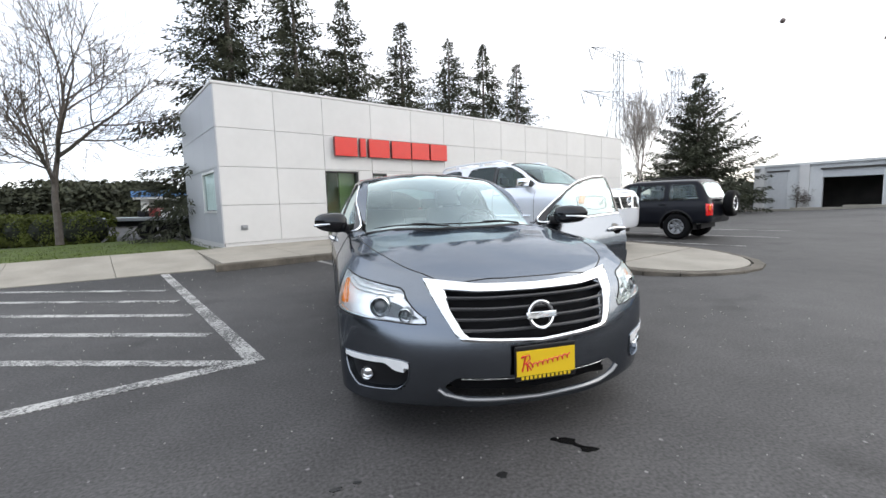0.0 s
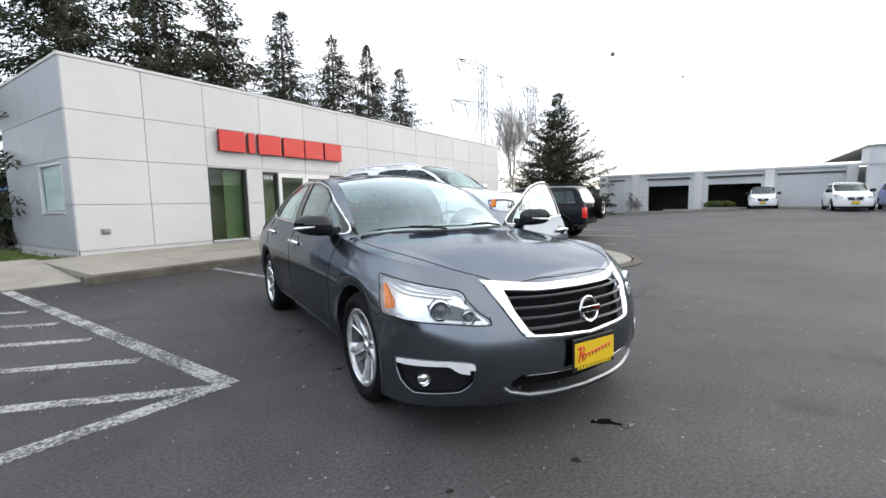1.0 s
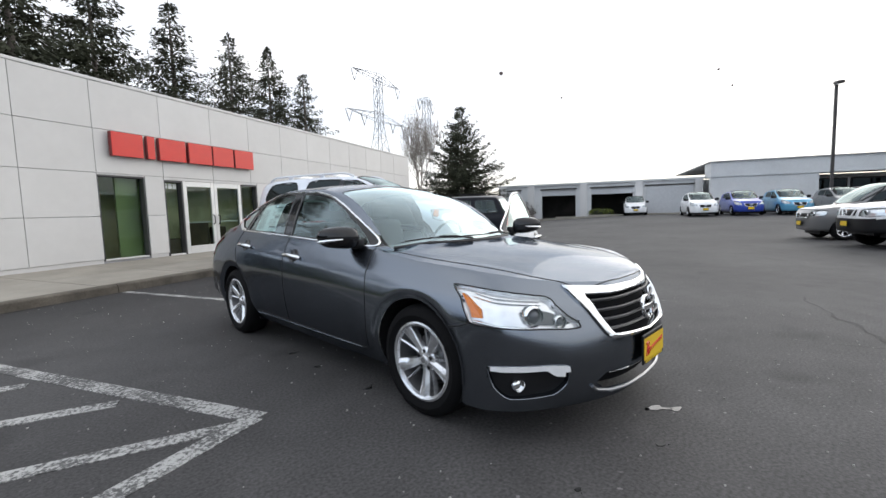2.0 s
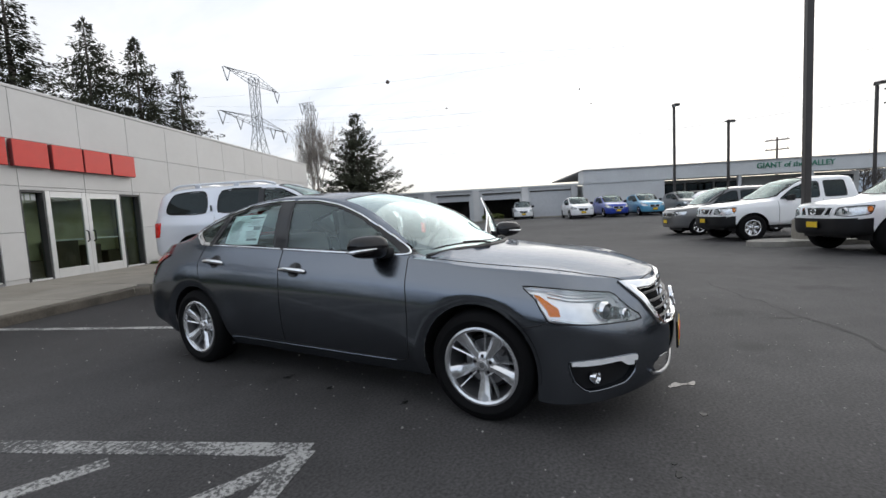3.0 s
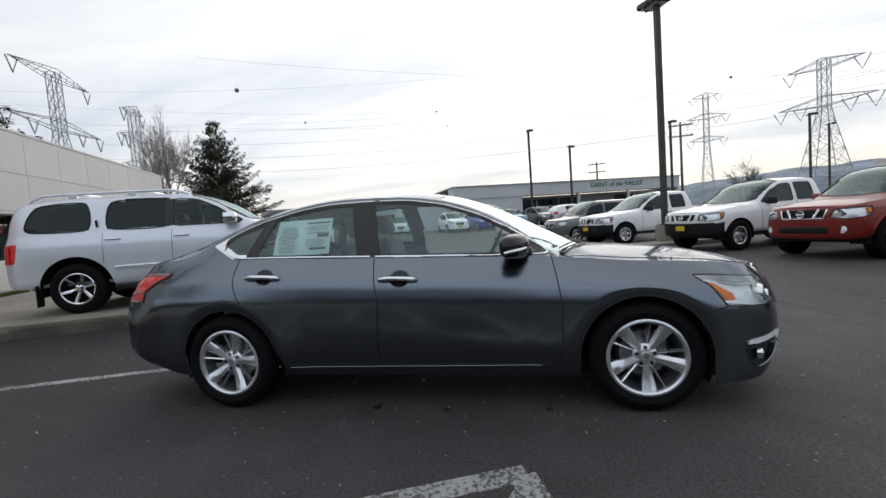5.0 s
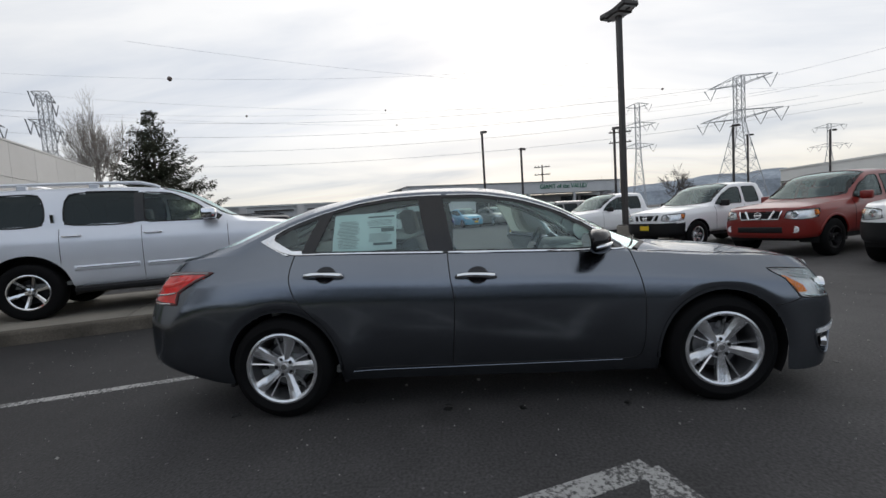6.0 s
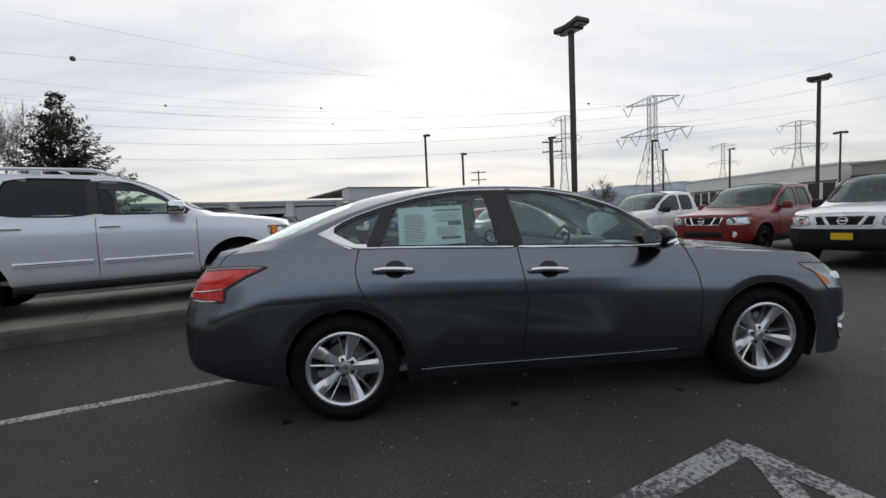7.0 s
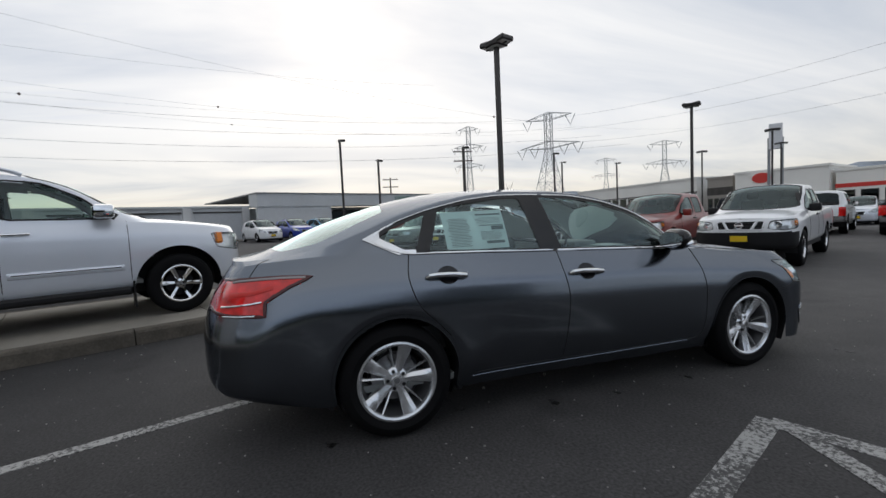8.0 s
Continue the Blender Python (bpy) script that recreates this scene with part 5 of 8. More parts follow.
    sh.emit("windscreen", sh.of("wscreen"), both, G_SCREEN, root, "clear windscreen", off=-0.004).visible_shadow = False
    sh.emit("rear_window", sh.of("rscreen"), both, G_REAR, root, "rear window glass", off=-0.004).visible_shadow = False
    hinge = Vector((0.84, -0.88, 0))
    for sg in both:
        sh.emit("fender", sh.of("fender"), (sg,), M_GUN, root)
        sh.emit("sill", sh.of("sill"), (sg,), M_GUN, root)
        fd = sh.emit("front_door", sh.of("fdoor"), (sg,), M_GUN, root, thick=0.03)
        rd = sh.emit("rear_door", sh.of("rdoor"), (sg,), M_GUN, root, thick=0.03)
        blk = sh.of("black")
        front = blk[sh.cen[blk, 1] < .27]
        back = blk[sh.cen[blk, 1] >= .27]
        sh.emit("window_surround", front, (sg,), M_GLOSSBLACK, fd, off=0.002)
        sh.emit("window_surround", back, (sg,), M_GLOSSBLACK, rd, off=0.002)
        for nm, kd, par in (("door_glass", "fglass", fd), ("door_glass", "rglass", rd), ("quarter_glass", "qglass", root)):
            g = sh.emit(nm, sh.of(kd), (sg,), G_CAR, par, "lightly tinted side glass", off=-0.003)
            g.visible_shadow = False
        # bright moulding round the side windows
        loop = dense(dlo + [dlo[0]], 0.035)[:-1]
        fr = [q for q in loop]
        path = even([sh.on_side(y, z, 0.002) for y, z in fr], 3)
        # split at the door edge so that the open door carries its own piece
        i0 = next(i for i, q in enumerate(fr) if q[0] > .275)
        i1 = max(i for i, q in enumerate(fr) if q[0] > .275)
        ribbon(mirror_path(path[i0:i1 + 1], sg), 0.015, 0.007, M_CHROME, "window_moulding", rd, label="chrome window moulding")
        ribbon(mirror_path(path[i1 + 1:] + path[:i0], sg), 0.015, 0.007, M_CHROME, "window_moulding", fd, label="chrome window moulding")
        cp = bmesh.new()
        cv = [cp.verts.new(Vector((sg * q.x, q.y, q.z))) for q in [sh.on_side(y, z, 0.006)[0] for y, z in dense(corner + [corner[0]], 0.03)[:-1]]]
        cp.faces.new(cv if sg < 0 else cv[::-1])
        bmesh.ops.triangulate(cp, faces=cp.faces)
        part("corner_moulding", cp, M_CHROME, root, "thick chrome corner moulding")
        # black pillar edges beside the panes
        for (y0, z0), (y1, z1), par in (((.245, 1.036), (.308, 1.378), fd), ((.378, 1.040), (.443, 1.378), rd), ((1.150, 1.074), (1.05, 1.316), rd), ((1.205, 1.080), (1.11, 1.296), rd)):
            edge = [sh.on_side(y0 + (y1 - y0) * k / 10, z0 + (z1 - z0) * k / 10, 0.002) for k in range(11)]
            ribbon(mirror_path(edge, sg), 0.030, 0.003, M_GLOSSBLACK, "pillar_trim", par)
        # shut lines
        for pts in ([(-.872, .965), (-.895, .83), (-.915, .65), (-.90, .38), (-.86, .31), (-.76, .298)], [(.272, 1.01), (.262, .88), (.243, .70), (.272, .36), (.28, .305)],
                    [(1.268, 1.06), (1.29, .92), (1.24, .77), (1.14, .66), (1.06, .575)], [(-.76, .300), (.25, .306), (.9, .312)], [(-1.815, .640), (-1.75, .618), (-1.665, .598)]):
            sm = spline(pts, 8)
            if sg > 0 and pts[0][0] < 0.28 and pts[0][1] > 0.9 and pts[0][0] > 0:
                continue
            part("shut_line", tube(mir([sh.on_side(y, z, -0.0012)[0] for y, z in sm], sg), 0.0042, 6), M_BLACK, root, smooth=True)
        # a narrow ledge over the sill that catches the sky
        lg = [(sh.on_side(y, .290, 0.0)[0], Vector((.93, 0, .36))) for y in np.linspace(-.78, .92, 40)]
        ribbon(mirror_path(lg, sg), 0.008, 0.004, M_GUN, "sill_ledge", root)
        # door handles; flat black discs paint the shade of their dished cups
        for y, z, par in ((0.10, .868, fd), (1.063, .920, rd)):
            p, n = sh.on_side(y, z)
            ax = Vector((n.x * sg, n.y, n.z)).normalized()
            ay = Vector((0, 0, 1)).cross(ax).normalized()
            m = Matrix.Translation((p.x * sg, p.y, p.z)) @ Matrix((ax, ay, ax.cross(ay))).transposed().to_4x4()
            cup = part("handle_cup", lathe([(0.001, 0.0015), (0.044, 0.0015), (0.055, 0.003), (0.058, 0.0)], 24, "x", None, pose(0, .012, .008) @ Matrix.Diagonal((1, 1.15, .98, 1))), M_GLOSSBLACK, par, smooth=True)
            cup.matrix_local = m
            b = tube([(0.004, -.122, .000), (0.026, -.108, .001), (0.038, -.06, .000), (0.040, 0, -.003), (0.036, .06, -.007), (0.022, .108, -.009), (0.004, .122, -.009)],
                     [.013, .0155, .0155, .0155, .0165, .0185, .014], 10)
            hd = part("door_handle", b, M_CHROME, par, "chrome door handle", smooth=True)
            hd.matrix_local = m
        # mirror on its stalk
        mm = bmesh.new()
        bmesh.ops.create_uvsphere(mm, u_segments=20, v_segments=12, radius=1)
        for v in mm.verts:
            q = Vector([math.copysign(abs(k) ** .72, k) for k in v.co])
            v.co = Vector((sg * (0.905 + 0.124 * q.x), -0.635 + (0.085 if q.y < 0 else 0.058) * q.y + (0.055 if q.y < 0 else 0.022) * q.x, 1.040 + 0.075 * q.z * (1 - .14 * q.x) + 0.006 * q.x))
        if sg < 0:
            bmesh.ops.reverse_faces(mm, faces=mm.faces)
        mo = part("door_mirror", mm, M_GLOSSBLACK, fd, "dark door mirror with chrome turn lamp strip", smooth=True)
        part("mirror_stalk", tube([(sg * .745, -.73, .985), (sg * .79, -.68, .99), (sg * .84, -.645, 1.0)], [.045, .036, .03], 10), M_BLACK, mo, smooth=True)
        part("turn_lamp", tube([(sg * x, y, 1.030 - .004 * k) for k, (x, y) in enumerate(((.91, -.722), (.965, -.692), (1.008, -.652), (1.024, -.618), (1.024, -.595)))], [.006, .011, .013, .013, .008], 8), M_CHROME, mo, smooth=True)
        gl = lathe([(0.001, 0), (1, 0)], 24, "y", None, pose(sg * 0.905, -.570, 1.040) @ Matrix.Diagonal((.102, 1, .055, 1)))
        part("mirror_glass", gl, M_CHROME, mo)
        # wheel arch liners
        for yc in AC:
            al = bmesh.new()
            rows = []
            for t in np.linspace(-0.45, math.pi + 0.45, 30):
                y, z = yc + (AR - .003) * math.cos(t), AZ + (AR - .003) * math.sin(t)
                o = sh.on_side(y, max(z, .215), 0.0)[0].x
                rows.append([al.verts.new((sg * xx, y, z)) for xx in (o - 0.004, .56)])
            for a, b in zip(rows, rows[1:]):
                al.faces.new((a[0], a[1], b[1], b[0]))
            part("arch_liner", al, M_BLACK, root)
            lipb = bmesh.new()
            rows = []
            for t in np.linspace(-0.12, math.pi + 0.12, 72):
                rows.append([lipb.verts.new((sg * q.x, q.y, q.z)) for q in [sh.on_side(yc + rr * math.cos(t), AZ + rr * math.sin(t), 0.0014)[0] for rr in (AR - .005, AR + .003, AR + .010, AR + .017)]])
            for a, b in zip(rows, rows[1:]):
                for k in range(3):
                    q = (a[k], a[k + 1], b[k + 1], b[k])
                    lipb.faces.new(q if sg < 0 else q[::-1])
            part("arch_lip", lipb, M_GUN, root, smooth=True)
            for e in (-1, 1):
                y0 = yc + e * (AR + .018)
                part("splash_guard", box(min(sg * .58, sg * .80), y0 - .012, .205, max(sg * .58, sg * .80), y0 + .012, .40), M_BLACK, root)
            part("arch_back", box(min(sg * .56, sg * .5), yc - .40, .18, max(sg * .56, sg * .5), yc + .40, .70), M_BLACK, root)
        # head lamp: bright bowl, projector, amber corner, clear lens
        hl = sh.emit("headlight", sh.of("lamp"), (sg,), M_LAMPIN, root, "clear headlight with projector and amber corner", off=-0.028)
        lens = sh.emit("headlight_lens", sh.of("lamp"), (sg,), G_LENS, hl, off=0.001)
        lens.visible_shadow = False
        ring_pts = [sh.on_belt(s, z, 0.0) for s, z in lamp]
        b = bmesh.new()
        o = [b.verts.new(Vector((p.x * sg, p.y, p.z))) for p, n in ring_pts]
        i = [b.verts.new(Vector((q.x * sg, q.y, q.z))) for q in [p - n * 0.029 for p, n in ring_pts]]
        for k in range(len(o)):
            b.faces.new((o[k], o[(k + 1) % len(o)], i[(k + 1) % len(o)], i[k]))
        part("lamp_housing", b, M_LAMPIN, hl)
        ribbon(mirror_path(ring_pts, sg), 0.008, 0.003, M_BLACK, "lamp_gasket", hl, closed=True)

        def on_lamp(kind, val, z, depth):
            s = sh.S(**{kind: val})
            p, n = sh.on_belt(s, z, -depth)
            return Vector((p.x * sg, p.y, p.z)), Vector((n.x * sg, n.y, n.z))
        for zz in (.752, .768):
            rib = [sh.on_belt(s, z, -0.022) for s, z in dense(sh.ZX([("y", -1.80, zz + .022), ("y", -1.92, zz), ("x", .70, zz - .022)]), 0.03)]
            ribbon(mirror_path(rib, sg), 0.007, 0.006, M_CHROME, "reflector_rib", hl)
        # smoked mask round the two lamps
        mk = bmesh.new()
        mv = []
        for s, z in sh.ZX([("x", .795, .700), ("x", .735, .712), ("x", .665, .690), ("x", .605, .652), ("x", .572, .628), ("x", .61, .622), ("x", .70, .632), ("x", .78, .648)]):
            p, n = sh.on_belt(s, z, -0.017)
            mv.append(mk.verts.new(Vector((p.x * sg, p.y, p.z))))
        mk.faces.new(mv if sg < 0 else mv[::-1])
        bmesh.ops.triangulate(mk, faces=mk.faces)
        part("lamp_mask", mk, M_LAMPDARK, hl)
        for (kd, vv, zz, rr) in (("x", .742, .676, .044), ("x", .628, .642, .030)):
            p, n = on_lamp(kd, vv, zz, 0.018)
            way = Vector((sg * 0.45, -1, 0)).normalized()
            m = Matrix.Translation(p) @ Vector((0, -1, 0)).rotation_difference(way).to_matrix().to_4x4()
            q = part("lamp_bezel", lathe([(rr * 1.25, 0.03), (rr * 1.22, -0.012), (rr * 1.08, -0.020), (rr * .95, -0.008)], 24, "y"), M_CHROME, hl, smooth=True)
            q.matrix_local = m
            e = bmesh.new()
            bmesh.ops.create_uvsphere(e, u_segments=18, v_segments=10, radius=rr * .9)
            q = part("projector", e, mat("projector_glass", (0.10, 0.11, 0.12), 0.03, 0.2), hl, smooth=True)
            q.matrix_local = m @ pose(0, 0.012, 0)
        am = sh.ZX([("y", -1.725, .778), ("y", -1.76, .770), ("y", -1.862, .708), ("y", -1.872, .668), ("y", -1.815, .668), ("y", -1.80, .700)])
        b = bmesh.new()
        av = []
        for s, z in am:
            p, n = sh.on_belt(s, z, -0.012)
            av.append(b.verts.new(Vector((p.x * sg, p.y, p.z))))
        b.faces.new(av if sg < 0 else av[::-1])
        r = bmesh.ops.extrude_face_region(b, geom=b.faces[:])
        for v in [g for g in r["geom"] if isinstance(g, bmesh.types.BMVert)]:
            v.co += Vector((-sg * 0.02, 0.008, 0))
        bmesh.ops.recalc_face_normals(b, faces=b.faces)
        part("amber_reflector", b, M_AMBER, hl)
        ribbon(mirror_path([sh.on_belt(s, z, -0.006) for s, z in dense(sh.ZX([("y", -1.83, .650), ("y", -1.95, .632), ("x", .70, .614), ("x", .60, .603)]), 0.03)], sg), 0.014, 0.006, M_CHROME, "lamp_trim", hl)
        # fog lamp pocket
        fo = sh.emit("fog_lamp", sh.of("fog"), (sg,), M_BLACK, root, "black fog lamp pocket with chrome brow", off=-0.035)
        fr_ = [sh.on_belt(s, z, 0.0) for s, z in fog]
        b = bmesh.new()
        o = [b.verts.new(Vector((p.x * sg, p.y, p.z))) for p, n in fr_]
        i = [b.verts.new(Vector((q.x * sg, q.y, q.z))) for q in [p - n * 0.036 for p, n in fr_]]
        for k in range(len(o)):
            b.faces.new((o[k], o[(k + 1) % len(o)], i[(k + 1) % len(o)], i[k]))
        part("pocket_wall", b, M_GUN, fo)
        ribbon(mirror_path(fr_[:], sg), 0.010, 0.005, M_GUN, "pocket_lip", fo, closed=True)
        sh.emit("chrome_brow", sh.of("fogstrip"), (sg,), M_BROW, fo, "chrome strip over the fog lamp", off=0.006, thick=0.03)
        p, n = sh.on_belt(sh.S(y=-2.04), .332, -0.02)
        q = part("fog_bulb", lathe([(0.001, -.004), (.018, -.002), (.026, .004), (.031, -.010), (.035, 0), (.034, .02)], 20, "y"), M_CHROME, fo, smooth=True)
        q.matrix_local = Matrix.Translation((p.x * sg, p.y, p.z)) @ Vector((0, -1, 0)).rotation_difference(Vector((sg * .3, -1, 0)).normalized()).to_matrix().to_4x4()
        # tail lamp
        tl = sh.emit("tail_light", sh.of("tail"), (sg,), M_TAIL, root, "red tail light with a clear band", off=0.004, thick=0.02)
        tp = [sh.on_belt(s, z, 0.004) for s, z in dense(tail + [tail[0]], 0.03)[:-1]]
        # gasket in dark red, which also paints the lens's shading to its edge
        ribbon(mirror_path(tp, sg), 0.020, 0.004, mat("lamp_edge_shade", (.07, .012, .012), .2), "lamp_gasket", tl, closed=True)
        tb = [sh.on_belt(s, z, 0.0065) for s, z in dense(sh.ZX([("y", 1.86, .972), ("y", 2.0, .974), ("y", 2.12, .970), ("y", 2.26, .962), ("y", 2.34, .955)]), 0.02)]
        ribbon(mirror_path(tb, sg), 0.016, 0.003, mat("smoky_lamp_rim", (.30, .27, .27), .15, .3), "lamp_rim", tl)
        # a brighter red strip paints the lens's lit middle
        rp = [sh.on_belt(s, z, 0.0045) for s, z in dense(sh.ZX([("y", 2.30, .893), ("y", 2.17, .90), ("y", 2.04, .928)]), 0.02)]
        ribbon(mirror_path(rp, sg), 0.030, 0.002, mat("painted_red_glow", (.62, .02, .012), .15), "lamp_bar", tl)
        bp = [sh.on_belt(s, z, 0.006) for s, z in dense(sh.ZX([("y", 2.34, .832), ("y", 2.25, .838), ("y", 2.17, .846), ("y", 2.095, .856)]), 0.02)]
        ribbon(mirror_path(bp, sg), 0.013, 0.006, M_CHROME, "clear_band", tl)
        lo = [sh.on_belt(s, z, 0.006) for s, z in dense(sh.ZX([("y", 2.31, .787), ("y", 2.22, .785), ("y", 2.13, .787)]), 0.02)]
        ribbon(mirror_path(lo, sg), 0.010, 0.004, M_CHROME, "lamp_foot", tl)
        # hood side shut line and wiper
        hp = [sh.on_top(x, y, -0.0012)[0] for x, y in spline([(0, -2.240), (.2, -2.226), (.36, -2.18), (.475, -2.10), (.56, -1.985), (.628, -1.80), (.68, -1.55), (.712, -1.3), (.733, -1.1), (.72, -1.0)], 8)]
        part("shut_line", tube(mir(hp, sg), 0.004, 6), M_BLACK, root, smooth=True)
        tp_ = [sh.on_top(x, y, -0.001)[0] for x, y in spline([(.585, 2.05), (.64, 2.12), (.675, 2.17), (.70, 2.20)], 5)]
        part("shut_line", tube(mir(tp_, sg), 0.0035, 6), M_BLACK, root, smooth=True)
        # inner door panels
        inner = np.r_[sh.of("fdoor")]
        sh.emit("door_trim", inner, (sg,), M_CABIN, fd, "grey door trim", off=-0.07)
        sh.emit("door_trim", sh.of("rdoor"), (sg,), M_CABIN, rd, "grey door trim", off=-0.07)
        if sg > 0:
            m = Matrix.Translation(hinge) @ Matrix.Rotation(radians(-68), 4, "Z") @ Matrix.Translation(-hinge)
            fd.matrix_local = m
            # door jamb behind the open door
            part("door_sill", box(.62, -.86, .24, .84, .26, .33, .01), M_BLACK, root)
    # nose: shut line over the grille, grille, intake, lip, plate
    dark = mat("matt_black_mesh", (0.008, 0.008, 0.009), 0.95, var=0.3, scale=90, spec=0.08)
    gs = sh.emit("grille", sh.of("grille"), both, dark, root, "black slatted grille in a chrome V surround", off=-0.06)
    b = bmesh.new()
    rows = []
    pairs = list(zip(sur_out, sur_in))
    for (o0, i0), (o1, i1) in zip(pairs, pairs[1:]):
        for k in range(10):
            t = k / 10
            rows.append(tuple((a[0] + (c_[0] - a[0]) * t, a[1] + (c_[1] - a[1]) * t) for a, c_ in ((o0, o1), (i0, i1))))
    rows.append(pairs[-1])
    for sg in both:
        grid = []
        for o, i in rows:
            line = []
            for t, off in ((0, -.004), (0.0, .010), (.08, .015), (.5, .018), (.92, .013), (1, .006), (1, -.05)):
                s, z = o[0] + (i[0] - o[0]) * t, o[1] + (i[1] - o[1]) * t
                p, n = sh.on_belt(max(s, .002), z, off)
                line.append(b.verts.new((p.x * sg, p.y, p.z)))
            grid.append(line)
        for r0, r1 in zip(grid, grid[1:]):
            for k in range(6):
                b.faces.new((r0[k], r0[k + 1], r1[k + 1], r1[k]) if sg < 0 else (r0[k], r1[k], r1[k + 1], r0[k + 1]))
    bmesh.ops.remove_doubles(b, verts=b.verts[:], dist=0.006)
    bmesh.ops.recalc_face_normals(b, faces=b.faces)
    part("grille_surround", b, M_CHROME, gs, "chrome V-shaped grille surround", smooth=True)
    for k in range(4):
        z = .575 + .047 * k
        hw = .385 + (z - .53) * .42
        row = []
        for i in range(21):
            x = -hw + 2 * hw * i / 20
            p, n = sh.on_front(abs(x), z, -0.012)
            row.append((Vector((x, p.y, z - 0.004 * (1 - (x / hw) ** 2))), Vector((0, -0.8, 0.6)).normalized()))
        ribbon(row, 0.015, 0.009, mat("satin_dark_slat", (0.055, 0.055, 0.058), 0.35, 0.3, var=0.1), "grille_slat", gs)
    p, n = sh.on_front(0, .630, 0.006)
    badge(gs, p, Vector((0, -1, 0.18)).normalized(), 0.068)
    it = sh.emit("lower_intake", sh.of("intake"), both, dark, root, "black lower intake", off=-0.05)
    row = [sh.on_belt(s, z, -0.01) for s, z in dense([(0.001, .338)] + sh.ZX([("x", .38, .349)]), 0.04)]
    ribbon(mirror_path(row[::-1], -1) + row[1:], 0.010, 0.005, M_CHROME, "intake_strip", it, label="thin chrome strip")
    row = [sh.on_belt(s, z, 0.004) for s, z in dense([(0.001, .238)] + sh.ZX([("x", .36, .250), ("x", .455, .274), ("x", .485, .300)]), 0.04)]
    ribbon(mirror_path(row[::-1], -1) + row[1:], 0.018, 0.010, mat("silver_lip_paint", (0.20, 0.205, 0.215), 0.3, 0.6, coat=1.0), "bumper_lip", fb, label="paler lip under the bumper")
    # dealer plate on the bumper
    pl = plate(root, Vector((0.005, -2.377, .422)), Vector((0, -1, 0.02)).normalized())
    b = bmesh.new()
    random.seed(5)
    # a slanting red scrawl stands for the dealer's script
    pts = []
    for i in range(90):
        t = i / 89
        pts.append((-.108 + .228 * t + .006 * math.sin(2 * math.pi * 9 * t), -.0165, -.016 + .034 * t + (.020 if t < .12 else .010) * math.cos(2 * math.pi * 9 * t)))
    tube(pts, .0034, 5, b)
    tube([(-.122, -.0165, -.034), (-.104, -.0165, .036), (-.126, -.0165, .030)], .004, 5, b)
    tube([(-.124, -.0165, .036), (-.086, -.0165, .040), (-.082, -.0165, .022), (-.102, -.0165, .006), (-.076, -.0165, -.030)], .0036, 5, b)
    part("red_scrawl", b, M_RED, pl, "plain slanting red scrawl", smooth=True)
    b = bmesh.new()
    for k in range(12):
        box(-.125 + .0215 * k, -.0142, -.074, -.112 + .0215 * k, -.0122, -.060, bm=b)
    tagged(part("frame_mark", b, M_YELLOW, pl, "plain yellow marks"), kind="stuff")
    # cowl, wipers
    cw = [(Vector(sh.top(np.array([[x, y]]))[0]) + Vector((0, 0, .004)), Vector((0, -.3, 1)).normalized()) for x, y in ((.66, -.945), (.45, -1.075), (.2, -1.14), (0, -1.15))]
    ribbon(cw + mirror_path(cw[::-1], -1)[1:], 0.034, 0.006, M_BLACK, "cowl_panel", root, label="black cowl panel")
    for x0, x1, yo in ((.50, -.12, 0), (-.08, -.60, .0)):
        pts = []
        for i in range(9):
            t = i / 8
            x = x0 + (x1 - x0) * t
            q = sh.top(np.array([[min(abs(x), .66), -1.118 + (abs(x) / .66) ** 2 * .19 + .022 * t]]))[0]
            pts.append(Vector((x, q[1], q[2] + .012)))
        w = part("wiper", tube(pts, [.0055] * 8 + [.003], 6), M_BLACK, root, smooth=True)
        part("wiper_arm", tube([pts[0] + Vector((0.0, -.035, -.006)), pts[2] + Vector((0, -.012, .008)), pts[4] + Vector((0, 0, .010))], [.008, .007, .005], 6), M_BLACK, w, smooth=True)
    # underside, cabin floor, firewall, dash
    # low, unseen underside boxes added to block light and deepen the car's shadow
    part("underbody", box(-.60, -1.90, .155, .60, 1.72, .24), M_BLACK, root)
    part("undertray", box(-.755, -.95, .225, .755, .95, .255), M_BLACK, root)
    part("undertray", box(-.50, -2.12, .215, .50, -1.901, .245), M_BLACK, root)
    part("undertray", box(-.58, 1.721, .30, .58, 2.22, .34), M_BLACK, root)
    part("cabin_floor", box(-.76, -.95, .26, .76, 1.6, .30), M_CABIN, root)
    part("firewall", box(-.76, -1.02, .26, .76, -.96, .93), M_BLACK, root)
    part("rear_shelf", box(-.60, 1.35, .95, .60, 1.98, .99), M_CABIN, root)
    part("bulkhead", box(-.74, 1.42, .30, .74, 1.48, .95), M_CABIN, root)
    b = box(-.70, -.98, .70, .70, -.58, .95, .05, seg=2)
    dash = part("dashboard", b, M_CABIN, root, "dark dashboard", smooth=True)
    part("instrument_hood", box(.18, -.80, .94, .56, -.55, 1.0, .025, seg=2), M_CABIN, dash, smooth=True)
    st = lathe([(.19, -.014), (.204, 0), (.19, .014), (.176, 0), (.19, -.014)], 28, "y")
    sw = part("steering_wheel", st, M_BLACK, root, smooth=True)
    sw.matrix_local = pose(.37, -.44, .93, 24)
    part("wheel_hub", box(-.17, -.015, -.05, .17, .02, .05, .02), M_BLACK, sw)
    for x in (.37, -.37):
        seat(root, x, .12, .42)
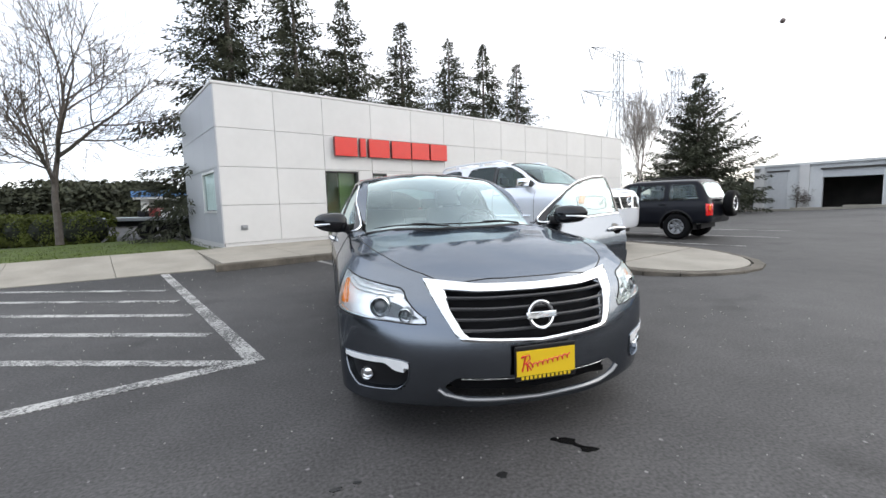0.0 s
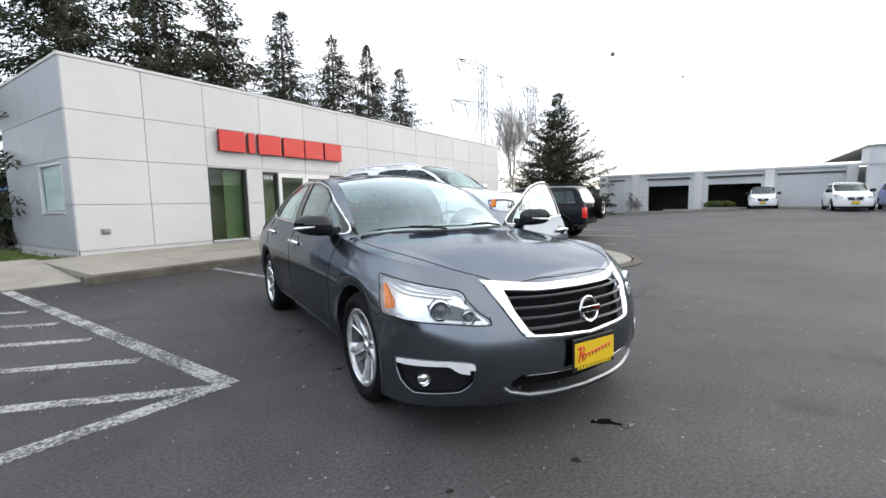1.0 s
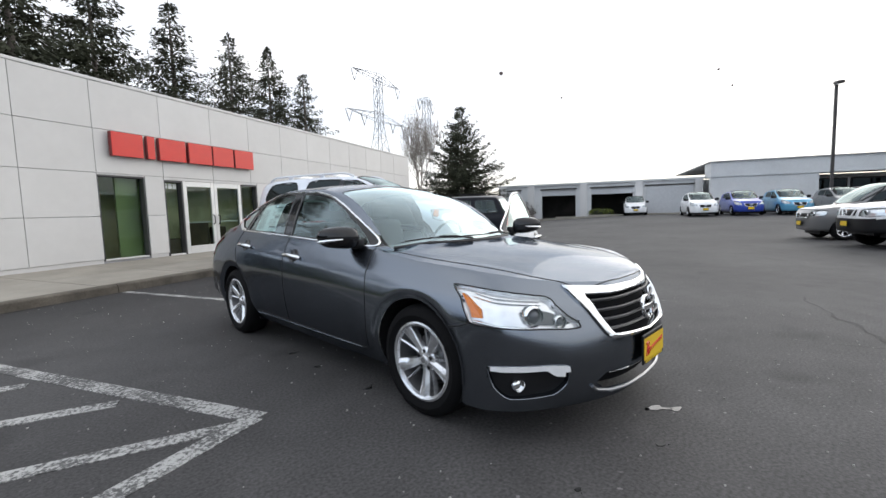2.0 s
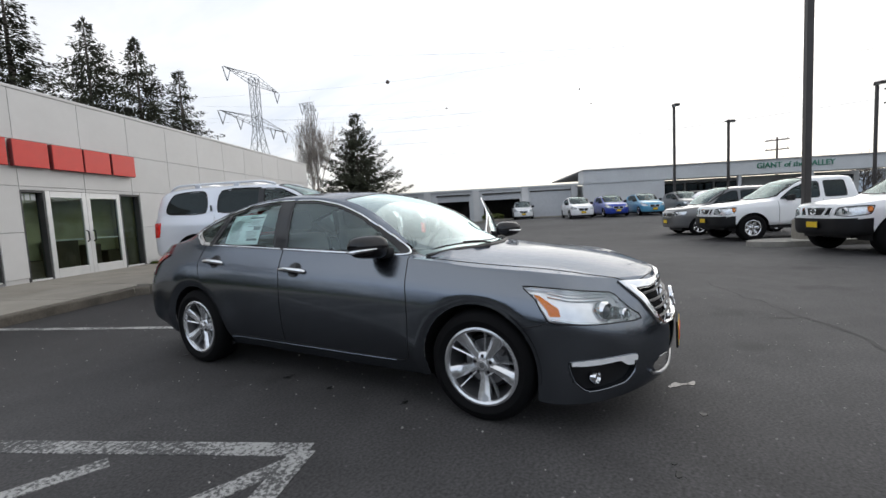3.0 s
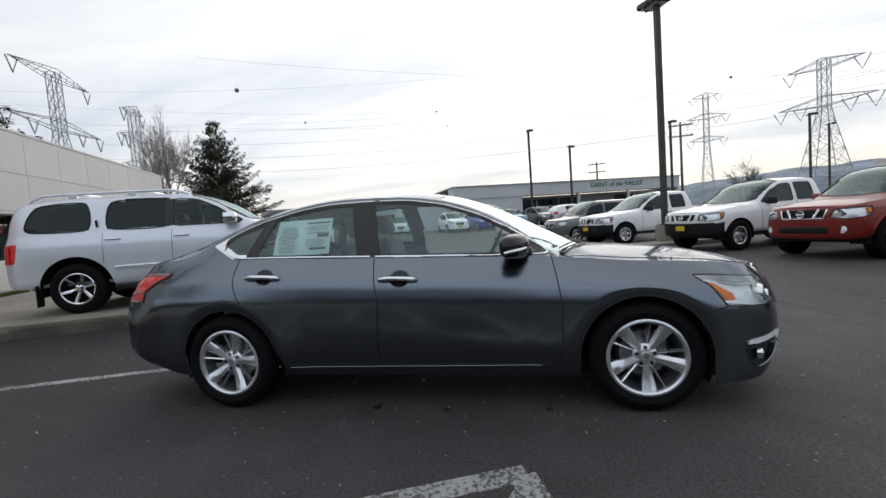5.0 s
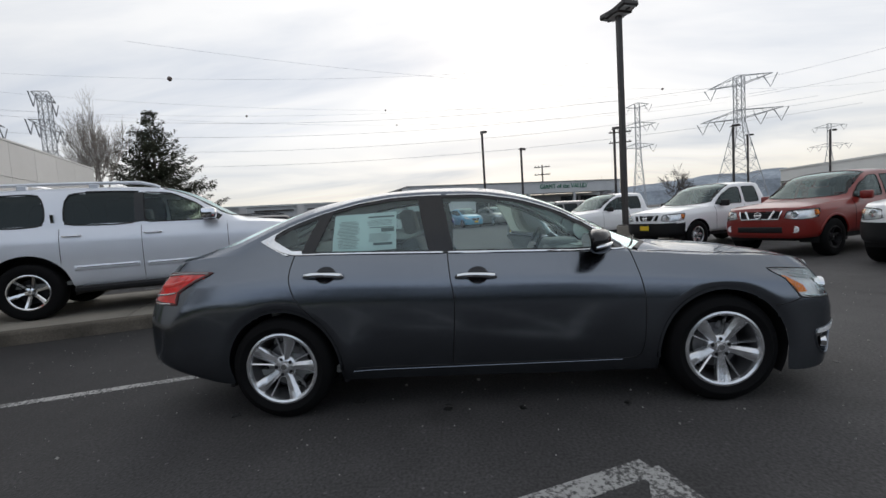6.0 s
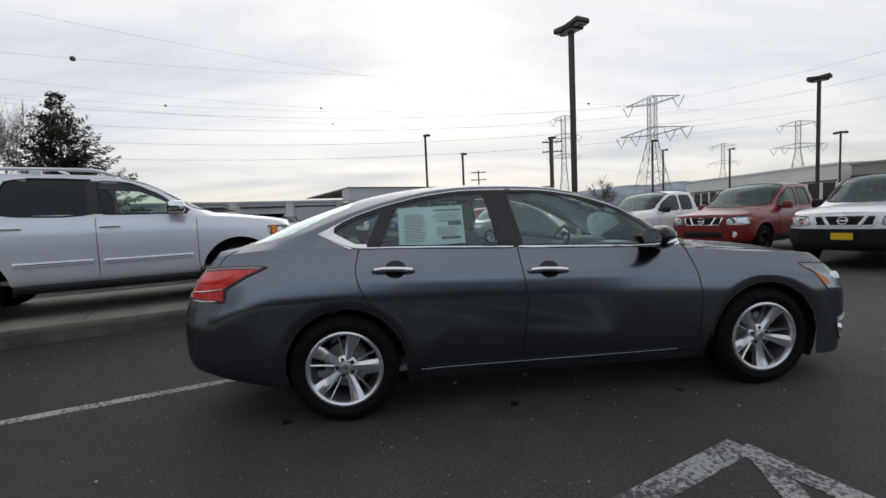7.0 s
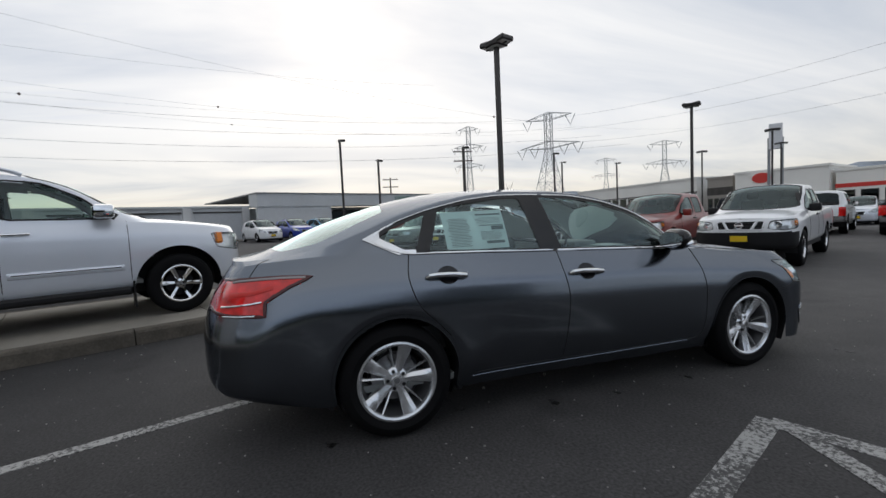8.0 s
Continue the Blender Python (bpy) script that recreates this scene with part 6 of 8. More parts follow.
    bench = part("rear_bench", box(-.66, .80, .42, .66, 1.28, .60, .05, seg=2), M_SEAT, root, smooth=True)
    rbk = part("bench_back", box(-.66, -.06, 0, .66, .08, .56, .05, seg=2), M_SEAT, bench, smooth=True)
    rbk.matrix_local = pose(0, 1.30, .56, -18)
    for x in (.40, -.40):
        q = part("headrest", box(x - .13, -.05, .56, x + .13, .05, .70, .04, seg=2), M_SEAT, bench, smooth=True)
        q.matrix_local = pose(0, 1.30, .56, -16)
    # white leaflet on the dashboard
    lf = bmesh.new()
    box(-.05, -.92, .957, .22, -.72, .960, bm=lf)
    part("leaflet", lf, M_PAPER, dash, "white leaflet behind the windscreen")
    # price sheet inside the rear window
    def sheet_pt(y, z):
        return sh.on_side(y, z, -0.010)[0]
    b = bmesh.new()
    g = {}
    for i in range(9):
        for j in range(7):
            p = sheet_pt(.60 + .42 * i / 8, 1.065 + .245 * j / 6 - .004 * (i / 8))
            g[i, j] = b.verts.new((-p.x, p.y, p.z))
    for i in range(8):
        for j in range(6):
            b.faces.new((g[i, j], g[i + 1, j], g[i + 1, j + 1], g[i, j + 1]))
    ps = part("price_sheet", b, M_PAPER, root, "white printed price sheet inside the rear window")
    b = bmesh.new()
    random.seed(11)

    def bar(y0, y1, z0, z1):
        q = []
        for y, z in ((y0, z0), (y1, z0), (y1, z1), (y0, z1)):
            p = sh.on_side(y, z, -0.008)[0]
            q.append(b.verts.new((-p.x, p.y, p.z)))
        b.faces.new(q)
    bar(.615, .79, 1.275, 1.285)
    bar(.615, .70, 1.180, 1.205)
    bar(.615, .78, 1.208, 1.213)
    bar(.625, .75, 1.095, 1.112)
    for k in range(22):
        z = 1.085 + .0095 * k
        if abs(z - 1.28) > .02:
            bar(.84 + random.random() * .03, .995 - random.random() * .02, z, z + .0028)
    for k in range(8):
        z = 1.12 + .007 * k
        bar(.63 + random.random() * .03, .78, z, z + .002)
    for k in range(5):
        z = 1.225 + .008 * k
        bar(.63, .77 + random.random() * .03, z, z + .002)
    tagged(part("print", b, M_INK, ps, "plain grey printed bars"), kind="stuff")
    # wheels
    holder = wheel_parts(.333, .225, .226, "swirl", root, n=48)
    fit_wheels(root, holder, .757, (-1.388, 1.388), .333, (0.4, radians(56), 1.3, radians(73)))
    return root


sedan()


# ---- the other vehicles ----
def vehicle(name, m, label, sp, paint, category="car", group=""):
    """A parked car from its ring, its roof table and the outlines of its windows and lamps."""
    root = thing(name, m, label, category, group)
    sh = Shell(sp["ring"], sp["cap"], step=sp.get("step", 0.045), M=sp.get("M", 20), KA=14, KB=12, crease=sp.get("crease", (0.8, 0.07, 0.006)), mid=0.5, power=2.6,
               bulge=sp.get("bulge", 0.02), pw=3.0)
    R, AR, axles = sp["R"], sp["AR"], sp["axles"]
    both = (1, -1)
    arches = []
    for yc in axles:
        a = [(yc + AR, 0.0)] + [(yc + AR * math.cos(t), R + AR * math.sin(t)) for t in np.linspace(0, math.pi, 26)] + [(yc - AR, 0.0)]
        arches.append([(sh.S(y=y), z) for y, z in a])
    sr = lambda x: float(np.interp(-x, -sh.R[-len(sh.R) // 3:, 0], sh.s[-len(sh.R) // 3:]))

    def belt_poly(pts):
        return [(sr(v) if k == "r" else (sh.S(x=v) if k == "x" else sh.S(y=v)), z) for k, v, z in pts]
    lamp, tail = belt_poly(sp["lamp"]), belt_poly(sp["tail"])
    grille = belt_poly(sp["grille"])
    grille = [(-.05, grille[0][1])] + grille + [(-.05, grille[-1][1])]
    for a in arches + [lamp, tail, grille]:
        sh.fit(0, a)
    for q in sp["windows"]:
        sh.fit(1, q[0])
    sh.fit(2, sp["screen"])
    if "back" in sp:
        sh.fit(2, sp["back"])
    sh.finish()
    for a in arches:
        sh.mark(0, a, "none")
    K, c = sh.kind, sh.cen
    belt = sh.sheet == 0
    K[(~belt) & (c[:, 1] < sp["cowl"])] = "hood"
    if "bed" in sp:
        K[(sh.sheet == 2) & (c[:, 1] > sp["bed"])] = "bed"
    bz = sp["bumper"]
    K[belt & (c[:, 1] < axles[0] - AR) & (c[:, 2] < bz) & (K == "body")] = "bumper_f"
    K[belt & (c[:, 1] > axles[1] + AR) & (c[:, 2] < sp.get("bumper_r", bz)) & (K == "body")] = "bumper_r"
    d0, d1, d2 = sp["doors"]
    K[belt & (c[:, 1] > d0) & (c[:, 1] < d1) & (K == "body")] = "door_f"
    if d2 > d1:
        K[belt & (c[:, 1] > d1) & (c[:, 1] < d2) & (K == "body")] = "door_r"
    for k, q in enumerate(sp["windows"]):
        sh.mark(1, q[0], "w%d" % k)
    sh.mark(2, sp["screen"], "screen")
    if "back" in sp:
        sh.mark(2, sp["back"], "back")
    sh.mark(0, lamp, "lamp")
    sh.mark(0, tail, "tail")
    sh.mark(0, grille, "grille")
    sh.emit("body", sh.of("body"), both, paint, root)
    sh.emit("hood", sh.of("hood"), both, paint, root)
    sh.emit("front_bumper", sh.of("bumper_f"), both, sp.get("bumper_mat", paint), root, off=0.012 if sp.get("bumper_mat") else 0.0)
    sh.emit("rear_bumper", sh.of("bumper_r"), both, sp.get("bumper_rear_mat", paint), root)
    if "bed" in sp:
        sh.emit("load_bed", sh.of("bed"), both, M_BLACK, root, "dark lined load bed")
    g = sh.emit("windscreen", sh.of("screen"), both, G_TRUCK, root, off=-0.004)
    g.visible_shadow = False
    if "back" in sp:
        sh.emit("rear_window", sh.of("back"), both, sp.get("back_glass", G_DARK), root, off=-0.004)
    for sg in both:
        dr = {}
        dr["f"] = sh.emit("front_door", sh.of("door_f"), (sg,), paint, root)
        if d2 > d1:
            dr["r"] = sh.emit("rear_door", sh.of("door_r"), (sg,), paint, root)
        for k, (poly, gm) in enumerate(sp["windows"]):
            w = sh.emit("side_glass", sh.of("w%d" % k), (sg,), gm, root, off=-0.004)
            if w:
                w.visible_shadow = False
            path = even([sh.on_side(y, z, 0.001) for y, z in dense(poly + [poly[0]], 0.06)[:-1]], 1)
            ribbon(mirror_path(path, sg), 0.022, 0.006, M_BLACK, "window_seal", root, closed=True)
        for y, top in ((d0, sp["belt"]), (d1, sp["belt"]), (d2, sp["belt"])):
            if y is None:
                continue
            pts = [sh.on_side(y, z, -0.001)[0] for z in np.linspace(sp["sill"] + 0.02, top, 12) if all((y - q) ** 2 + (z - R) ** 2 > AR ** 2 for q in axles)]
            if len(pts) > 1:
                part("shut_line", tube(mir(pts, sg), 0.005, 5), M_BLACK, root)
        for y, z, k in sp["handles"]:
            p, n = sh.on_side(y, z, 0.02)
            b = tube(mir([p + Vector((-0.012, -.11, 0)), p + Vector((0.008, -.08, 0)), p + Vector((0.012, 0, 0)), p + Vector((0.008, .08, 0)), p + Vector((-0.012, .11, 0))], sg), .015, 8)
            part("door_handle", b, sp.get("handle_mat", paint), dr.get(k, root), smooth=True)
        x, y, z = sp["mirror"]
        b = bmesh.new()
        dm = sp.get("mirror_d", .05)
        box(min(sg * x, sg * (x + .21)), y - dm, z - .085, max(sg * x, sg * (x + .21)), y + .06, z + .085, .035, b, 2)
        mo = part("door_mirror", b, sp.get("mirror_mat", M_BLACK), root, smooth=True)
        part("mirror_stalk", tube([(sg * (x - .12), y - .05, z - .06), (sg * (x + .03), y, z - .03)], .03, 8), M_BLACK, mo)
        part("mirror_glass", box(min(sg * (x + .02), sg * (x + .19)), y + .061, z - .065, max(sg * (x + .02), sg * (x + .19)), y + .063, z + .065), M_CHROME, mo)
        for yc in axles:
            al = bmesh.new()
            rows = []
            for t in np.linspace(-0.2, math.pi + 0.2, 20):
                yy, zz = yc + AR * math.cos(t), R + AR * math.sin(t)
                o = sh.on_side(yy, max(zz, sp["sill"] + .03))[0].x
                rows.append([al.verts.new((sg * q, yy, zz)) for q in (o - .003, .52)])
            for a, b in zip(rows, rows[1:]):
                al.faces.new((a[0], a[1], b[1], b[0]))
            part("arch_liner", al, M_BLACK, root)
            lipb = bmesh.new()
            rows = []
            for t in np.linspace(0.0, math.pi, 40):
                rows.append([lipb.verts.new((sg * q.x, q.y, q.z)) for q in [sh.on_side(yc + rr * math.cos(t), max(R + rr * math.sin(t), sp["sill"] + .02), 0.003)[0] for rr in (AR - .012, AR + .012, AR + .035)]])
            for a, b in zip(rows, rows[1:]):
                for k in range(2):
                    q = (a[k], a[k + 1], b[k + 1], b[k])
                    lipb.faces.new(q if sg < 0 else q[::-1])
            part("arch_lip", lipb, paint, root, smooth=True)
            part("arch_back", box(min(sg * .52, sg * .46), yc - AR - .04, sp["sill"], max(sg * .52, sg * .46), yc + AR + .04, R + AR), M_BLACK, root)
            if sp.get("flare"):
                fl = [sh.on_side(yc + (AR + .012) * math.cos(t), max(R + (AR + .012) * math.sin(t), sp["sill"] + .02), 0.004) for t in np.linspace(0.05, math.pi - 0.05, 24)]
                ribbon(mirror_path(fl, sg), 0.05, 0.016, sp["flare"], "wheel_flare", root)
        hl = sh.emit("headlight", sh.of("lamp"), (sg,), M_LAMPIN, root, "clear headlight", off=-0.03)
        sh.emit("headlight_lens", sh.of("lamp"), (sg,), G_LENS, hl, off=0.002)
        lp = even([sh.on_belt(s, z, 0.0) for s, z in dense(lamp + [lamp[0]], 0.05)[:-1]], 1)
        ribbon(mirror_path(lp, sg), 0.012, 0.004, M_BLACK, "lamp_gasket", hl, closed=True)
        if "amber" in sp:
            y, z = sp["amber"]
            p, n = sh.on_belt(sh.S(y=y), z, -0.01)
            q = part("amber_lamp", box(-.05, -.07 * sp.get("amber_s", 1.2), -.055, .012, .07 * sp.get("amber_s", 1.2), .055, .02), M_AMBER, hl)
            q.matrix_local = Matrix.Translation((p.x * sg, p.y, p.z)) @ Vector((1, 0, 0)).rotation_difference(Vector((n.x * sg, n.y, n.z))).to_matrix().to_4x4()
        cx, cz = sp["bulb"]
        p, n = sh.on_front(cx, cz, -0.02)
        e = part("lamp_bulb", lathe([(0.001, -.004), (.05, -.008), (.065, 0), (.07, .012)], 16, "y"), M_CHROME, hl)
        e.matrix_local = Matrix.Translation((p.x * sg, p.y, p.z))
        sh.emit("tail_light", sh.of("tail"), (sg,), M_TAIL, root, "red tail light", off=0.006, thick=0.02)
    gr = sh.emit("grille", sh.of("grille"), both, M_BLACK, root, "dark grille", off=-0.03)
    gp = [sh.on_belt(max(s, .002), z, 0.004) for s, z in dense(grille[1:-1], 0.05)]
    ribbon(gp + mirror_path(gp[::-1], -1), 0.03, 0.012, sp.get("grille_mat", M_CHROME), "grille_surround", gr)
    for x0, x1 in sp.get("struts", ()):
        for sg in both:
            a, na = sh.on_front(x0, grille[1][1], 0.008)
            b_, nb = sh.on_front(x1, grille[-2][1], 0.008)
            ribbon(mirror_path([(a, na), ((a + b_) / 2, na), (b_, nb)], sg), 0.05, 0.016, sp.get("strut_mat", M_CHROME), "grille_strut", gr)
    for k in range(sp.get("slats", 3)):
        t = (k + 0.5) / sp.get("slats", 3)
        z = grille[1][1] + (grille[-2][1] - grille[1][1]) * t
        hw = sp["slat_w"]
        row = []
        for i in range(13):
            x = -hw + 2 * hw * i / 12
            p, n = sh.on_front(max(abs(x), .004), z, -0.012)
            row.append((Vector((x, p.y, z)), n))
        ribbon(row, 0.02, 0.008, M_GLOSSBLACK, "grille_slat", gr)
    p, n = sh.on_front(.004, sp["badge"], 0.02)
    badge(gr, Vector((0, p.y, p.z)), Vector((0, -1, 0.1)).normalized(), sp.get("badge_r", .075))
    if sp.get("valance"):
        z = sp["valance"]
        row = []
        for i in range(13):
            x = -.44 + .88 * i / 12
            p, n = sh.on_front(max(abs(x), .004), z, 0.012)
            row.append((Vector((x, p.y, z)), n))
        ribbon(row, 0.13, 0.010, M_BLACK, "lower_grille", root, label="black lower grille opening")
        for x in (-.64, .64):
            p, n = sh.on_front(abs(x), z + .01, 0.012)
            fl = part("fog_lamp", lathe([(.001, -.006), (.035, -.008), (.048, .0), (.06, -.012), (.07, .012)], 16, "y"), M_BROW, root, smooth=True)
            fl.location = (x, p.y, p.z)
    if sp.get("plate_z"):
        p, n = sh.on_front(.004, sp["plate_z"], 0.045)
        plate(root, Vector((0, p.y, p.z)), Vector((0, -1, 0)), label="yellow dealer plate in a dark frame")
    # cabin seen through the glass
    y0, y1, zf = sp["cabin"]
    hw = sp["ring"][len(sp["ring"]) // 2][0] - .14
    part("cabin_floor", box(-hw, y0, sp["sill"] + .03, hw, y1, sp["sill"] + .08), M_CABIN, root)
    part("dashboard", box(-hw + .05, y0 - .05, zf - .32, hw - .05, y0 + .35, zf - .02, .05), M_CABIN, root)
    sy = y0 + 1.05
    for x in (.38, -.38):
        seat(root, x, sy, sp["sill"] + .25)
    if y1 - sy > 1.0:
        b = part("rear_bench", box(-hw + .08, sy + .75, sp["sill"] + .22, hw - .08, sy + 1.2, sp["sill"] + .42, .05), M_SEAT, root)
        part("bench_back", box(-hw + .08, sy + 1.18, sp["sill"] + .38, hw - .08, sy + 1.32, zf + .12, .05), M_SEAT, b)
    part("bulkhead", box(-hw, y1, sp["sill"], hw, y1 + .04, zf - .03), M_CABIN, root)
    part("underbody", box(-.5, axles[0] - AR - .1, sp["sill"] - .12, .5, axles[1] + AR + .1, sp["sill"] + .03), M_BLACK, root)
    # an unseen tray added between the axles to darken the ground below
    tw = max(q[0] for q in sp["ring"]) - .07
    part("undertray", box(-tw, axles[0] + AR + .03, sp["sill"] - .10, tw, axles[1] - AR - .03, sp["sill"] + .01), M_BLACK, root)
    edge = [q for q in dense(sp["screen"] + [sp["screen"][0]], 0.05)[:-1] if q[0] > 0.0]
    side = [sh.on_top(x, y, 0.003) for x, y in edge]
    ribbon(side + mirror_path(side[::-1], -1), 0.045, 0.005, M_BLACK, "screen_seal", root, closed=True)
    w = wheel_parts(R, sp.get("tyre_w", .25), sp["rim"], sp["style"], root, sp.get("rim_mat", M_ALLOY), n=30)
    fit_wheels(root, w, sp["track"], axles, R)
    return root, sh


SUV = dict(
    ring=[(0, -2.50, .42, 1.08, .04, .05), (.5, -2.46, .42, 1.09, .04, .06), (.8, -2.34, .42, 1.11, .05, .08), (.93, -2.14, .42, 1.145, .05, .09), (.985, -1.8, .42, 1.19, .05, .09),
          (.99, -1.2, .42, 1.24, .05, .08), (.99, 0, .42, 1.265, .05, .07), (.99, 1.2, .42, 1.275, .05, .07), (.985, 2.12, .45, 1.28, .05, .07), (.95, 2.42, .47, 1.28, .05, .07),
          (.80, 2.55, .47, 1.28, .05, .06), (.4, 2.59, .47, 1.28, .05, .05), (0, 2.60, .47, 1.28, .05, .05)],
    cap=[(-2.55, .6, 1.09, 1.09), (-2.3, .75, 1.155, 1.175), (-1.9, .8, 1.205, 1.24), (-1.45, .82, 1.255, 1.295), (-1.25, .83, 1.275, 1.325), (-.95, .84, 1.40, 1.48), (-.55, .80, 1.65, 1.73),
         (-.2, .75, 1.785, 1.85), (.1, .73, 1.83, 1.885), (.8, .72, 1.85, 1.905), (1.8, .72, 1.84, 1.895), (2.17, .72, 1.80, 1.86), (2.37, .73, 1.71, 1.78), (2.49, .77, 1.47, 1.52), (2.58, .8, 1.29, 1.30),
         (2.7, .5, 1.28, 1.28)],
    step=0.035, M=26, R=.40, AR=.525, axles=(-1.565, 1.555), track=.86, tyre_w=.27, rim=.245, style="six", rim_mat=M_CHROME, sill=.42, belt=1.26, cowl=-1.2, bumper=.72,
    windows=[([(-.90, 1.30), (.10, 1.31), (.12, 1.77), (-.25, 1.74), (-.60, 1.565)], glass("front_side_glass", (.74, .84, .78), amount=.6)), (smooth_poly([(.20, 1.31), (1.04, 1.315), (1.10, 1.45), (1.05, 1.77), (.20, 1.775)], 3), G_DARK),
             (smooth_poly([(1.34, 1.32), (2.16, 1.325), (2.22, 1.45), (2.10, 1.735), (1.40, 1.77)], 3), G_DARK)],
    screen=smooth_poly([(-.05, -1.22), (.5, -1.16), (.78, -1.0), (.70, -.3), (.66, -.16), (-.05, -.12)], 3), back=smooth_poly([(-.05, 2.35), (.6, 2.33), (.68, 2.51), (-.05, 2.55)], 3),
    lamp=[("y", -1.98, 1.06), ("x", .80, 1.06), ("x", .62, 1.03), ("x", .62, .84), ("x", .80, .80), ("y", -2.05, .86)], tail=[("y", 2.30, 1.16), ("r", .70, 1.16), ("r", .70, .86), ("y", 2.35, .86)],
    grille=[("x", .52, 1.03), ("x", .50, .80)], struts=[(.26, .20)], strut_mat=M_CHROME, slats=3, slat_w=.45, badge=.93, bulb=(.70, .94), amber=(-2.10, 1.0), doors=(-1.02, .15, 1.15),
    handles=[(-.0, 1.14, "f"), (1.0, 1.15, "r")], handle_mat=M_CHROME, mirror=(.92, -.74, 1.385), mirror_d=.15, mirror_mat=M_CHROME, cabin=(-1.15, 2.2, 1.2), flare=None)


def silver_suv():
    # stands on the pad with its nose towards the lot
    p = lot(5.52, 3.31, PH)
    root, sh = vehicle("suv", Matrix.Translation(p) @ pose(0, 0, 0, 0, 0, 24.3), "large silver SUV with roof rack parked on a concrete pad", SUV, M_SILVER)
    for sg in (1, -1):
        pts = [(sg * .70, -.10, 1.84), (sg * .70, .06, 1.895), (sg * .69, .35, 1.925), (sg * .69, 1.8, 1.92), (sg * .70, 2.08, 1.885), (sg * .70, 2.2, 1.80)]
        rr = part("roof_rail", tube(spline(pts, 5), .024, 8), M_SILVER, root, "silver roof rail", smooth=True)
        for y in (.75, 1.6):
            part("rail_foot", box(sg * .69 - .03, y - .06, 1.84, sg * .69 + .03, y + .06, 1.915, .01), M_SILVER, rr)
        for y0, y1, z in ((-.95, .10, .68), (.20, 1.00, .69)):
            row = [sh.on_side(y, z, 0.004) for y in np.linspace(y0, y1, 12)]
            mo = ribbon(mirror_path(row, sg), 0.075, 0.016, M_SILVER, "side_moulding", root)
            row = [sh.on_side(y, z + .012, 0.019) for y in np.linspace(y0 + .03, y1 - .03, 12)]
            ribbon(mirror_path(row, sg), 0.022, 0.005, M_CHROME, "moulding_strip", mo, label="bright strip")
        part("running_board", box(min(sg * .88, sg * 1.03), -1.02, .33, max(sg * .88, sg * 1.03), 1.03, .43, .03), M_BLACK, root)
        for yc in (-1.565 + .53, 1.555 + .53):
            part("mud_flap", box(sg * .93 - .10, yc - .01, .16, sg * .93 + .06, yc + .01, .50, .004), M_BLACK, root)
        ribbon(mirror_path([sh.on_side(.165 + .01 * k / 8, 1.315 + .45 * k / 8, 0.003) for k in range(9)], sg), 0.13, 0.004, M_GLOSSBLACK, "pillar_trim", root)
        ribbon(mirror_path([sh.on_side(-.925 + .03 * k, 1.315 + .020 * k, 0.003) for k in range(6)], sg), 0.11, 0.004, M_GLOSSBLACK, "mirror_corner", root)
        p_, n_ = sh.on_side(1.225, 1.40, 0.02)
        part("rear_latch", box(sg * p_.x - .012, 1.195, 1.35, sg * p_.x + .012, 1.245, 1.48, .008), M_CHROME, root)
    for y in (.55, 1.55):
        part("cross_bar", tube([(-.69, y, 1.93), (.69, y, 1.93)], .018, 8), M_CHROME, root)


silver_suv()

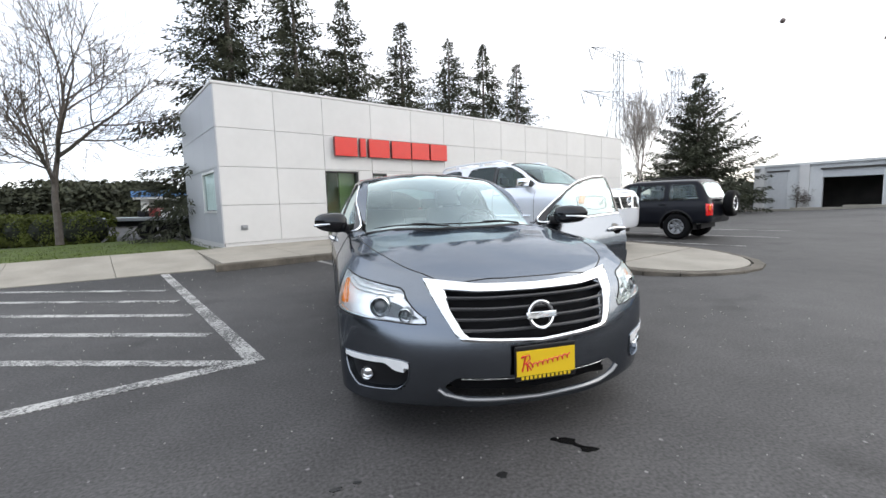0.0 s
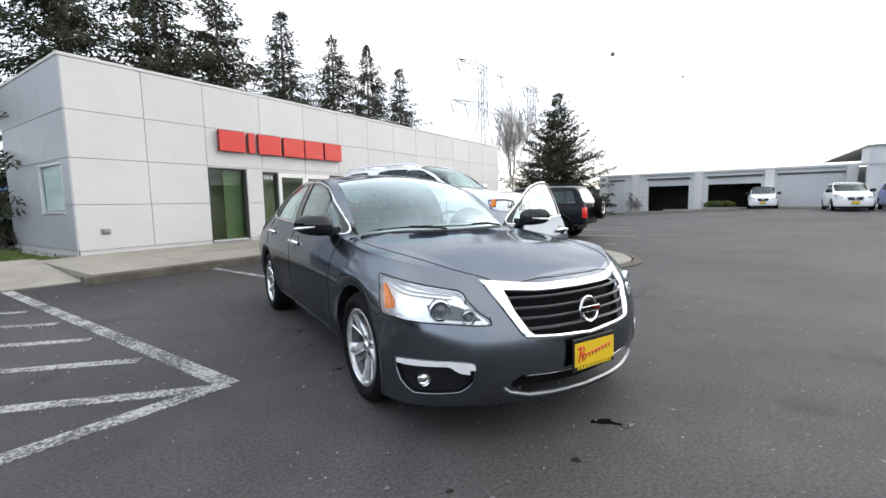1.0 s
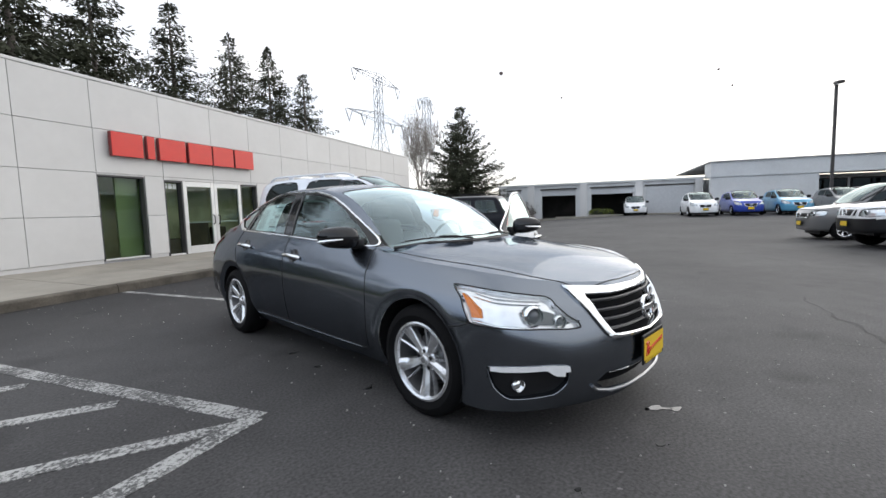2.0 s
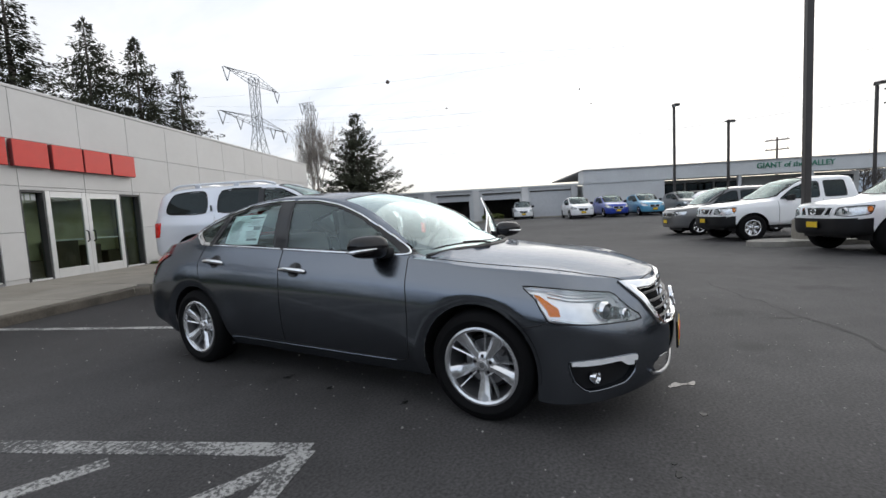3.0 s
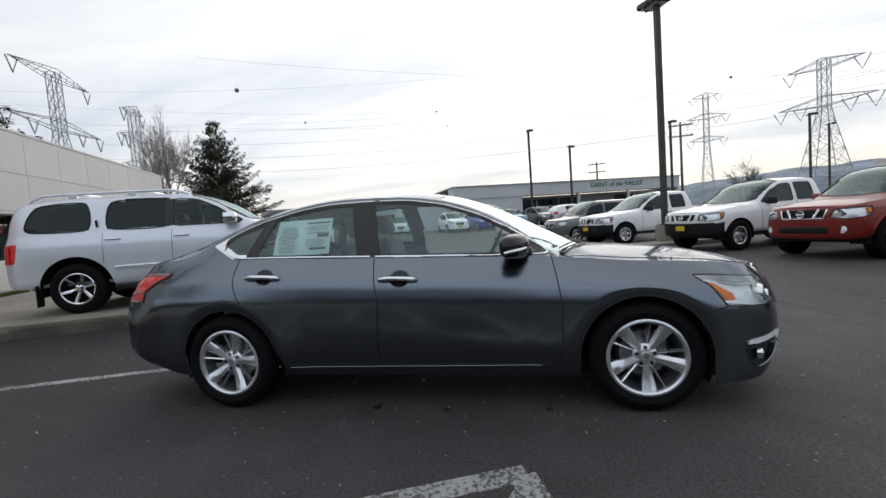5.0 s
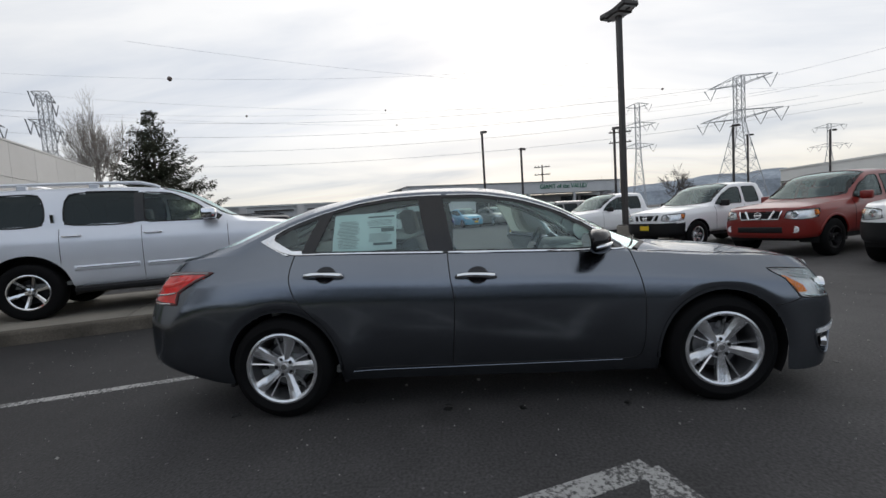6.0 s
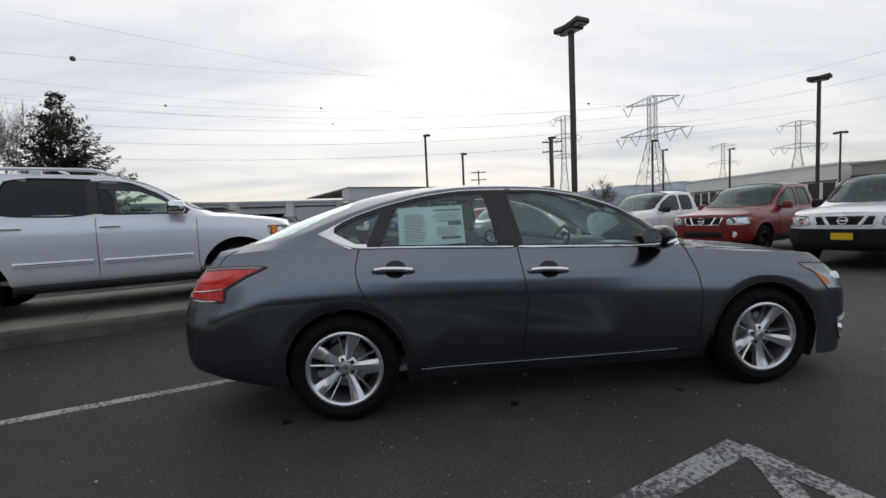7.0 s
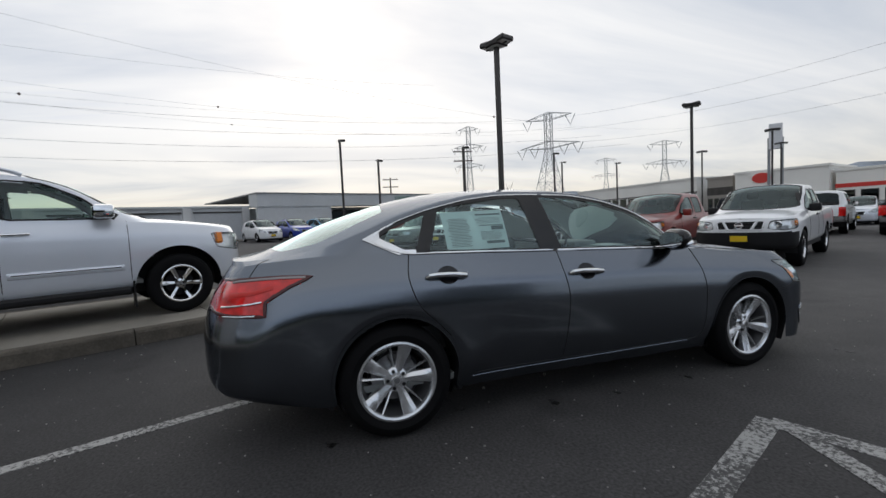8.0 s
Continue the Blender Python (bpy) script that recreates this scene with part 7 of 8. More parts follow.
TRUCK = dict(
    ring=[(0, -2.45, .40, .985, .05, .05), (.5, -2.42, .40, .99, .05, .06), (.75, -2.31, .40, 1.0, .05, .07), (.88, -2.1, .42, 1.03, .05, .08), (.92, -1.6, .44, 1.07, .05, .09),
          (.92, -1.0, .44, 1.10, .05, .08), (.92, 0, .44, 1.11, .05, .07), (.92, 1.0, .45, 1.12, .05, .06), (.92, 2.3, .48, 1.14, .05, .05), (.90, 2.66, .5, 1.14, .05, .04), (.6, 2.74, .5, 1.14, .05, .04),
          (0, 2.75, .5, 1.14, .05, .04)],
    cap=[(-2.5, .5, .985, .985), (-2.3, .7, 1.01, 1.03), (-1.9, .75, 1.055, 1.10), (-1.35, .78, 1.095, 1.145), (-1.15, .79, 1.11, 1.165), (-.8, .78, 1.30, 1.38), (-.42, .74, 1.53, 1.62),
         (-.1, .70, 1.64, 1.71), (.3, .68, 1.675, 1.745), (.9, .68, 1.67, 1.735), (1.08, .68, 1.60, 1.67), (1.18, .76, 1.17, 1.18), (1.3, .82, 1.13, 1.11), (2.68, .82, 1.13, 1.11), (2.8, .5, 1.13, 1.12)],
    R=.375, AR=.44, axles=(-1.60, 1.60), track=.79, tyre_w=.25, rim=.215, style="steel", rim_mat=M_ALLOY, sill=.44, belt=1.10, cowl=-1.12, bumper=.72, bumper_mat=M_BLACK, bumper_r=.70, bumper_rear_mat=M_CHROME,
    bed=1.2,
    windows=[([(-.86, 1.14), (.16, 1.145), (.18, 1.585), (-.15, 1.57), (-.52, 1.41)], G_TRUCK), ([(.30, 1.15), (.86, 1.155), (.84, 1.585), (.30, 1.59)], G_DARK)],
    screen=smooth_poly([(-.05, -1.13), (.5, -1.08), (.73, -.92), (.66, -.2), (.62, -.12), (-.05, -.06)], 3), back=smooth_poly([(-.05, 1.085), (.55, 1.085), (.6, 1.16), (-.05, 1.16)], 3),
    lamp=[("y", -2.0, .97), ("x", .78, .965), ("x", .50, .94), ("x", .47, .79), ("x", .72, .76), ("y", -2.08, .80)], tail=[("y", 2.55, 1.06), ("r", .74, 1.06), ("r", .74, .72), ("y", 2.58, .72)],
    grille=[("x", .42, .94), ("x", .37, .775)], struts=[(.29, .20)], slats=2, slat_w=.36, badge=.86, badge_r=.07, bulb=(.62, .88), amber=(-2.08, .90), doors=(-.92, .24, .92), handles=[(.10, 1.0, "f")],
    handle_mat=M_BLACK, mirror=(.86, -.66, 1.17), cabin=(-1.05, .95, 1.1), plate_z=.60, amber_s=.6)


def heading(u, v, turn=0.0):
    """A pose on the lot; turn 0 faces the camera's lane from the truck row (towards +v)."""
    return LOT @ pose(u, v, 0, 0, 0, 180 + turn)


# the row of pick-ups faces +v; the place given is the middle of the front bumper
def truck_at(x, y, paint, label, sp, turn=0.0):
    u, v = xy_lot(x, y)
    m = heading(u, v, turn) @ pose(0, 2.45, 0)
    return vehicle("pickup_truck", m, label, sp, paint, "pickup truck", "row of parked trucks")[0]


WT = dict(TRUCK, grille_mat=M_WHITE, strut_mat=M_WHITE)
RT = dict(TRUCK, mirror_mat=M_REDPAINT, valance=.56, bumper_mat=M_REDPAINT, strut_mat=M_CHROME, plate_z=None, flare=M_REDPAINT, style="six", rim_mat=M_ALLOY_D)
truck_at(3.20, -6.56, M_WHITE, "white pickup truck with black bumper, parked in a row", WT)
truck_at(5.88, -5.97, M_REDPAINT, "dark red pickup truck parked in a row", RT)
truck_at(8.60, -4.76, M_WHITE, "white pickup truck with black bumper, parked beside a lamp post", WT)
truck_at(12.10, -2.90, M_WHITE, "white pickup truck with black bumper, parked in a row", WT)

BOXY = dict(
    ring=[(0, -2.02, .28, .90, .04, .06), (.45, -1.99, .28, .905, .04, .07), (.70, -1.88, .28, .92, .05, .08), (.82, -1.66, .28, .95, .05, .08), (.845, -1.2, .28, .98, .05, .08), (.845, 0, .28, 1.0, .05, .07),
          (.845, 1.2, .28, 1.01, .05, .06), (.82, 1.75, .3, 1.01, .05, .05), (.70, 1.90, .3, 1.01, .05, .05), (0, 1.94, .3, 1.01, .05, .05)],
    cap=[(-2.05, .5, .90, .90), (-1.8, .6, .95, .97), (-1.3, .7, 1.0, 1.04), (-1.05, .74, 1.02, 1.08), (-.75, .74, 1.28, 1.35), (-.4, .70, 1.50, 1.57), (-.1, .68, 1.57, 1.64), (.6, .68, 1.58, 1.65),
         (1.5, .68, 1.56, 1.63), (1.75, .68, 1.50, 1.56), (1.88, .7, 1.05, 1.08), (1.98, .6, 1.01, 1.01)],
    R=.31, AR=.36, axles=(-1.26, 1.26), track=.74, tyre_w=.2, rim=.20, style="six", sill=.28, belt=1.0, cowl=-1.05, bumper=.62,
    windows=[([(-.80, 1.05), (.05, 1.055), (.05, 1.50), (-.2, 1.48), (-.52, 1.33)], G_DARK), ([(.15, 1.06), (.80, 1.06), (.80, 1.50), (.15, 1.50)], G_DARK), ([(.95, 1.07), (1.55, 1.08), (1.5, 1.48), (.98, 1.50)], G_DARK)],
    screen=smooth_poly([(-.05, -1.05), (.5, -1.0), (.70, -.85), (.64, -.2), (-.05, -.1)], 3),
    lamp=[("y", -1.66, .88), ("x", .68, .88), ("x", .46, .85), ("x", .46, .70), ("x", .68, .70), ("y", -1.7, .74)], tail=[("y", 1.70, .80), ("r", .60, .80), ("r", .60, .60), ("y", 1.72, .60)],
    grille=[("x", .40, .80), ("x", .38, .66)], slats=2, slat_w=.36, badge=.74, badge_r=.055, bulb=(.57, .79), doors=(-.88, .10, .90), handles=[(.0, .92, "f"), (.8, .92, "r")], mirror=(.80, -.62, 1.06),
    cabin=(-1.0, 1.5, 1.0), plate_z=.50)
u, v = xy_lot(14.95, -1.80)
vehicle("compact_van", heading(u, v) @ pose(0, 2.02, 0), "small boxy grey car parked beside the trucks", BOXY, M_GREYP, "car", "row of parked trucks")

HATCH = dict(
    ring=[(0, -2.05, .22, .78, .04, .10), (.4, -2.02, .22, .79, .04, .11), (.62, -1.92, .22, .82, .05, .12), (.77, -1.7, .22, .86, .05, .11), (.83, -1.3, .22, .90, .05, .10), (.845, -.6, .22, .95, .05, .09),
          (.845, .4, .22, 1.0, .05, .08), (.84, 1.2, .22, 1.05, .05, .09), (.80, 1.75, .25, 1.07, .05, .10), (.65, 2.0, .27, 1.07, .05, .08), (.35, 2.07, .27, 1.07, .05, .07), (0, 2.09, .27, 1.07, .05, .07)],
    cap=[(-2.1, .4, .78, .78), (-1.8, .5, .86, .885), (-1.4, .6, .93, .97), (-1.15, .68, .955, 1.01), (-.8, .70, 1.10, 1.20), (-.4, .66, 1.33, 1.41), (0, .60, 1.44, 1.51), (.5, .58, 1.46, 1.535),
         (1.1, .59, 1.43, 1.51), (1.6, .62, 1.34, 1.42), (1.85, .66, 1.16, 1.22), (2.0, .66, 1.08, 1.09), (2.1, .4, 1.07, 1.07)],
    step=.06, M=15, R=.305, AR=.345, axles=(-1.30, 1.30), track=.74, tyre_w=.19, rim=.20, style="six", sill=.22, belt=.95, cowl=-1.15, bumper=.50,
    windows=[([(-.80, 1.0), (.20, 1.04), (.22, 1.38), (-.05, 1.36), (-.40, 1.24)], G_DARK), ([(.30, 1.05), (1.1, 1.09), (1.1, 1.36), (.30, 1.39)], G_DARK)],
    screen=smooth_poly([(-.05, -1.15), (.45, -1.1), (.64, -.92), (.57, -.12), (-.05, -.05)], 3),
    lamp=[("y", -1.50, .86), ("x", .68, .80), ("x", .42, .68), ("x", .46, .62), ("x", .68, .62), ("y", -1.66, .70)], tail=[("y", 1.78, 1.0), ("r", .55, 1.0), ("r", .55, .78), ("y", 1.8, .78)],
    grille=[("x", .34, .70), ("x", .26, .52)], slats=2, slat_w=.28, badge=.64, badge_r=.06, bulb=(.55, .70), doors=(-.88, .25, 1.0), handles=[(.15, .9, "f"), (.9, .93, "r")], mirror=(.78, -.66, 1.04),
    cabin=(-1.05, 1.5, 1.0), plate_z=.42)


def hatch_at(u, v, turn, paint, label):
    return vehicle("hatchback", LOT @ pose(u, v, rise(u, v), 0, 0, turn), label, HATCH, paint, "car", "row of hatchbacks")[0]


# faces the camera across the lot, heading -u
for u, v, paint, label in ((28.61, -7.94, M_WHITE, "white hatchback with yellow plate parked across the lot"), (28.66, -10.28, M_BLUE, "bright blue hatchback with yellow plate parked across the lot"),
                           (28.55, -12.62, M_TEAL, "sky blue hatchback with yellow plate parked across the lot"), (28.74, -15.4, M_GREYP, "grey hatchback parked across the lot"),
                           (32.2, -19.5, M_NAVY, "dark hatchback parked across the lot")):
    hatch_at(u, v, -90, paint, label)
hatch_at(34.7, -4.55, -92, M_WHITE, "white hatchback parked close before the service bays")

OLD = dict(
    ring=[(0, -2.10, .42, .98, .04, .05), (.5, -2.07, .42, .98, .04, .05), (.75, -1.97, .42, .99, .05, .06), (.84, -1.7, .42, 1.0, .05, .06), (.845, 0, .42, 1.02, .05, .06), (.845, 1.4, .44, 1.03, .05, .06),
          (.82, 2.0, .46, 1.03, .05, .06), (.70, 2.14, .46, 1.03, .05, .05), (.4, 2.16, .46, 1.03, .05, .05), (0, 2.17, .46, 1.03, .05, .05)],
    cap=[(-2.15, .5, .98, .98), (-1.9, .68, 1.0, 1.02), (-1.1, .72, 1.03, 1.07), (-.9, .73, 1.04, 1.10), (-.6, .73, 1.25, 1.33), (-.3, .70, 1.46, 1.55), (-.05, .68, 1.57, 1.63), (.5, .67, 1.59, 1.655),
         (1.6, .67, 1.57, 1.64), (1.85, .68, 1.50, 1.57), (2.05, .72, 1.15, 1.18), (2.14, .7, 1.04, 1.05), (2.2, .5, 1.03, 1.03)],
    R=.36, AR=.42, axles=(-1.32, 1.33), track=.72, tyre_w=.24, rim=.20, style="steel", rim_mat=M_STEEL, sill=.42, belt=1.02, cowl=-.92, bumper=.66,
    windows=[([(-.62, 1.07), (.20, 1.07), (.20, 1.49), (-.1, 1.48), (-.36, 1.36)], G_OLD), ([(.30, 1.07), (.98, 1.075), (.98, 1.50), (.30, 1.50)], G_OLD), ([(1.10, 1.08), (1.86, 1.09), (1.72, 1.49), (1.10, 1.50)], G_OLD)],
    screen=smooth_poly([(-.05, -.92), (.5, -.88), (.68, -.74), (.62, -.2), (-.05, -.12)], 3), back=smooth_poly([(-.05, 1.88), (.58, 1.88), (.64, 2.06), (-.05, 2.08)], 3), back_glass=G_CAR,
    lamp=[("y", -1.9, .92), ("x", .74, .92), ("x", .5, .9), ("x", .5, .74), ("x", .74, .74), ("y", -1.92, .76)], tail=[("y", 2.05, .96), ("r", .60, .96), ("r", .60, .66), ("y", 2.06, .66)],
    grille=[("x", .45, .90), ("x", .44, .74)], slats=2, slat_w=.4, badge=.82, bulb=(.60, .83), doors=(-.78, .25, 1.05), handles=[(.15, .95, "f"), (.95, .96, "r")], mirror=(.80, -.52, 1.10), cabin=(-.85, 1.8, 1.02),
    flare=M_BLACK)


def dark_suv():
    root, sh = vehicle("off_roader", LOT @ pose(10.70, 3.02, 0, 0, 0, 180), "old black off-road SUV with a spare wheel on its tailgate", OLD, M_NAVY)
    w = wheel_parts(.35, .22, .19, "steel", root, n=26)
    w.name = "spare_wheel"
    w.matrix_basis = pose(-.22, 2.32, .95) @ Matrix.Rotation(radians(90), 4, "Z")
    tagged(w, "spare wheel on the tailgate")
    part("spare_carrier", tube([(-.22, 2.12, .95), (-.22, 2.34, .95)], .04, 8), M_BLACK, root)
    for sg in (1, -1):
        part("amber_strip", box(min(sg * .74, sg * .80), 2.135, .80, max(sg * .74, sg * .80), 2.15, .92, .004), M_AMBER, root)
    for x in (-.60, .60):
        part("roof_rail", tube([(x, .1, 1.66), (x, .25, 1.70), (x, 1.5, 1.70), (x, 1.7, 1.65)], .016, 6), M_BLACK, root)


dark_suv()


# trucks seen from behind in the next row, tails to the lane
def tail_truck(x, y, paint, label):
    u, v = xy_lot(x, y)
    return vehicle("pickup_truck", LOT @ pose(u, v, 0, 0, 0, 0) @ pose(0, -2.75, 0), label, dict(TRUCK, step=.06, M=15), paint, "pickup truck", "second row of trucks")[0]


# place of the middle of the tail
tail_truck(8.2, -16.95, M_WHITE, "white pickup truck seen from its tailgate in the next row")
tail_truck(10.85, -15.75, M_NAVY, "black pickup truck in the next row")
hatch_at(*xy_lot(12.2, -27.3), 180, M_SILVER, "silver hatchback beyond the second row of trucks")
tail_truck(5.3, -17.2, M_NAVY, "black pickup truck seen from its tailgate in the next row")
for k in range(5):
    hatch_at(18.5 + 2.9 * k, -17.5, 0, (M_GREYP, M_WHITE, M_REDPAINT, M_SILVER, M_NAVY)[k], ("grey", "white", "dark red", "silver", "dark")[k] + " hatchback in the far row of the lot")


# ---- trees and hedges ----
def conifer(name, m, h, r, seed, label, dense_=1.0, droop=0.35, low=0.06, group="", lift=0.0, taper=1.22):
    """A fir: tapered trunk, whorls of drooping boughs, each bough a spray of small needle fans."""
    rnd = random.Random(seed)
    root = thing(name, m, label, "tree", group)
    part("trunk", tube([(0, 0, 0), (0.02 * h * .1, 0, h * .5), (0, 0, h)], [h * .016, h * .010, .012], 9), M_BARK, root, smooth=True)
    V, F = [], []

    def leaf(p, d, w, l):
        d = d.normalized()
        s = d.cross(Vector((rnd.uniform(-1, 1), rnd.uniform(-1, 1), rnd.uniform(-.2, 1)))).normalized() * w
        k = len(V)
        V.extend([p - s * .5, p + d * l * .55 - s, p + d * l, p + d * l * .5 + s])
        F.append((k, k + 1, k + 2, k + 3))
    z = h * low
    while z < h * .985:
        t = (z / h - low) / (1 - low)
        prof = (1 - t) ** taper * (0.8 + 0.2 * min(1, t * 6)) + .02
        n = rnd.randint(7, 10) if t < .85 else 4
        for k in range(n):
            if rnd.random() < .06:
                continue
            a = rnd.uniform(0, 2 * math.pi)
            L = r * prof * rnd.uniform(.40, 1.22) + .06
            d = Vector((math.cos(a), math.sin(a), rnd.uniform(-.15, .45) + .5 * t + lift))
            base = Vector((0, 0, z + rnd.uniform(-.1, .1)))
            hang = rnd.uniform(0, .3)
            steps = max(3, int(L / .16))
            pts = []
            for i in range(steps + 1):
                q = i / steps
                pts.append(base + d * (L * q) + Vector((0, 0, -(droop + hang) * L * q * q + (.10 + .5 * hang) * L * q ** 3)))
            for i in range(1, steps + 1):
                p = pts[i]
                way = (pts[i] - pts[i - 1]).normalized()
                side = way.cross(Vector((0, 0, 1))).normalized()
                w = (.24 * L) * (1 - i / (steps + 1)) ** .7 + .10
                for j in range(int(12 * dense_) + 1):
                    sgn = 1 if j % 2 else -1
                    dd = way * rnd.uniform(.3, 1) + side * sgn * rnd.uniform(.3, 1.1) + Vector((0, 0, rnd.uniform(-1.05, .15)))
                    leaf(p + side * sgn * w * rnd.random() * .8 + Vector((0, 0, rnd.uniform(-.16, .08))), dd, rnd.uniform(.016, .040), rnd.uniform(.14, .38) * (1.1 - .5 * t))
        z += h * rnd.uniform(.017, .030) * (1 if t < .8 else .8)
    for i in range(14):
        leaf(Vector((0, 0, h * .97)), Vector((rnd.uniform(-.4, .4), rnd.uniform(-.4, .4), 1)), .03, .3)
    me = bpy.data.meshes.new("crown")
    me.from_pydata(V, [], F)
    me.materials.append(M_NEEDLE)
    ob = new("crown", me)
    ob.parent = root
    return root


def row_of_firs():
    spec = [(2.35, 15.6, 13.4, 4.5), (4.75, 14.9, 11.6, 5.0), (7.06, 14.9, 10.5, 4.6), (10.05, 14.8, 10.1, 4.4), (13.1, 14.8, 10.0, 4.3), (15.7, 14.8, 10.2, 4.3), (18.6, 14.8, 9.6, 4.2)]
    protos = [conifer("fir_tree", LOT @ pose(spec[k][0], spec[k][1], 0), spec[k][2], spec[k][3], 20 + k, "tall narrow dark green fir behind the showroom", dense_=.7, group="row of firs") for k in range(3)]
    for k, (u, v, h, r) in enumerate(spec[3:]):
        src = protos[k % 3]
        s = Matrix.Diagonal((r / spec[k % 3][3], r / spec[k % 3][3], h / spec[k % 3][2], 1))
        t = copy_thing(src, LOT @ pose(u, v, 0, 0, 0, 77 * k + 40))
        t.scale = (r / spec[k % 3][3], r / spec[k % 3][3], h / spec[k % 3][2])


row_of_firs()
conifer("fir_tree", pose(23.6, 20.0, 0), 9.3, 4.6, 38, "broad free-standing dark fir at the edge of the car park", dense_=.85, low=.05, droop=.15, lift=.10, taper=1.05)


def bare_tree(name, m, h, seed, label, spread=0.5, r0=None, depth=5, upright=.35, group="", twig=0.006, bark=M_BARK):
    """A leafless tree: trunk and limbs that fork down to fine twigs."""
    rnd = random.Random(seed)
    root = thing(name, m, label, "tree", group)
    trunk, twigs = bmesh.new(), bmesh.new()

    def grow(p, d, L, r, lev):
        n = 4 if lev < 2 else 3
        pts, rad = [p], [r]
        for i in range(n):
            d = (d + Vector((rnd.gauss(0, .10), rnd.gauss(0, .10), upright * .16))).normalized()
            p = p + d * (L / n)
            pts.append(p)
            rad.append(r * (1 - .42 * (i + 1) / n))
        tube(pts, [max(q, twig) for q in rad], 7 if lev < 2 else (5 if lev < 3 else 3), trunk if lev < 3 else twigs, cap=False)
        if lev >= depth:
            return
        k = rnd.randint(3, 4) if lev else rnd.randint(5, 6)
        for i in range(k):
            t = rnd.uniform(.35, 1) if lev else rnd.uniform(.55, 1.0)
            j = min(n - 1, int(t * n))
            q = pts[j].lerp(pts[j + 1], t * n - j) if t < 1 else pts[-1]
            a = rnd.uniform(0, 6.283)
            s = d.orthogonal().normalized()
            s = Matrix.Rotation(a, 3, d) @ s
            dd = (d * (1 - spread * rnd.uniform(.6, 1.1)) + s * spread * rnd.uniform(.8, 1.3)).normalized()
            grow(q, dd, L * rnd.uniform(.55, .78), r * .52 * rnd.uniform(.8, 1.1), lev + 1)
        grow(pts[-1], d, L * .72, r * .58, lev + 1)
    grow(Vector((0, 0, 0)), Vector((0, 0, 1)), h * .34, r0 or h * .016, 0)
    part("trunk", trunk, bark, root, smooth=True)
    tagged(part("twig", twigs, bark, root), kind="stuff")
    return root


bare_tree("bare_tree", pose(-9.38, 12.72, 0.2), 8.8, 4, "leafless young street tree on the lawn", spread=.52, r0=.12, twig=.0065)
bare_tree("bare_tree", pose(18.6, 19.3, 0), 9.2, 9, "tall slender leafless tree behind the showroom", spread=.30, depth=5, upright=.9, r0=.08, twig=.0045, bark=mat("pale_bark", (0.26, 0.23, 0.205), 0.9, var=0.3, scale=6))
bare_tree("bare_bush", pose(30.8, 18.6, 0), 2.2, 14, "round leafless shrub before the grey building", spread=.75, depth=4, r0=.05, twig=.008)


def leaf_mass(name, m, blobs, seed, label, material=M_HEDGE, n=5000, size=(.03, .07), category="hedge", floor=0.02):
    """A shrub or hedge: thousands of small leaves over a lumpy core, coloured dark as shade."""
    rnd = random.Random(seed)
    root = thing(name, m, label, category)
    V, F = [], []
    tot = sum((b[3] * b[4] + b[4] * b[5] + b[3] * b[5]) for b in blobs)
    for cx, cy, cz, rx, ry, rz in blobs:
        k = int(n * (rx * ry + ry * rz + rx * rz) / tot)
        for _ in range(k):
            d = Vector((rnd.gauss(0, 1), rnd.gauss(0, 1), rnd.gauss(0, 1))).normalized()
            # boxy blobs: push the direction towards a rounded cuboid
            q = Vector([math.copysign(abs(c) ** .55, c) for c in d])
            f = rnd.uniform(.82, 1.03) + .06 * noise.noise(Vector((cx + q.x * 3, cy + q.y * 3, q.z * 3)))
            p = Vector((cx + q.x * rx * f, cy + q.y * ry * f, max(floor, cz + q.z * rz * f)))
            a = Vector((rnd.gauss(0, 1), rnd.gauss(0, 1), rnd.gauss(0, 1))).normalized()
            b = a.orthogonal().normalized()
            s = rnd.uniform(*size)
            i = len(V)
            V.extend([p - a * s, p + b * s * .5, p + a * s, p - b * s * .5])
            F.append((i, i + 1, i + 2, i + 3))
    me = bpy.data.meshes.new("leaves")
    me.from_pydata(V, [], F)
    me.materials.append(material)
    ob = new("leaves", me)
    ob.parent = root
    # near-black lumps stand in for the shade between the leaves
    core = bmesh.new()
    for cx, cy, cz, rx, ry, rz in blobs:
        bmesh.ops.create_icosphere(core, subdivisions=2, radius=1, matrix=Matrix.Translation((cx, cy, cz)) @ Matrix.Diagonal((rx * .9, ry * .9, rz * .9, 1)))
    part("inner_growth", core, mat("shaded_hedge_core", (0.012, 0.016, 0.008), 0.9, var=0.3, scale=5), root)
    return root


leaf_mass("hedge", pose(-15.3, 17.2, 0, 0, 0, -26), [(k * 1.3, .1 * (k % 2), .62, .85, .75, .58 + .04 * (k % 3)) for k in range(6)], 41, "clipped green hedge behind the lawn", n=16000, size=(.03, .06))
leaf_mass("hedge", pose(-21.5, 19.5, 0, 0, 0, -20), [(k * 1.4, 0, .66, 1.0, .9, .62 + .06 * (k % 2)) for k in range(5)], 42, "rounded green hedge behind the lawn", n=13000, size=(.035, .07))
leaf_mass("shrub", pose(33.2, 12.8, 0), [(0, 0, .45, .9, .9, .5)], 43, "low dark green shrub before the service bays", n=1500, size=(.05, .1), category="shrub")


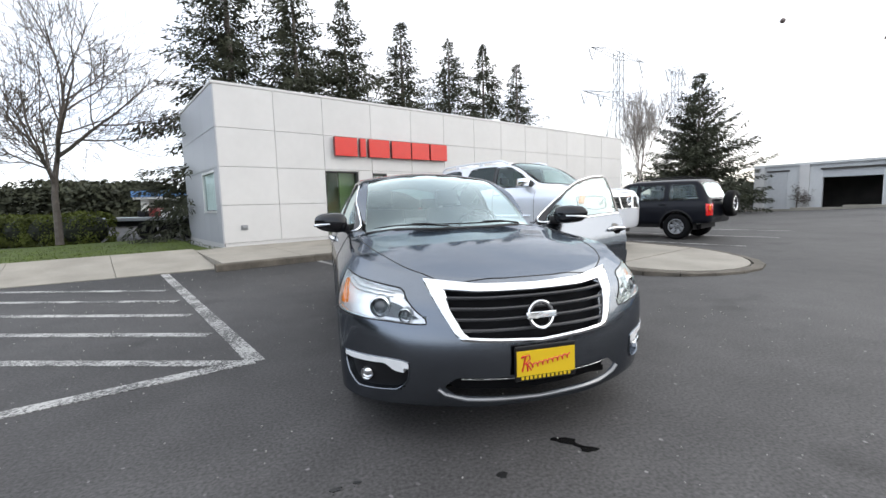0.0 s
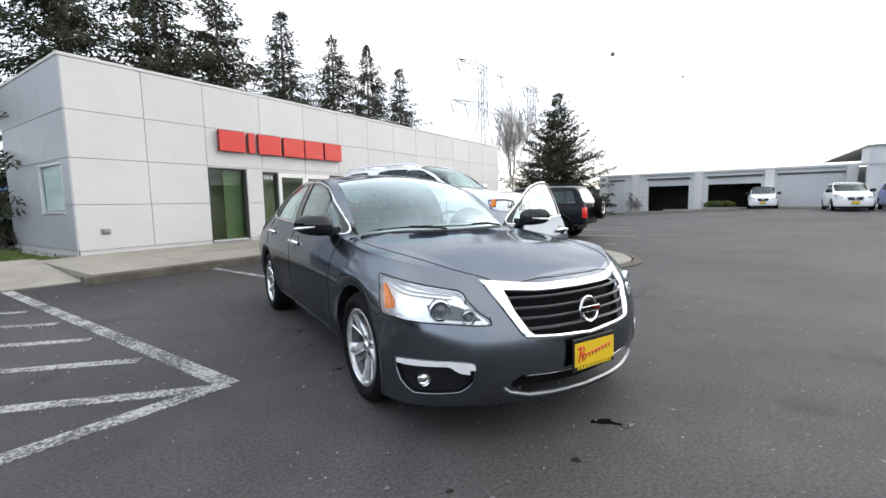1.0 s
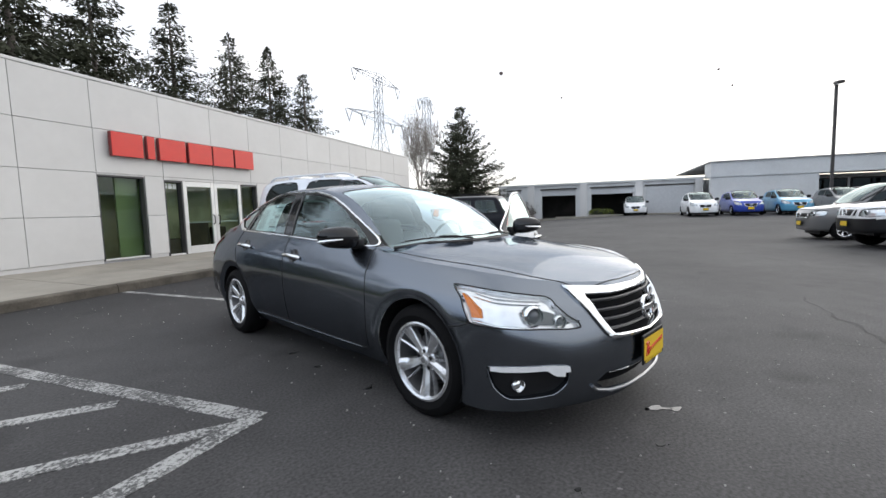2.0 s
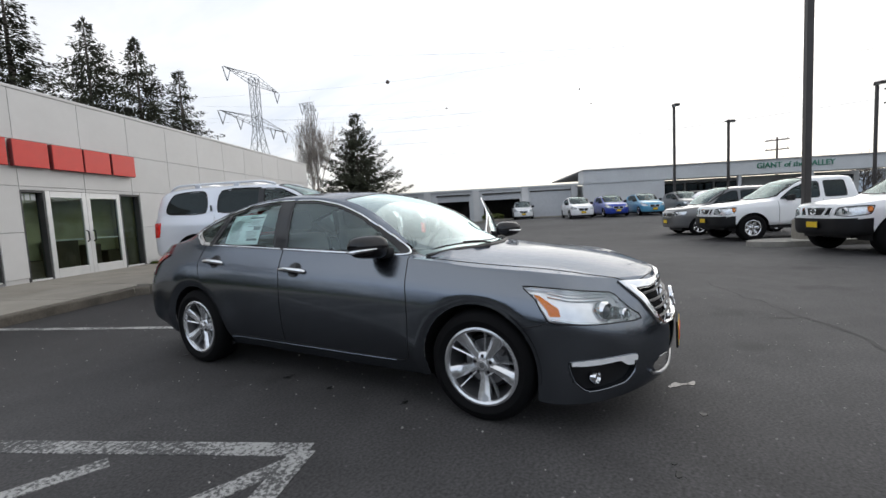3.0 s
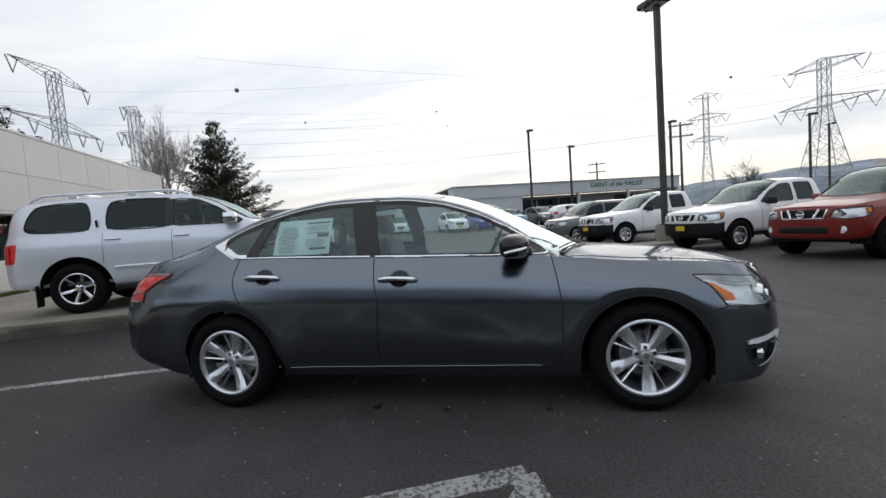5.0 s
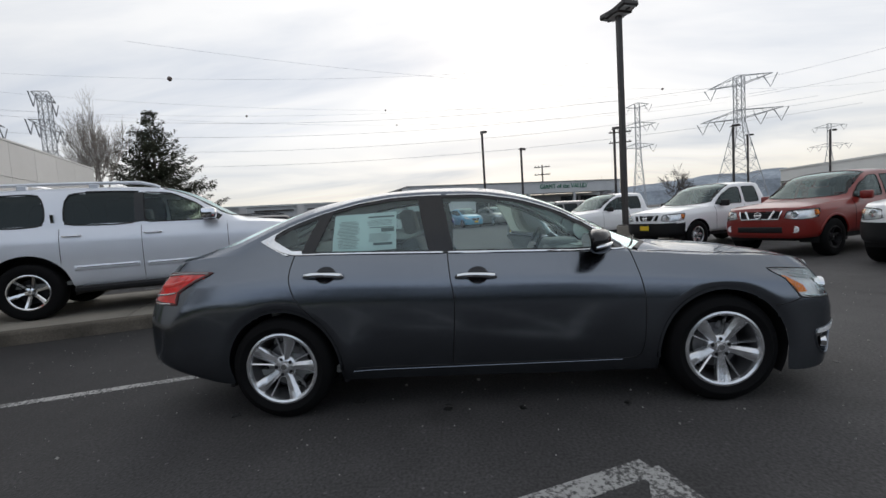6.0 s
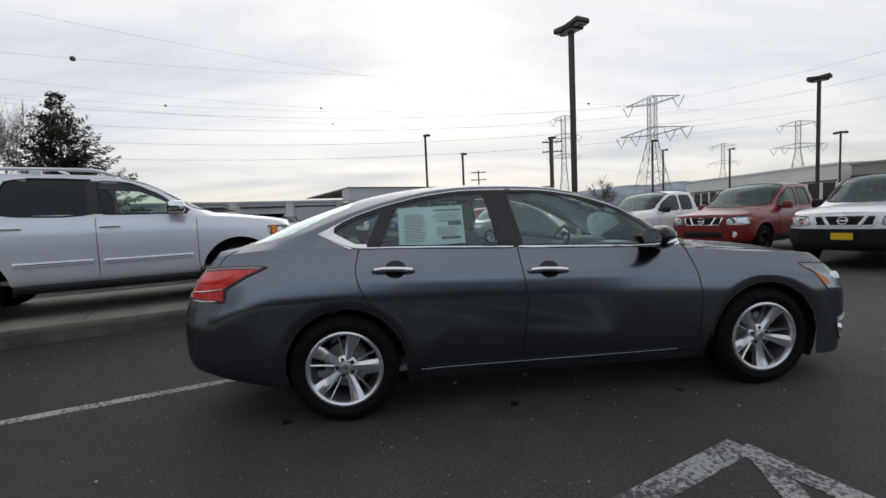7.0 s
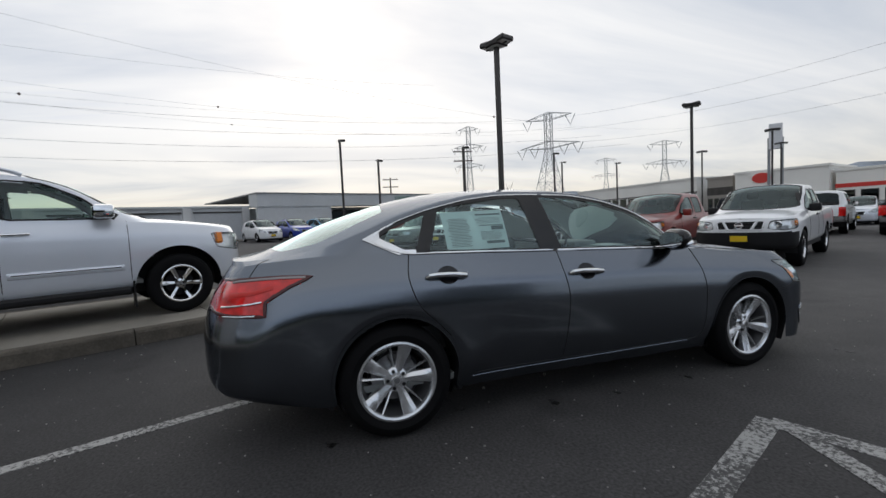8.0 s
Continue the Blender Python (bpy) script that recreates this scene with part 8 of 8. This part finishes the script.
# thick evergreens and woods along the horizon beyond the hedge
def wood(name, pts, seed, label, h=(4, 7), n=9000, material=None, size=(.15, .35)):
    rnd = random.Random(seed)
    V, F = [], []
    for _ in range(n):
        t = rnd.random() * (len(pts) - 1)
        i = int(t)
        a, c = Vector(pts[i]), Vector(pts[i + 1])
        base = a.lerp(c, t - i)
        w = rnd.gauss(0, 1.5)
        top = h[0] + (h[1] - h[0]) * (.5 + .5 * noise.noise(Vector((base.x * .09, base.y * .09, seed)))) + .8 * noise.noise(Vector((base.x * .5, base.y * .5, seed)))
        p = Vector((base.x + w * .7, base.y + w * .7, rnd.random() ** .7 * max(.5, top)))
        d = Vector((rnd.gauss(0, 1), rnd.gauss(0, 1), rnd.gauss(0, .7))).normalized()
        e = d.orthogonal().normalized()
        s = rnd.uniform(*size)
        k = len(V)
        V.extend([p - d * s, p + e * s * .6, p + d * s, p - e * s * .6])
        F.append((k, k + 1, k + 2, k + 3))
    me = bpy.data.meshes.new(name)
    me.from_pydata(V, [], F)
    me.materials.append(material or M_NEEDLE)
    tagged(new(name, me), label, "woods", kind="stuff")


wood("far_woods", [(-70, 46), (-40, 44), (-24, 42), (-15, 40)], 51, "dark evergreen belt of trees beyond the hedge", (2.4, 6.2), 30000, size=(.12, .28))
wood("far_woods", [(26, 27), (31, 24.5), (33, 22)], 52, "dark evergreen hedge by the free-standing fir", (2.2, 3.2), 3500, size=(.1, .25))

wood("tree_belt", [(-27, 12), (-28, 4), (-28, -6), (-27, -14)], 53, "evergreen tree belt along the open side of the car park", (4.0, 6.5), 14000, size=(.25, .5))

wood("tree_belt", [(-36, 22), (-34, 10), (-38, 0)], 54, "dark evergreen trees beyond the lawn", (5.0, 8.0), 8000, size=(.25, .5))


def far_hills():
    """Low wooded hills on the horizon."""
    b = bmesh.new()
    rows = []
    for i in range(361):
        i = i / 3
        a = radians(-180 + 360 * i / 120)
        d = 1900
        el = float(np.interp(math.degrees(a), (-180, -100, -63, -40, -25, -16, -8, 20, 150, 180), (3, 4.4, 3.9, 3.3, 2.9, 2.2, 1.1, .5, .4, 3)))
        h = d * math.tan(radians(el)) * (1 + .16 * noise.noise(Vector((i * .25, 3, 0))) + .09 * noise.noise(Vector((i * .9, 1, 0))) + .05 * noise.noise(Vector((i * 2.3, 7, 0))))
        rows.append([b.verts.new((d * k * math.cos(a), d * k * math.sin(a), z)) for k, z in ((1, -5), (1.02, h * .6), (1.1, h))])
    for r0, r1 in zip(rows, rows[1:]):
        for k in range(2):
            b.faces.new((r0[k], r1[k], r1[k + 1], r0[k + 1]))
    # distance haze is mixed into the hills' pale blue-grey base colour
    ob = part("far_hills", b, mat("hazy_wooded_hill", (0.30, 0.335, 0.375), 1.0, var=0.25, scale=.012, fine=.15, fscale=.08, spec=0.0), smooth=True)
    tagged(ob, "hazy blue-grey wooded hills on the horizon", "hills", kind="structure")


far_hills()


# ---- power line ----
def pylon(x, y, h, turn, w=4.6, label="tall grey lattice power pylon with two wide arms", thick=.10, arms=((.985, 8.5), (.70, 11.5))):
    root = thing("pylon", pose(x, y, 0, 0, 0, turn), label, "pylon", "power line")
    b = bmesh.new()
    lev = [0, .12, .24, .36, .47, .57, .66, .74, .82, .90, 1.0]

    def corner(k, t):
        q = max(.9, w * (1 - t * 1.25)) if t < .8 else .9
        sx, sy = ((1, 1), (-1, 1), (-1, -1), (1, -1))[k]
        return Vector((sx * q, sy * q, t * h))
    for k in range(4):
        tube([corner(k, t) for t in lev], thick, 4, b)
    for t0, t1 in zip(lev, lev[1:]):
        for k in range(4):
            tube([corner(k, t0), corner((k + 1) % 4, t1)], thick * .55, 3, b)
            tube([corner((k + 1) % 4, t0), corner(k, t1)], thick * .55, 3, b)
            tube([corner(k, t1), corner((k + 1) % 4, t1)], thick * .5, 3, b)
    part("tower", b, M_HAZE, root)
    for lev_, (f, L) in enumerate(arms):
        a = bmesh.new()
        z = h * f
        for s in (1, -1):
            for yy in (-.9, .9):
                tube([(0, yy, z + 1.4), (s * L, 0, z)], thick * .8, 4, a)
                tube([(0, yy, z - .8), (s * L, 0, z)], thick * .8, 4, a)
            for i in range(5):
                q = L * (i + .5) / 5
                tube([(s * q, -.9 * (1 - q / L), z + 1.4 * (1 - q / L)), (s * (q + L / 10), .9 * (1 - q / L), z - .8 * (1 - q / L))], thick * .5, 3, a)
        arm = part("cross_arm", a, M_HAZE, root)
        tagged(arm, kind="stuff")
        for s in (1, -1):
            for q in ((L * .95, L * .50) if lev_ == 1 else (L * .93,)):
                st = tube([(s * q - 1.4, 0, z - .2), (s * q, 0, z - 3.0), (s * q + 1.4, 0, z - .2)], thick * 1.3, 4)
                part("insulator", st, mat("grey_insulator", (.42, .42, .44), .4), arm)
    return root


PY = [(73.1, 94.0, 38.1, 20), (107.0, -67.5, 30.5, 35), (182.5, -73.0, 42.8, 60), (172.4, -176.0, 36.5, 50), (88.1, 90.6, 33.6, 20), (269, -218, 42.3, 55)]
for k, (x, y, h, t) in enumerate(PY):
    pylon(x, y, h, t, 2.6 if k in (2, 4) else 4.6, thick=.11 if k == 0 else .10, arms=((.985, 11.6), (.709, 14.5)) if k == 0 else (((.985, 4.6), (.80, 6.8), (.60, 6.0)) if k in (2, 4) else ((.965, 7.0), (.70, 9.0))))


def wire(p0, p1, sag, r, balls=(), ball=.22):
    pts = []
    for i in range(41):
        t = i / 40
        p = Vector(p0).lerp(Vector(p1), t)
        p.z -= sag * 4 * t * (1 - t)
        pts.append(p)
    root = thing("power_cable", pose(0, 0, 0), "thin overhead power cable across the sky, paled as by haze", "cable", "overhead cables")
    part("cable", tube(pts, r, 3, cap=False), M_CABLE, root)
    for t in balls:
        p = Vector(p0).lerp(Vector(p1), t)
        p.z -= sag * 4 * t * (1 - t)
        e = bmesh.new()
        bmesh.ops.create_uvsphere(e, u_segments=12, v_segments=8, radius=ball)
        q = part("marker_ball", e, mat("dull_marker_ball", (.16, .12, .11), .5, var=.1), root, "dark marker ball on the cable")
        q.location = p
    return root


def az(deg, d, z):
    """A point at a bearing from the middle of the walk."""
    return (-3.0 + d * math.cos(radians(deg)), 0.0 + d * math.sin(radians(deg)), z)


def ball_wire(deg, z, ball=.22, r=.015, d=80, half=75, sag=4.5, way=-72):
    """A cable that sags to its marker ball at a bearing and height."""
    p = Vector(az(deg, d, z))
    p.x -= 0.5
    k = Vector((math.cos(radians(way)), math.sin(radians(way)), 0)) * half
    wire(p + k + Vector((0, 0, sag)), p - k + Vector((0, 0, sag)), sag, r, (.5,), ball)


for deg, z, ball in ((34.0, 25.5, .36), (26.5, 20.3, .18), (9.7, 21.3, .16), (8.4, 18.6, .14), (-24.1, 19.7, .2)):
    ball_wire(deg, z, ball)
for k in range(4):
    wire(az(48, 150, 33 - 4 * k), (107.0 - 4 * k, -67.5 - 6 * k, 29 - 3 * k), 5.0, .035)
for k in range(3):
    wire((107.0, -67.5, 29 - 3.5 * k), az(-75, 120, 34 - 5 * k), 3.0, .03)


for deg, h, seed in ((-16.9, 5.6, 61), (-25.6, 6.6, 62)):
    bare_tree("bare_tree", pose(*az(deg, 62, 0)), h, seed, "small reddish leafless tree beyond the parked trucks", spread=.55, depth=4, r0=.09, twig=.016)


def wood_pole(x, y, h, turn):
    root = thing("utility_pole", pose(x, y, 0, 0, 0, turn), "wooden utility pole with two cross-arms", "utility pole")
    part("pole", tube([(0, 0, 0), (0, 0, h)], [.17, .11], 8), M_BARK, root)
    for z in (h - .35, h - 1.6):
        part("cross_arm", box(-1.3, -.06, z - .07, 1.3, .06, z + .07), M_BARK, root)
        for x_ in (-1.1, -.6, .6, 1.1):
            part("insulator", tube([(x_, 0, z + .07), (x_, 0, z + .25)], .04, 6), M_STEEL, root)


wood_pole(52, -19.5, 10.8, 80)
wood_pole(70, -13.0, 9.0, 80)


# ---- buildings further off ----
def low_building(name, m, L, D, h, label, wall, bands=(), windows=0, wz=(1.0, 2.6), roof=None):
    root = thing(name, m, label, "building", kind="structure")
    part("wall", box(0, 0, 0, L, D, h), wall, root)
    part("roof", box(-.2, -.2, h, L + .2, D + .2, h + .35), roof or wall, root)
    for z0, z1, mt in bands:
        part("band", box(-.06, -.06, z0, L + .06, -.002, z1), mt, root)
    for k in range(windows):
        a = L * (k + .12) / windows
        w = part("window", box(a, -.08, wz[0], a + L / windows * .76, -.004, wz[1]), M_FARDARK, root)
        part("pane", box(a + .1, -.1, wz[0] + .1, a + L / windows * .76 - .1, -.085, wz[1] - .1), G_DARK, w)
    return root


M_PALE = mat("pale_stucco", (0.78, 0.77, 0.73), .8, var=.06, scale=.2)
M_WHITEW = mat("white_stucco", (0.84, 0.82, 0.77), .8, var=.05, scale=.2)


def facing(deg0, deg1, d0, d1):
    """A pose whose x axis runs from one bearing and distance to another, its face to the camera."""
    a, c = Vector(az(deg0, d0, 0)), Vector(az(deg1, d1, 0))
    way = (c - a)
    return Matrix.Translation(a) @ Matrix.Rotation(math.atan2(way.y, way.x), 4, "Z"), way.length


def far_row():
    spec = [(-35.0, -48.0, 130, 100, 7.3, "long pale showroom with tall windows", M_PALE, ((4.5, 4.75, M_FARDARK),), 14, (.9, 4.4)),
            (-49.0, -51.4, 95, 93, 6.6, "dark-fronted low showroom", mat("brown_grey_clad", (.30, .275, .245), .6, var=.1), ((3.6, 5.0, M_FARDARK),), 4, (.6, 3.0)),
            (-51.6, -59.4, 91, 87, 6.9, "white showroom with a red oval sign", M_WHITEW, (), 0, (1, 2)),
            (-59.9, -70.0, 88, 84, 5.9, "white showroom with a red roofline", M_WHITEW, ((3.4, 4.0, M_RED),), 6, (.5, 3.0))]
    for d0, d1, r0, r1, h, label, wall, bands, nw, wz in spec:
        m, L = facing(d0, d1, r0, r1)
        root = low_building("far_showroom", m, L, 14, h, label, wall, bands, nw, wz)
        # the wall's face is turned to the lot: its depth runs away from it
        if "oval" in label:
            s = part("sign_panel", box(L * .19, -.3, 3.6, L * .45, -.05, 7.1), M_WHITEW, root)
            ov = lathe([(.001, 0), (1, 0), (1, .1)], 32, "y", None, Matrix.Translation((L * .32, -.45, 5.9)) @ Matrix.Diagonal((1.35, 1, .85, 1)))
            part("oval_mark", ov, M_RED, s, "plain red oval")
            part("word_bar", box(L * .22, -.36, 3.95, L * .42, -.31, 4.35), M_RED, s, "plain red bar")


far_row()


def pole_sign():
    p = az(-54.9, 62, 0)
    root = thing("pole_sign", pose(p[0], p[1], 0, 0, 0, 35), "tall pale box sign on two steel posts", "sign")
    for x in (-.6, .6):
        part("post", box(x - .15, -.15, 0, x + .15, .15, 9.0), M_STEEL, root)
    part("sign_box", box(-.64, -.3, 7.7, .64, .3, 10.6, .05), mat("grey_sign_box", (.72, .72, .73), .6, var=.05), root)


pole_sign()


def truck_bed_left():
    """The flat-bed trailer and blue canopy beyond the lawn."""
    root = thing("canopy", pose(-12.3, 26.5, 0, 0, 0, -14), "filling-station canopy with a blue edge on white posts", "canopy")
    part("roof", box(0, 0, 2.00, 7.5, 4, 2.14), M_WHITEW, root)
    part("edge_band", box(-.05, -.06, 2.14, 7.6, 4.06, 2.50), mat("blue_canopy_edge", (.13, .28, .55), .5, var=.05), root)
    for x in (.5, 6.8):
        part("post", box(x - .25, .3, 0, x + .25, .8, 2.00), M_WHITEW, root)
    t = thing("trailer", pose(-8.6, 17.3, 0, 0, 0, -14), "grey flat-bed trailer on black tyres behind the lawn", "trailer")
    part("deck", box(-2.6, 0, .82, 3.4, 2.1, .98, .02), M_STEEL, t)
    part("chassis", box(-2.3, .5, .60, 3.2, 1.6, .82), M_BLACK, t)
    for x in (.0, .95, 1.9):
        for yy in (.05, 1.75):
            w = lathe([(.001, 0), (.16, 0), (.20, .06), (.36, .04), (.40, .1), (.40, .26), (.36, .3)], 18, "y", None, Matrix.Translation((x, yy, .40)))
            part("tyre", w, M_RUBBER, t, smooth=True)
    for k in range(4):
        part("load", box(-.6 + .5 * k, .6, .98, -.25 + .5 * k, 1.3, 1.25 + .12 * (k % 2), .03), (M_ALLOY_D, M_REDSIDE, M_WHITE, M_ALLOY)[k], t)


truck_bed_left()


# ---- marks and litter on the asphalt ----
def crack(pts, seed, w=.012):
    rnd = random.Random(seed)
    b = bmesh.new()
    P = []
    for (x0, y0), (x1, y1) in zip(pts, pts[1:]):
        n = max(2, int(math.hypot(x1 - x0, y1 - y0) / .12))
        for i in range(n):
            t = i / n
            P.append((x0 + (x1 - x0) * t + rnd.gauss(0, .025), y0 + (y1 - y0) * t + rnd.gauss(0, .025)))
    rows = []
    for i, (x, y) in enumerate(P):
        a, c = P[max(i - 1, 0)], P[min(i + 1, len(P) - 1)]
        d = Vector((c[0] - a[0], c[1] - a[1])).normalized()
        k = w * rnd.uniform(.4, 1.6)
        rows.append((b.verts.new((x - d.y * k, y + d.x * k, .0035)), b.verts.new((x + d.y * k, y - d.x * k, .0035))))
    for r0, r1 in zip(rows, rows[1:]):
        b.faces.new((r0[0], r0[1], r1[1], r1[0]))
    ob = part("asphalt_crack", b, mat("crack_tar", (.012, .012, .012), .7, var=.2))
    tagged(ob, "dark jagged crack in the asphalt", "crack", kind="structure")


crack([(1.4, -3.8), (1.93, -3.7), (2.4, -3.45), (3.56, -3.0), (4.05, -2.8), (4.6, -2.62)], 3)
crack([(2.4, -3.45), (2.28, -3.2), (2.2, -2.93)], 4, .008)
crack([(1.0, -5.2), (2.2, -4.6), (3.6, -4.7)], 5, .009)


def litter():
    """A dead leaf, grit and oil spots near the car."""
    rnd = random.Random(8)
    # a small spill of water in two lobes
    b = bmesh.new()
    for cx, cy, rx, ry, turn in ((.128, -2.362, .058, .026, -.5), (.198, -2.462, .040, .022, -.3), (.165, -2.415, .034, .012, -1.0)):
        q = []
        for k in range(26):
            t = 2 * math.pi * k / 26
            f = 1 + .16 * math.sin(3 * t + cx * 40) + .09 * math.sin(7 * t + cy * 20)
            x, y = rx * f * math.cos(t), ry * f * math.sin(t)
            q.append((cx + x * math.cos(turn) - y * math.sin(turn), cy + x * math.sin(turn) + y * math.cos(turn)))
        prism(q, .0, .0034 + .0003 * (cx > .15), b)
    tagged(part("puddle", b, mat("spilled_water", (.010, .010, .010), .03, spec=.6)), "small dark spill of water lying on asphalt", "puddle")
    spots = bmesh.new()
    for x, y, r in ((-.80, .33, .030), (-.82, -.15, .022), (-.76, 1.78, .026), (-.62, .94, .024), (-.81, -.81, .02), (-.26, -2.52, .02), (-.95, -2.40, .016), (-.86, -2.38, .012)):
        q = [(x + r * rnd.uniform(.5, 1.3) * 1.3 * math.cos(a), y + r * rnd.uniform(.5, 1.3) * math.sin(a)) for a in [2 * math.pi * k / 18 for k in range(18)]]
        prism(q, .0, .0032, spots)
        for _ in range(3):
            dx, dy, e = rnd.uniform(-2.4, 2.4) * r, rnd.uniform(-2, 2) * r, r * rnd.uniform(.15, .3)
            prism([(x + dx + e * math.cos(a), y + dy + e * math.sin(a)) for a in [k for k in range(6)]], 0, .0031, spots)
    tagged(part("oil_stain", spots, mat("oil_stain", (.010, .010, .010), .5, var=.2)), "small dark oil spots on the asphalt", "stain", kind="stuff")
    g = bmesh.new()
    for _ in range(900):
        x, y = rnd.uniform(-5.0, 3.5), rnd.uniform(-5, 5.0)
        s = rnd.uniform(.0015, .0042)
        if rnd.random() < .03:
            s *= 2
        bmesh.ops.create_cube(g, size=s * 2, matrix=Matrix.Translation((x, y, s * .7)) @ Euler((rnd.random() * 3, rnd.random() * 3, 0)).to_matrix().to_4x4())
    tagged(part("grit", g, mat("pale_grit", (.30, .29, .27), .8, var=.3)), "scattered pale grit on the asphalt", "grit", kind="stuff")


litter()
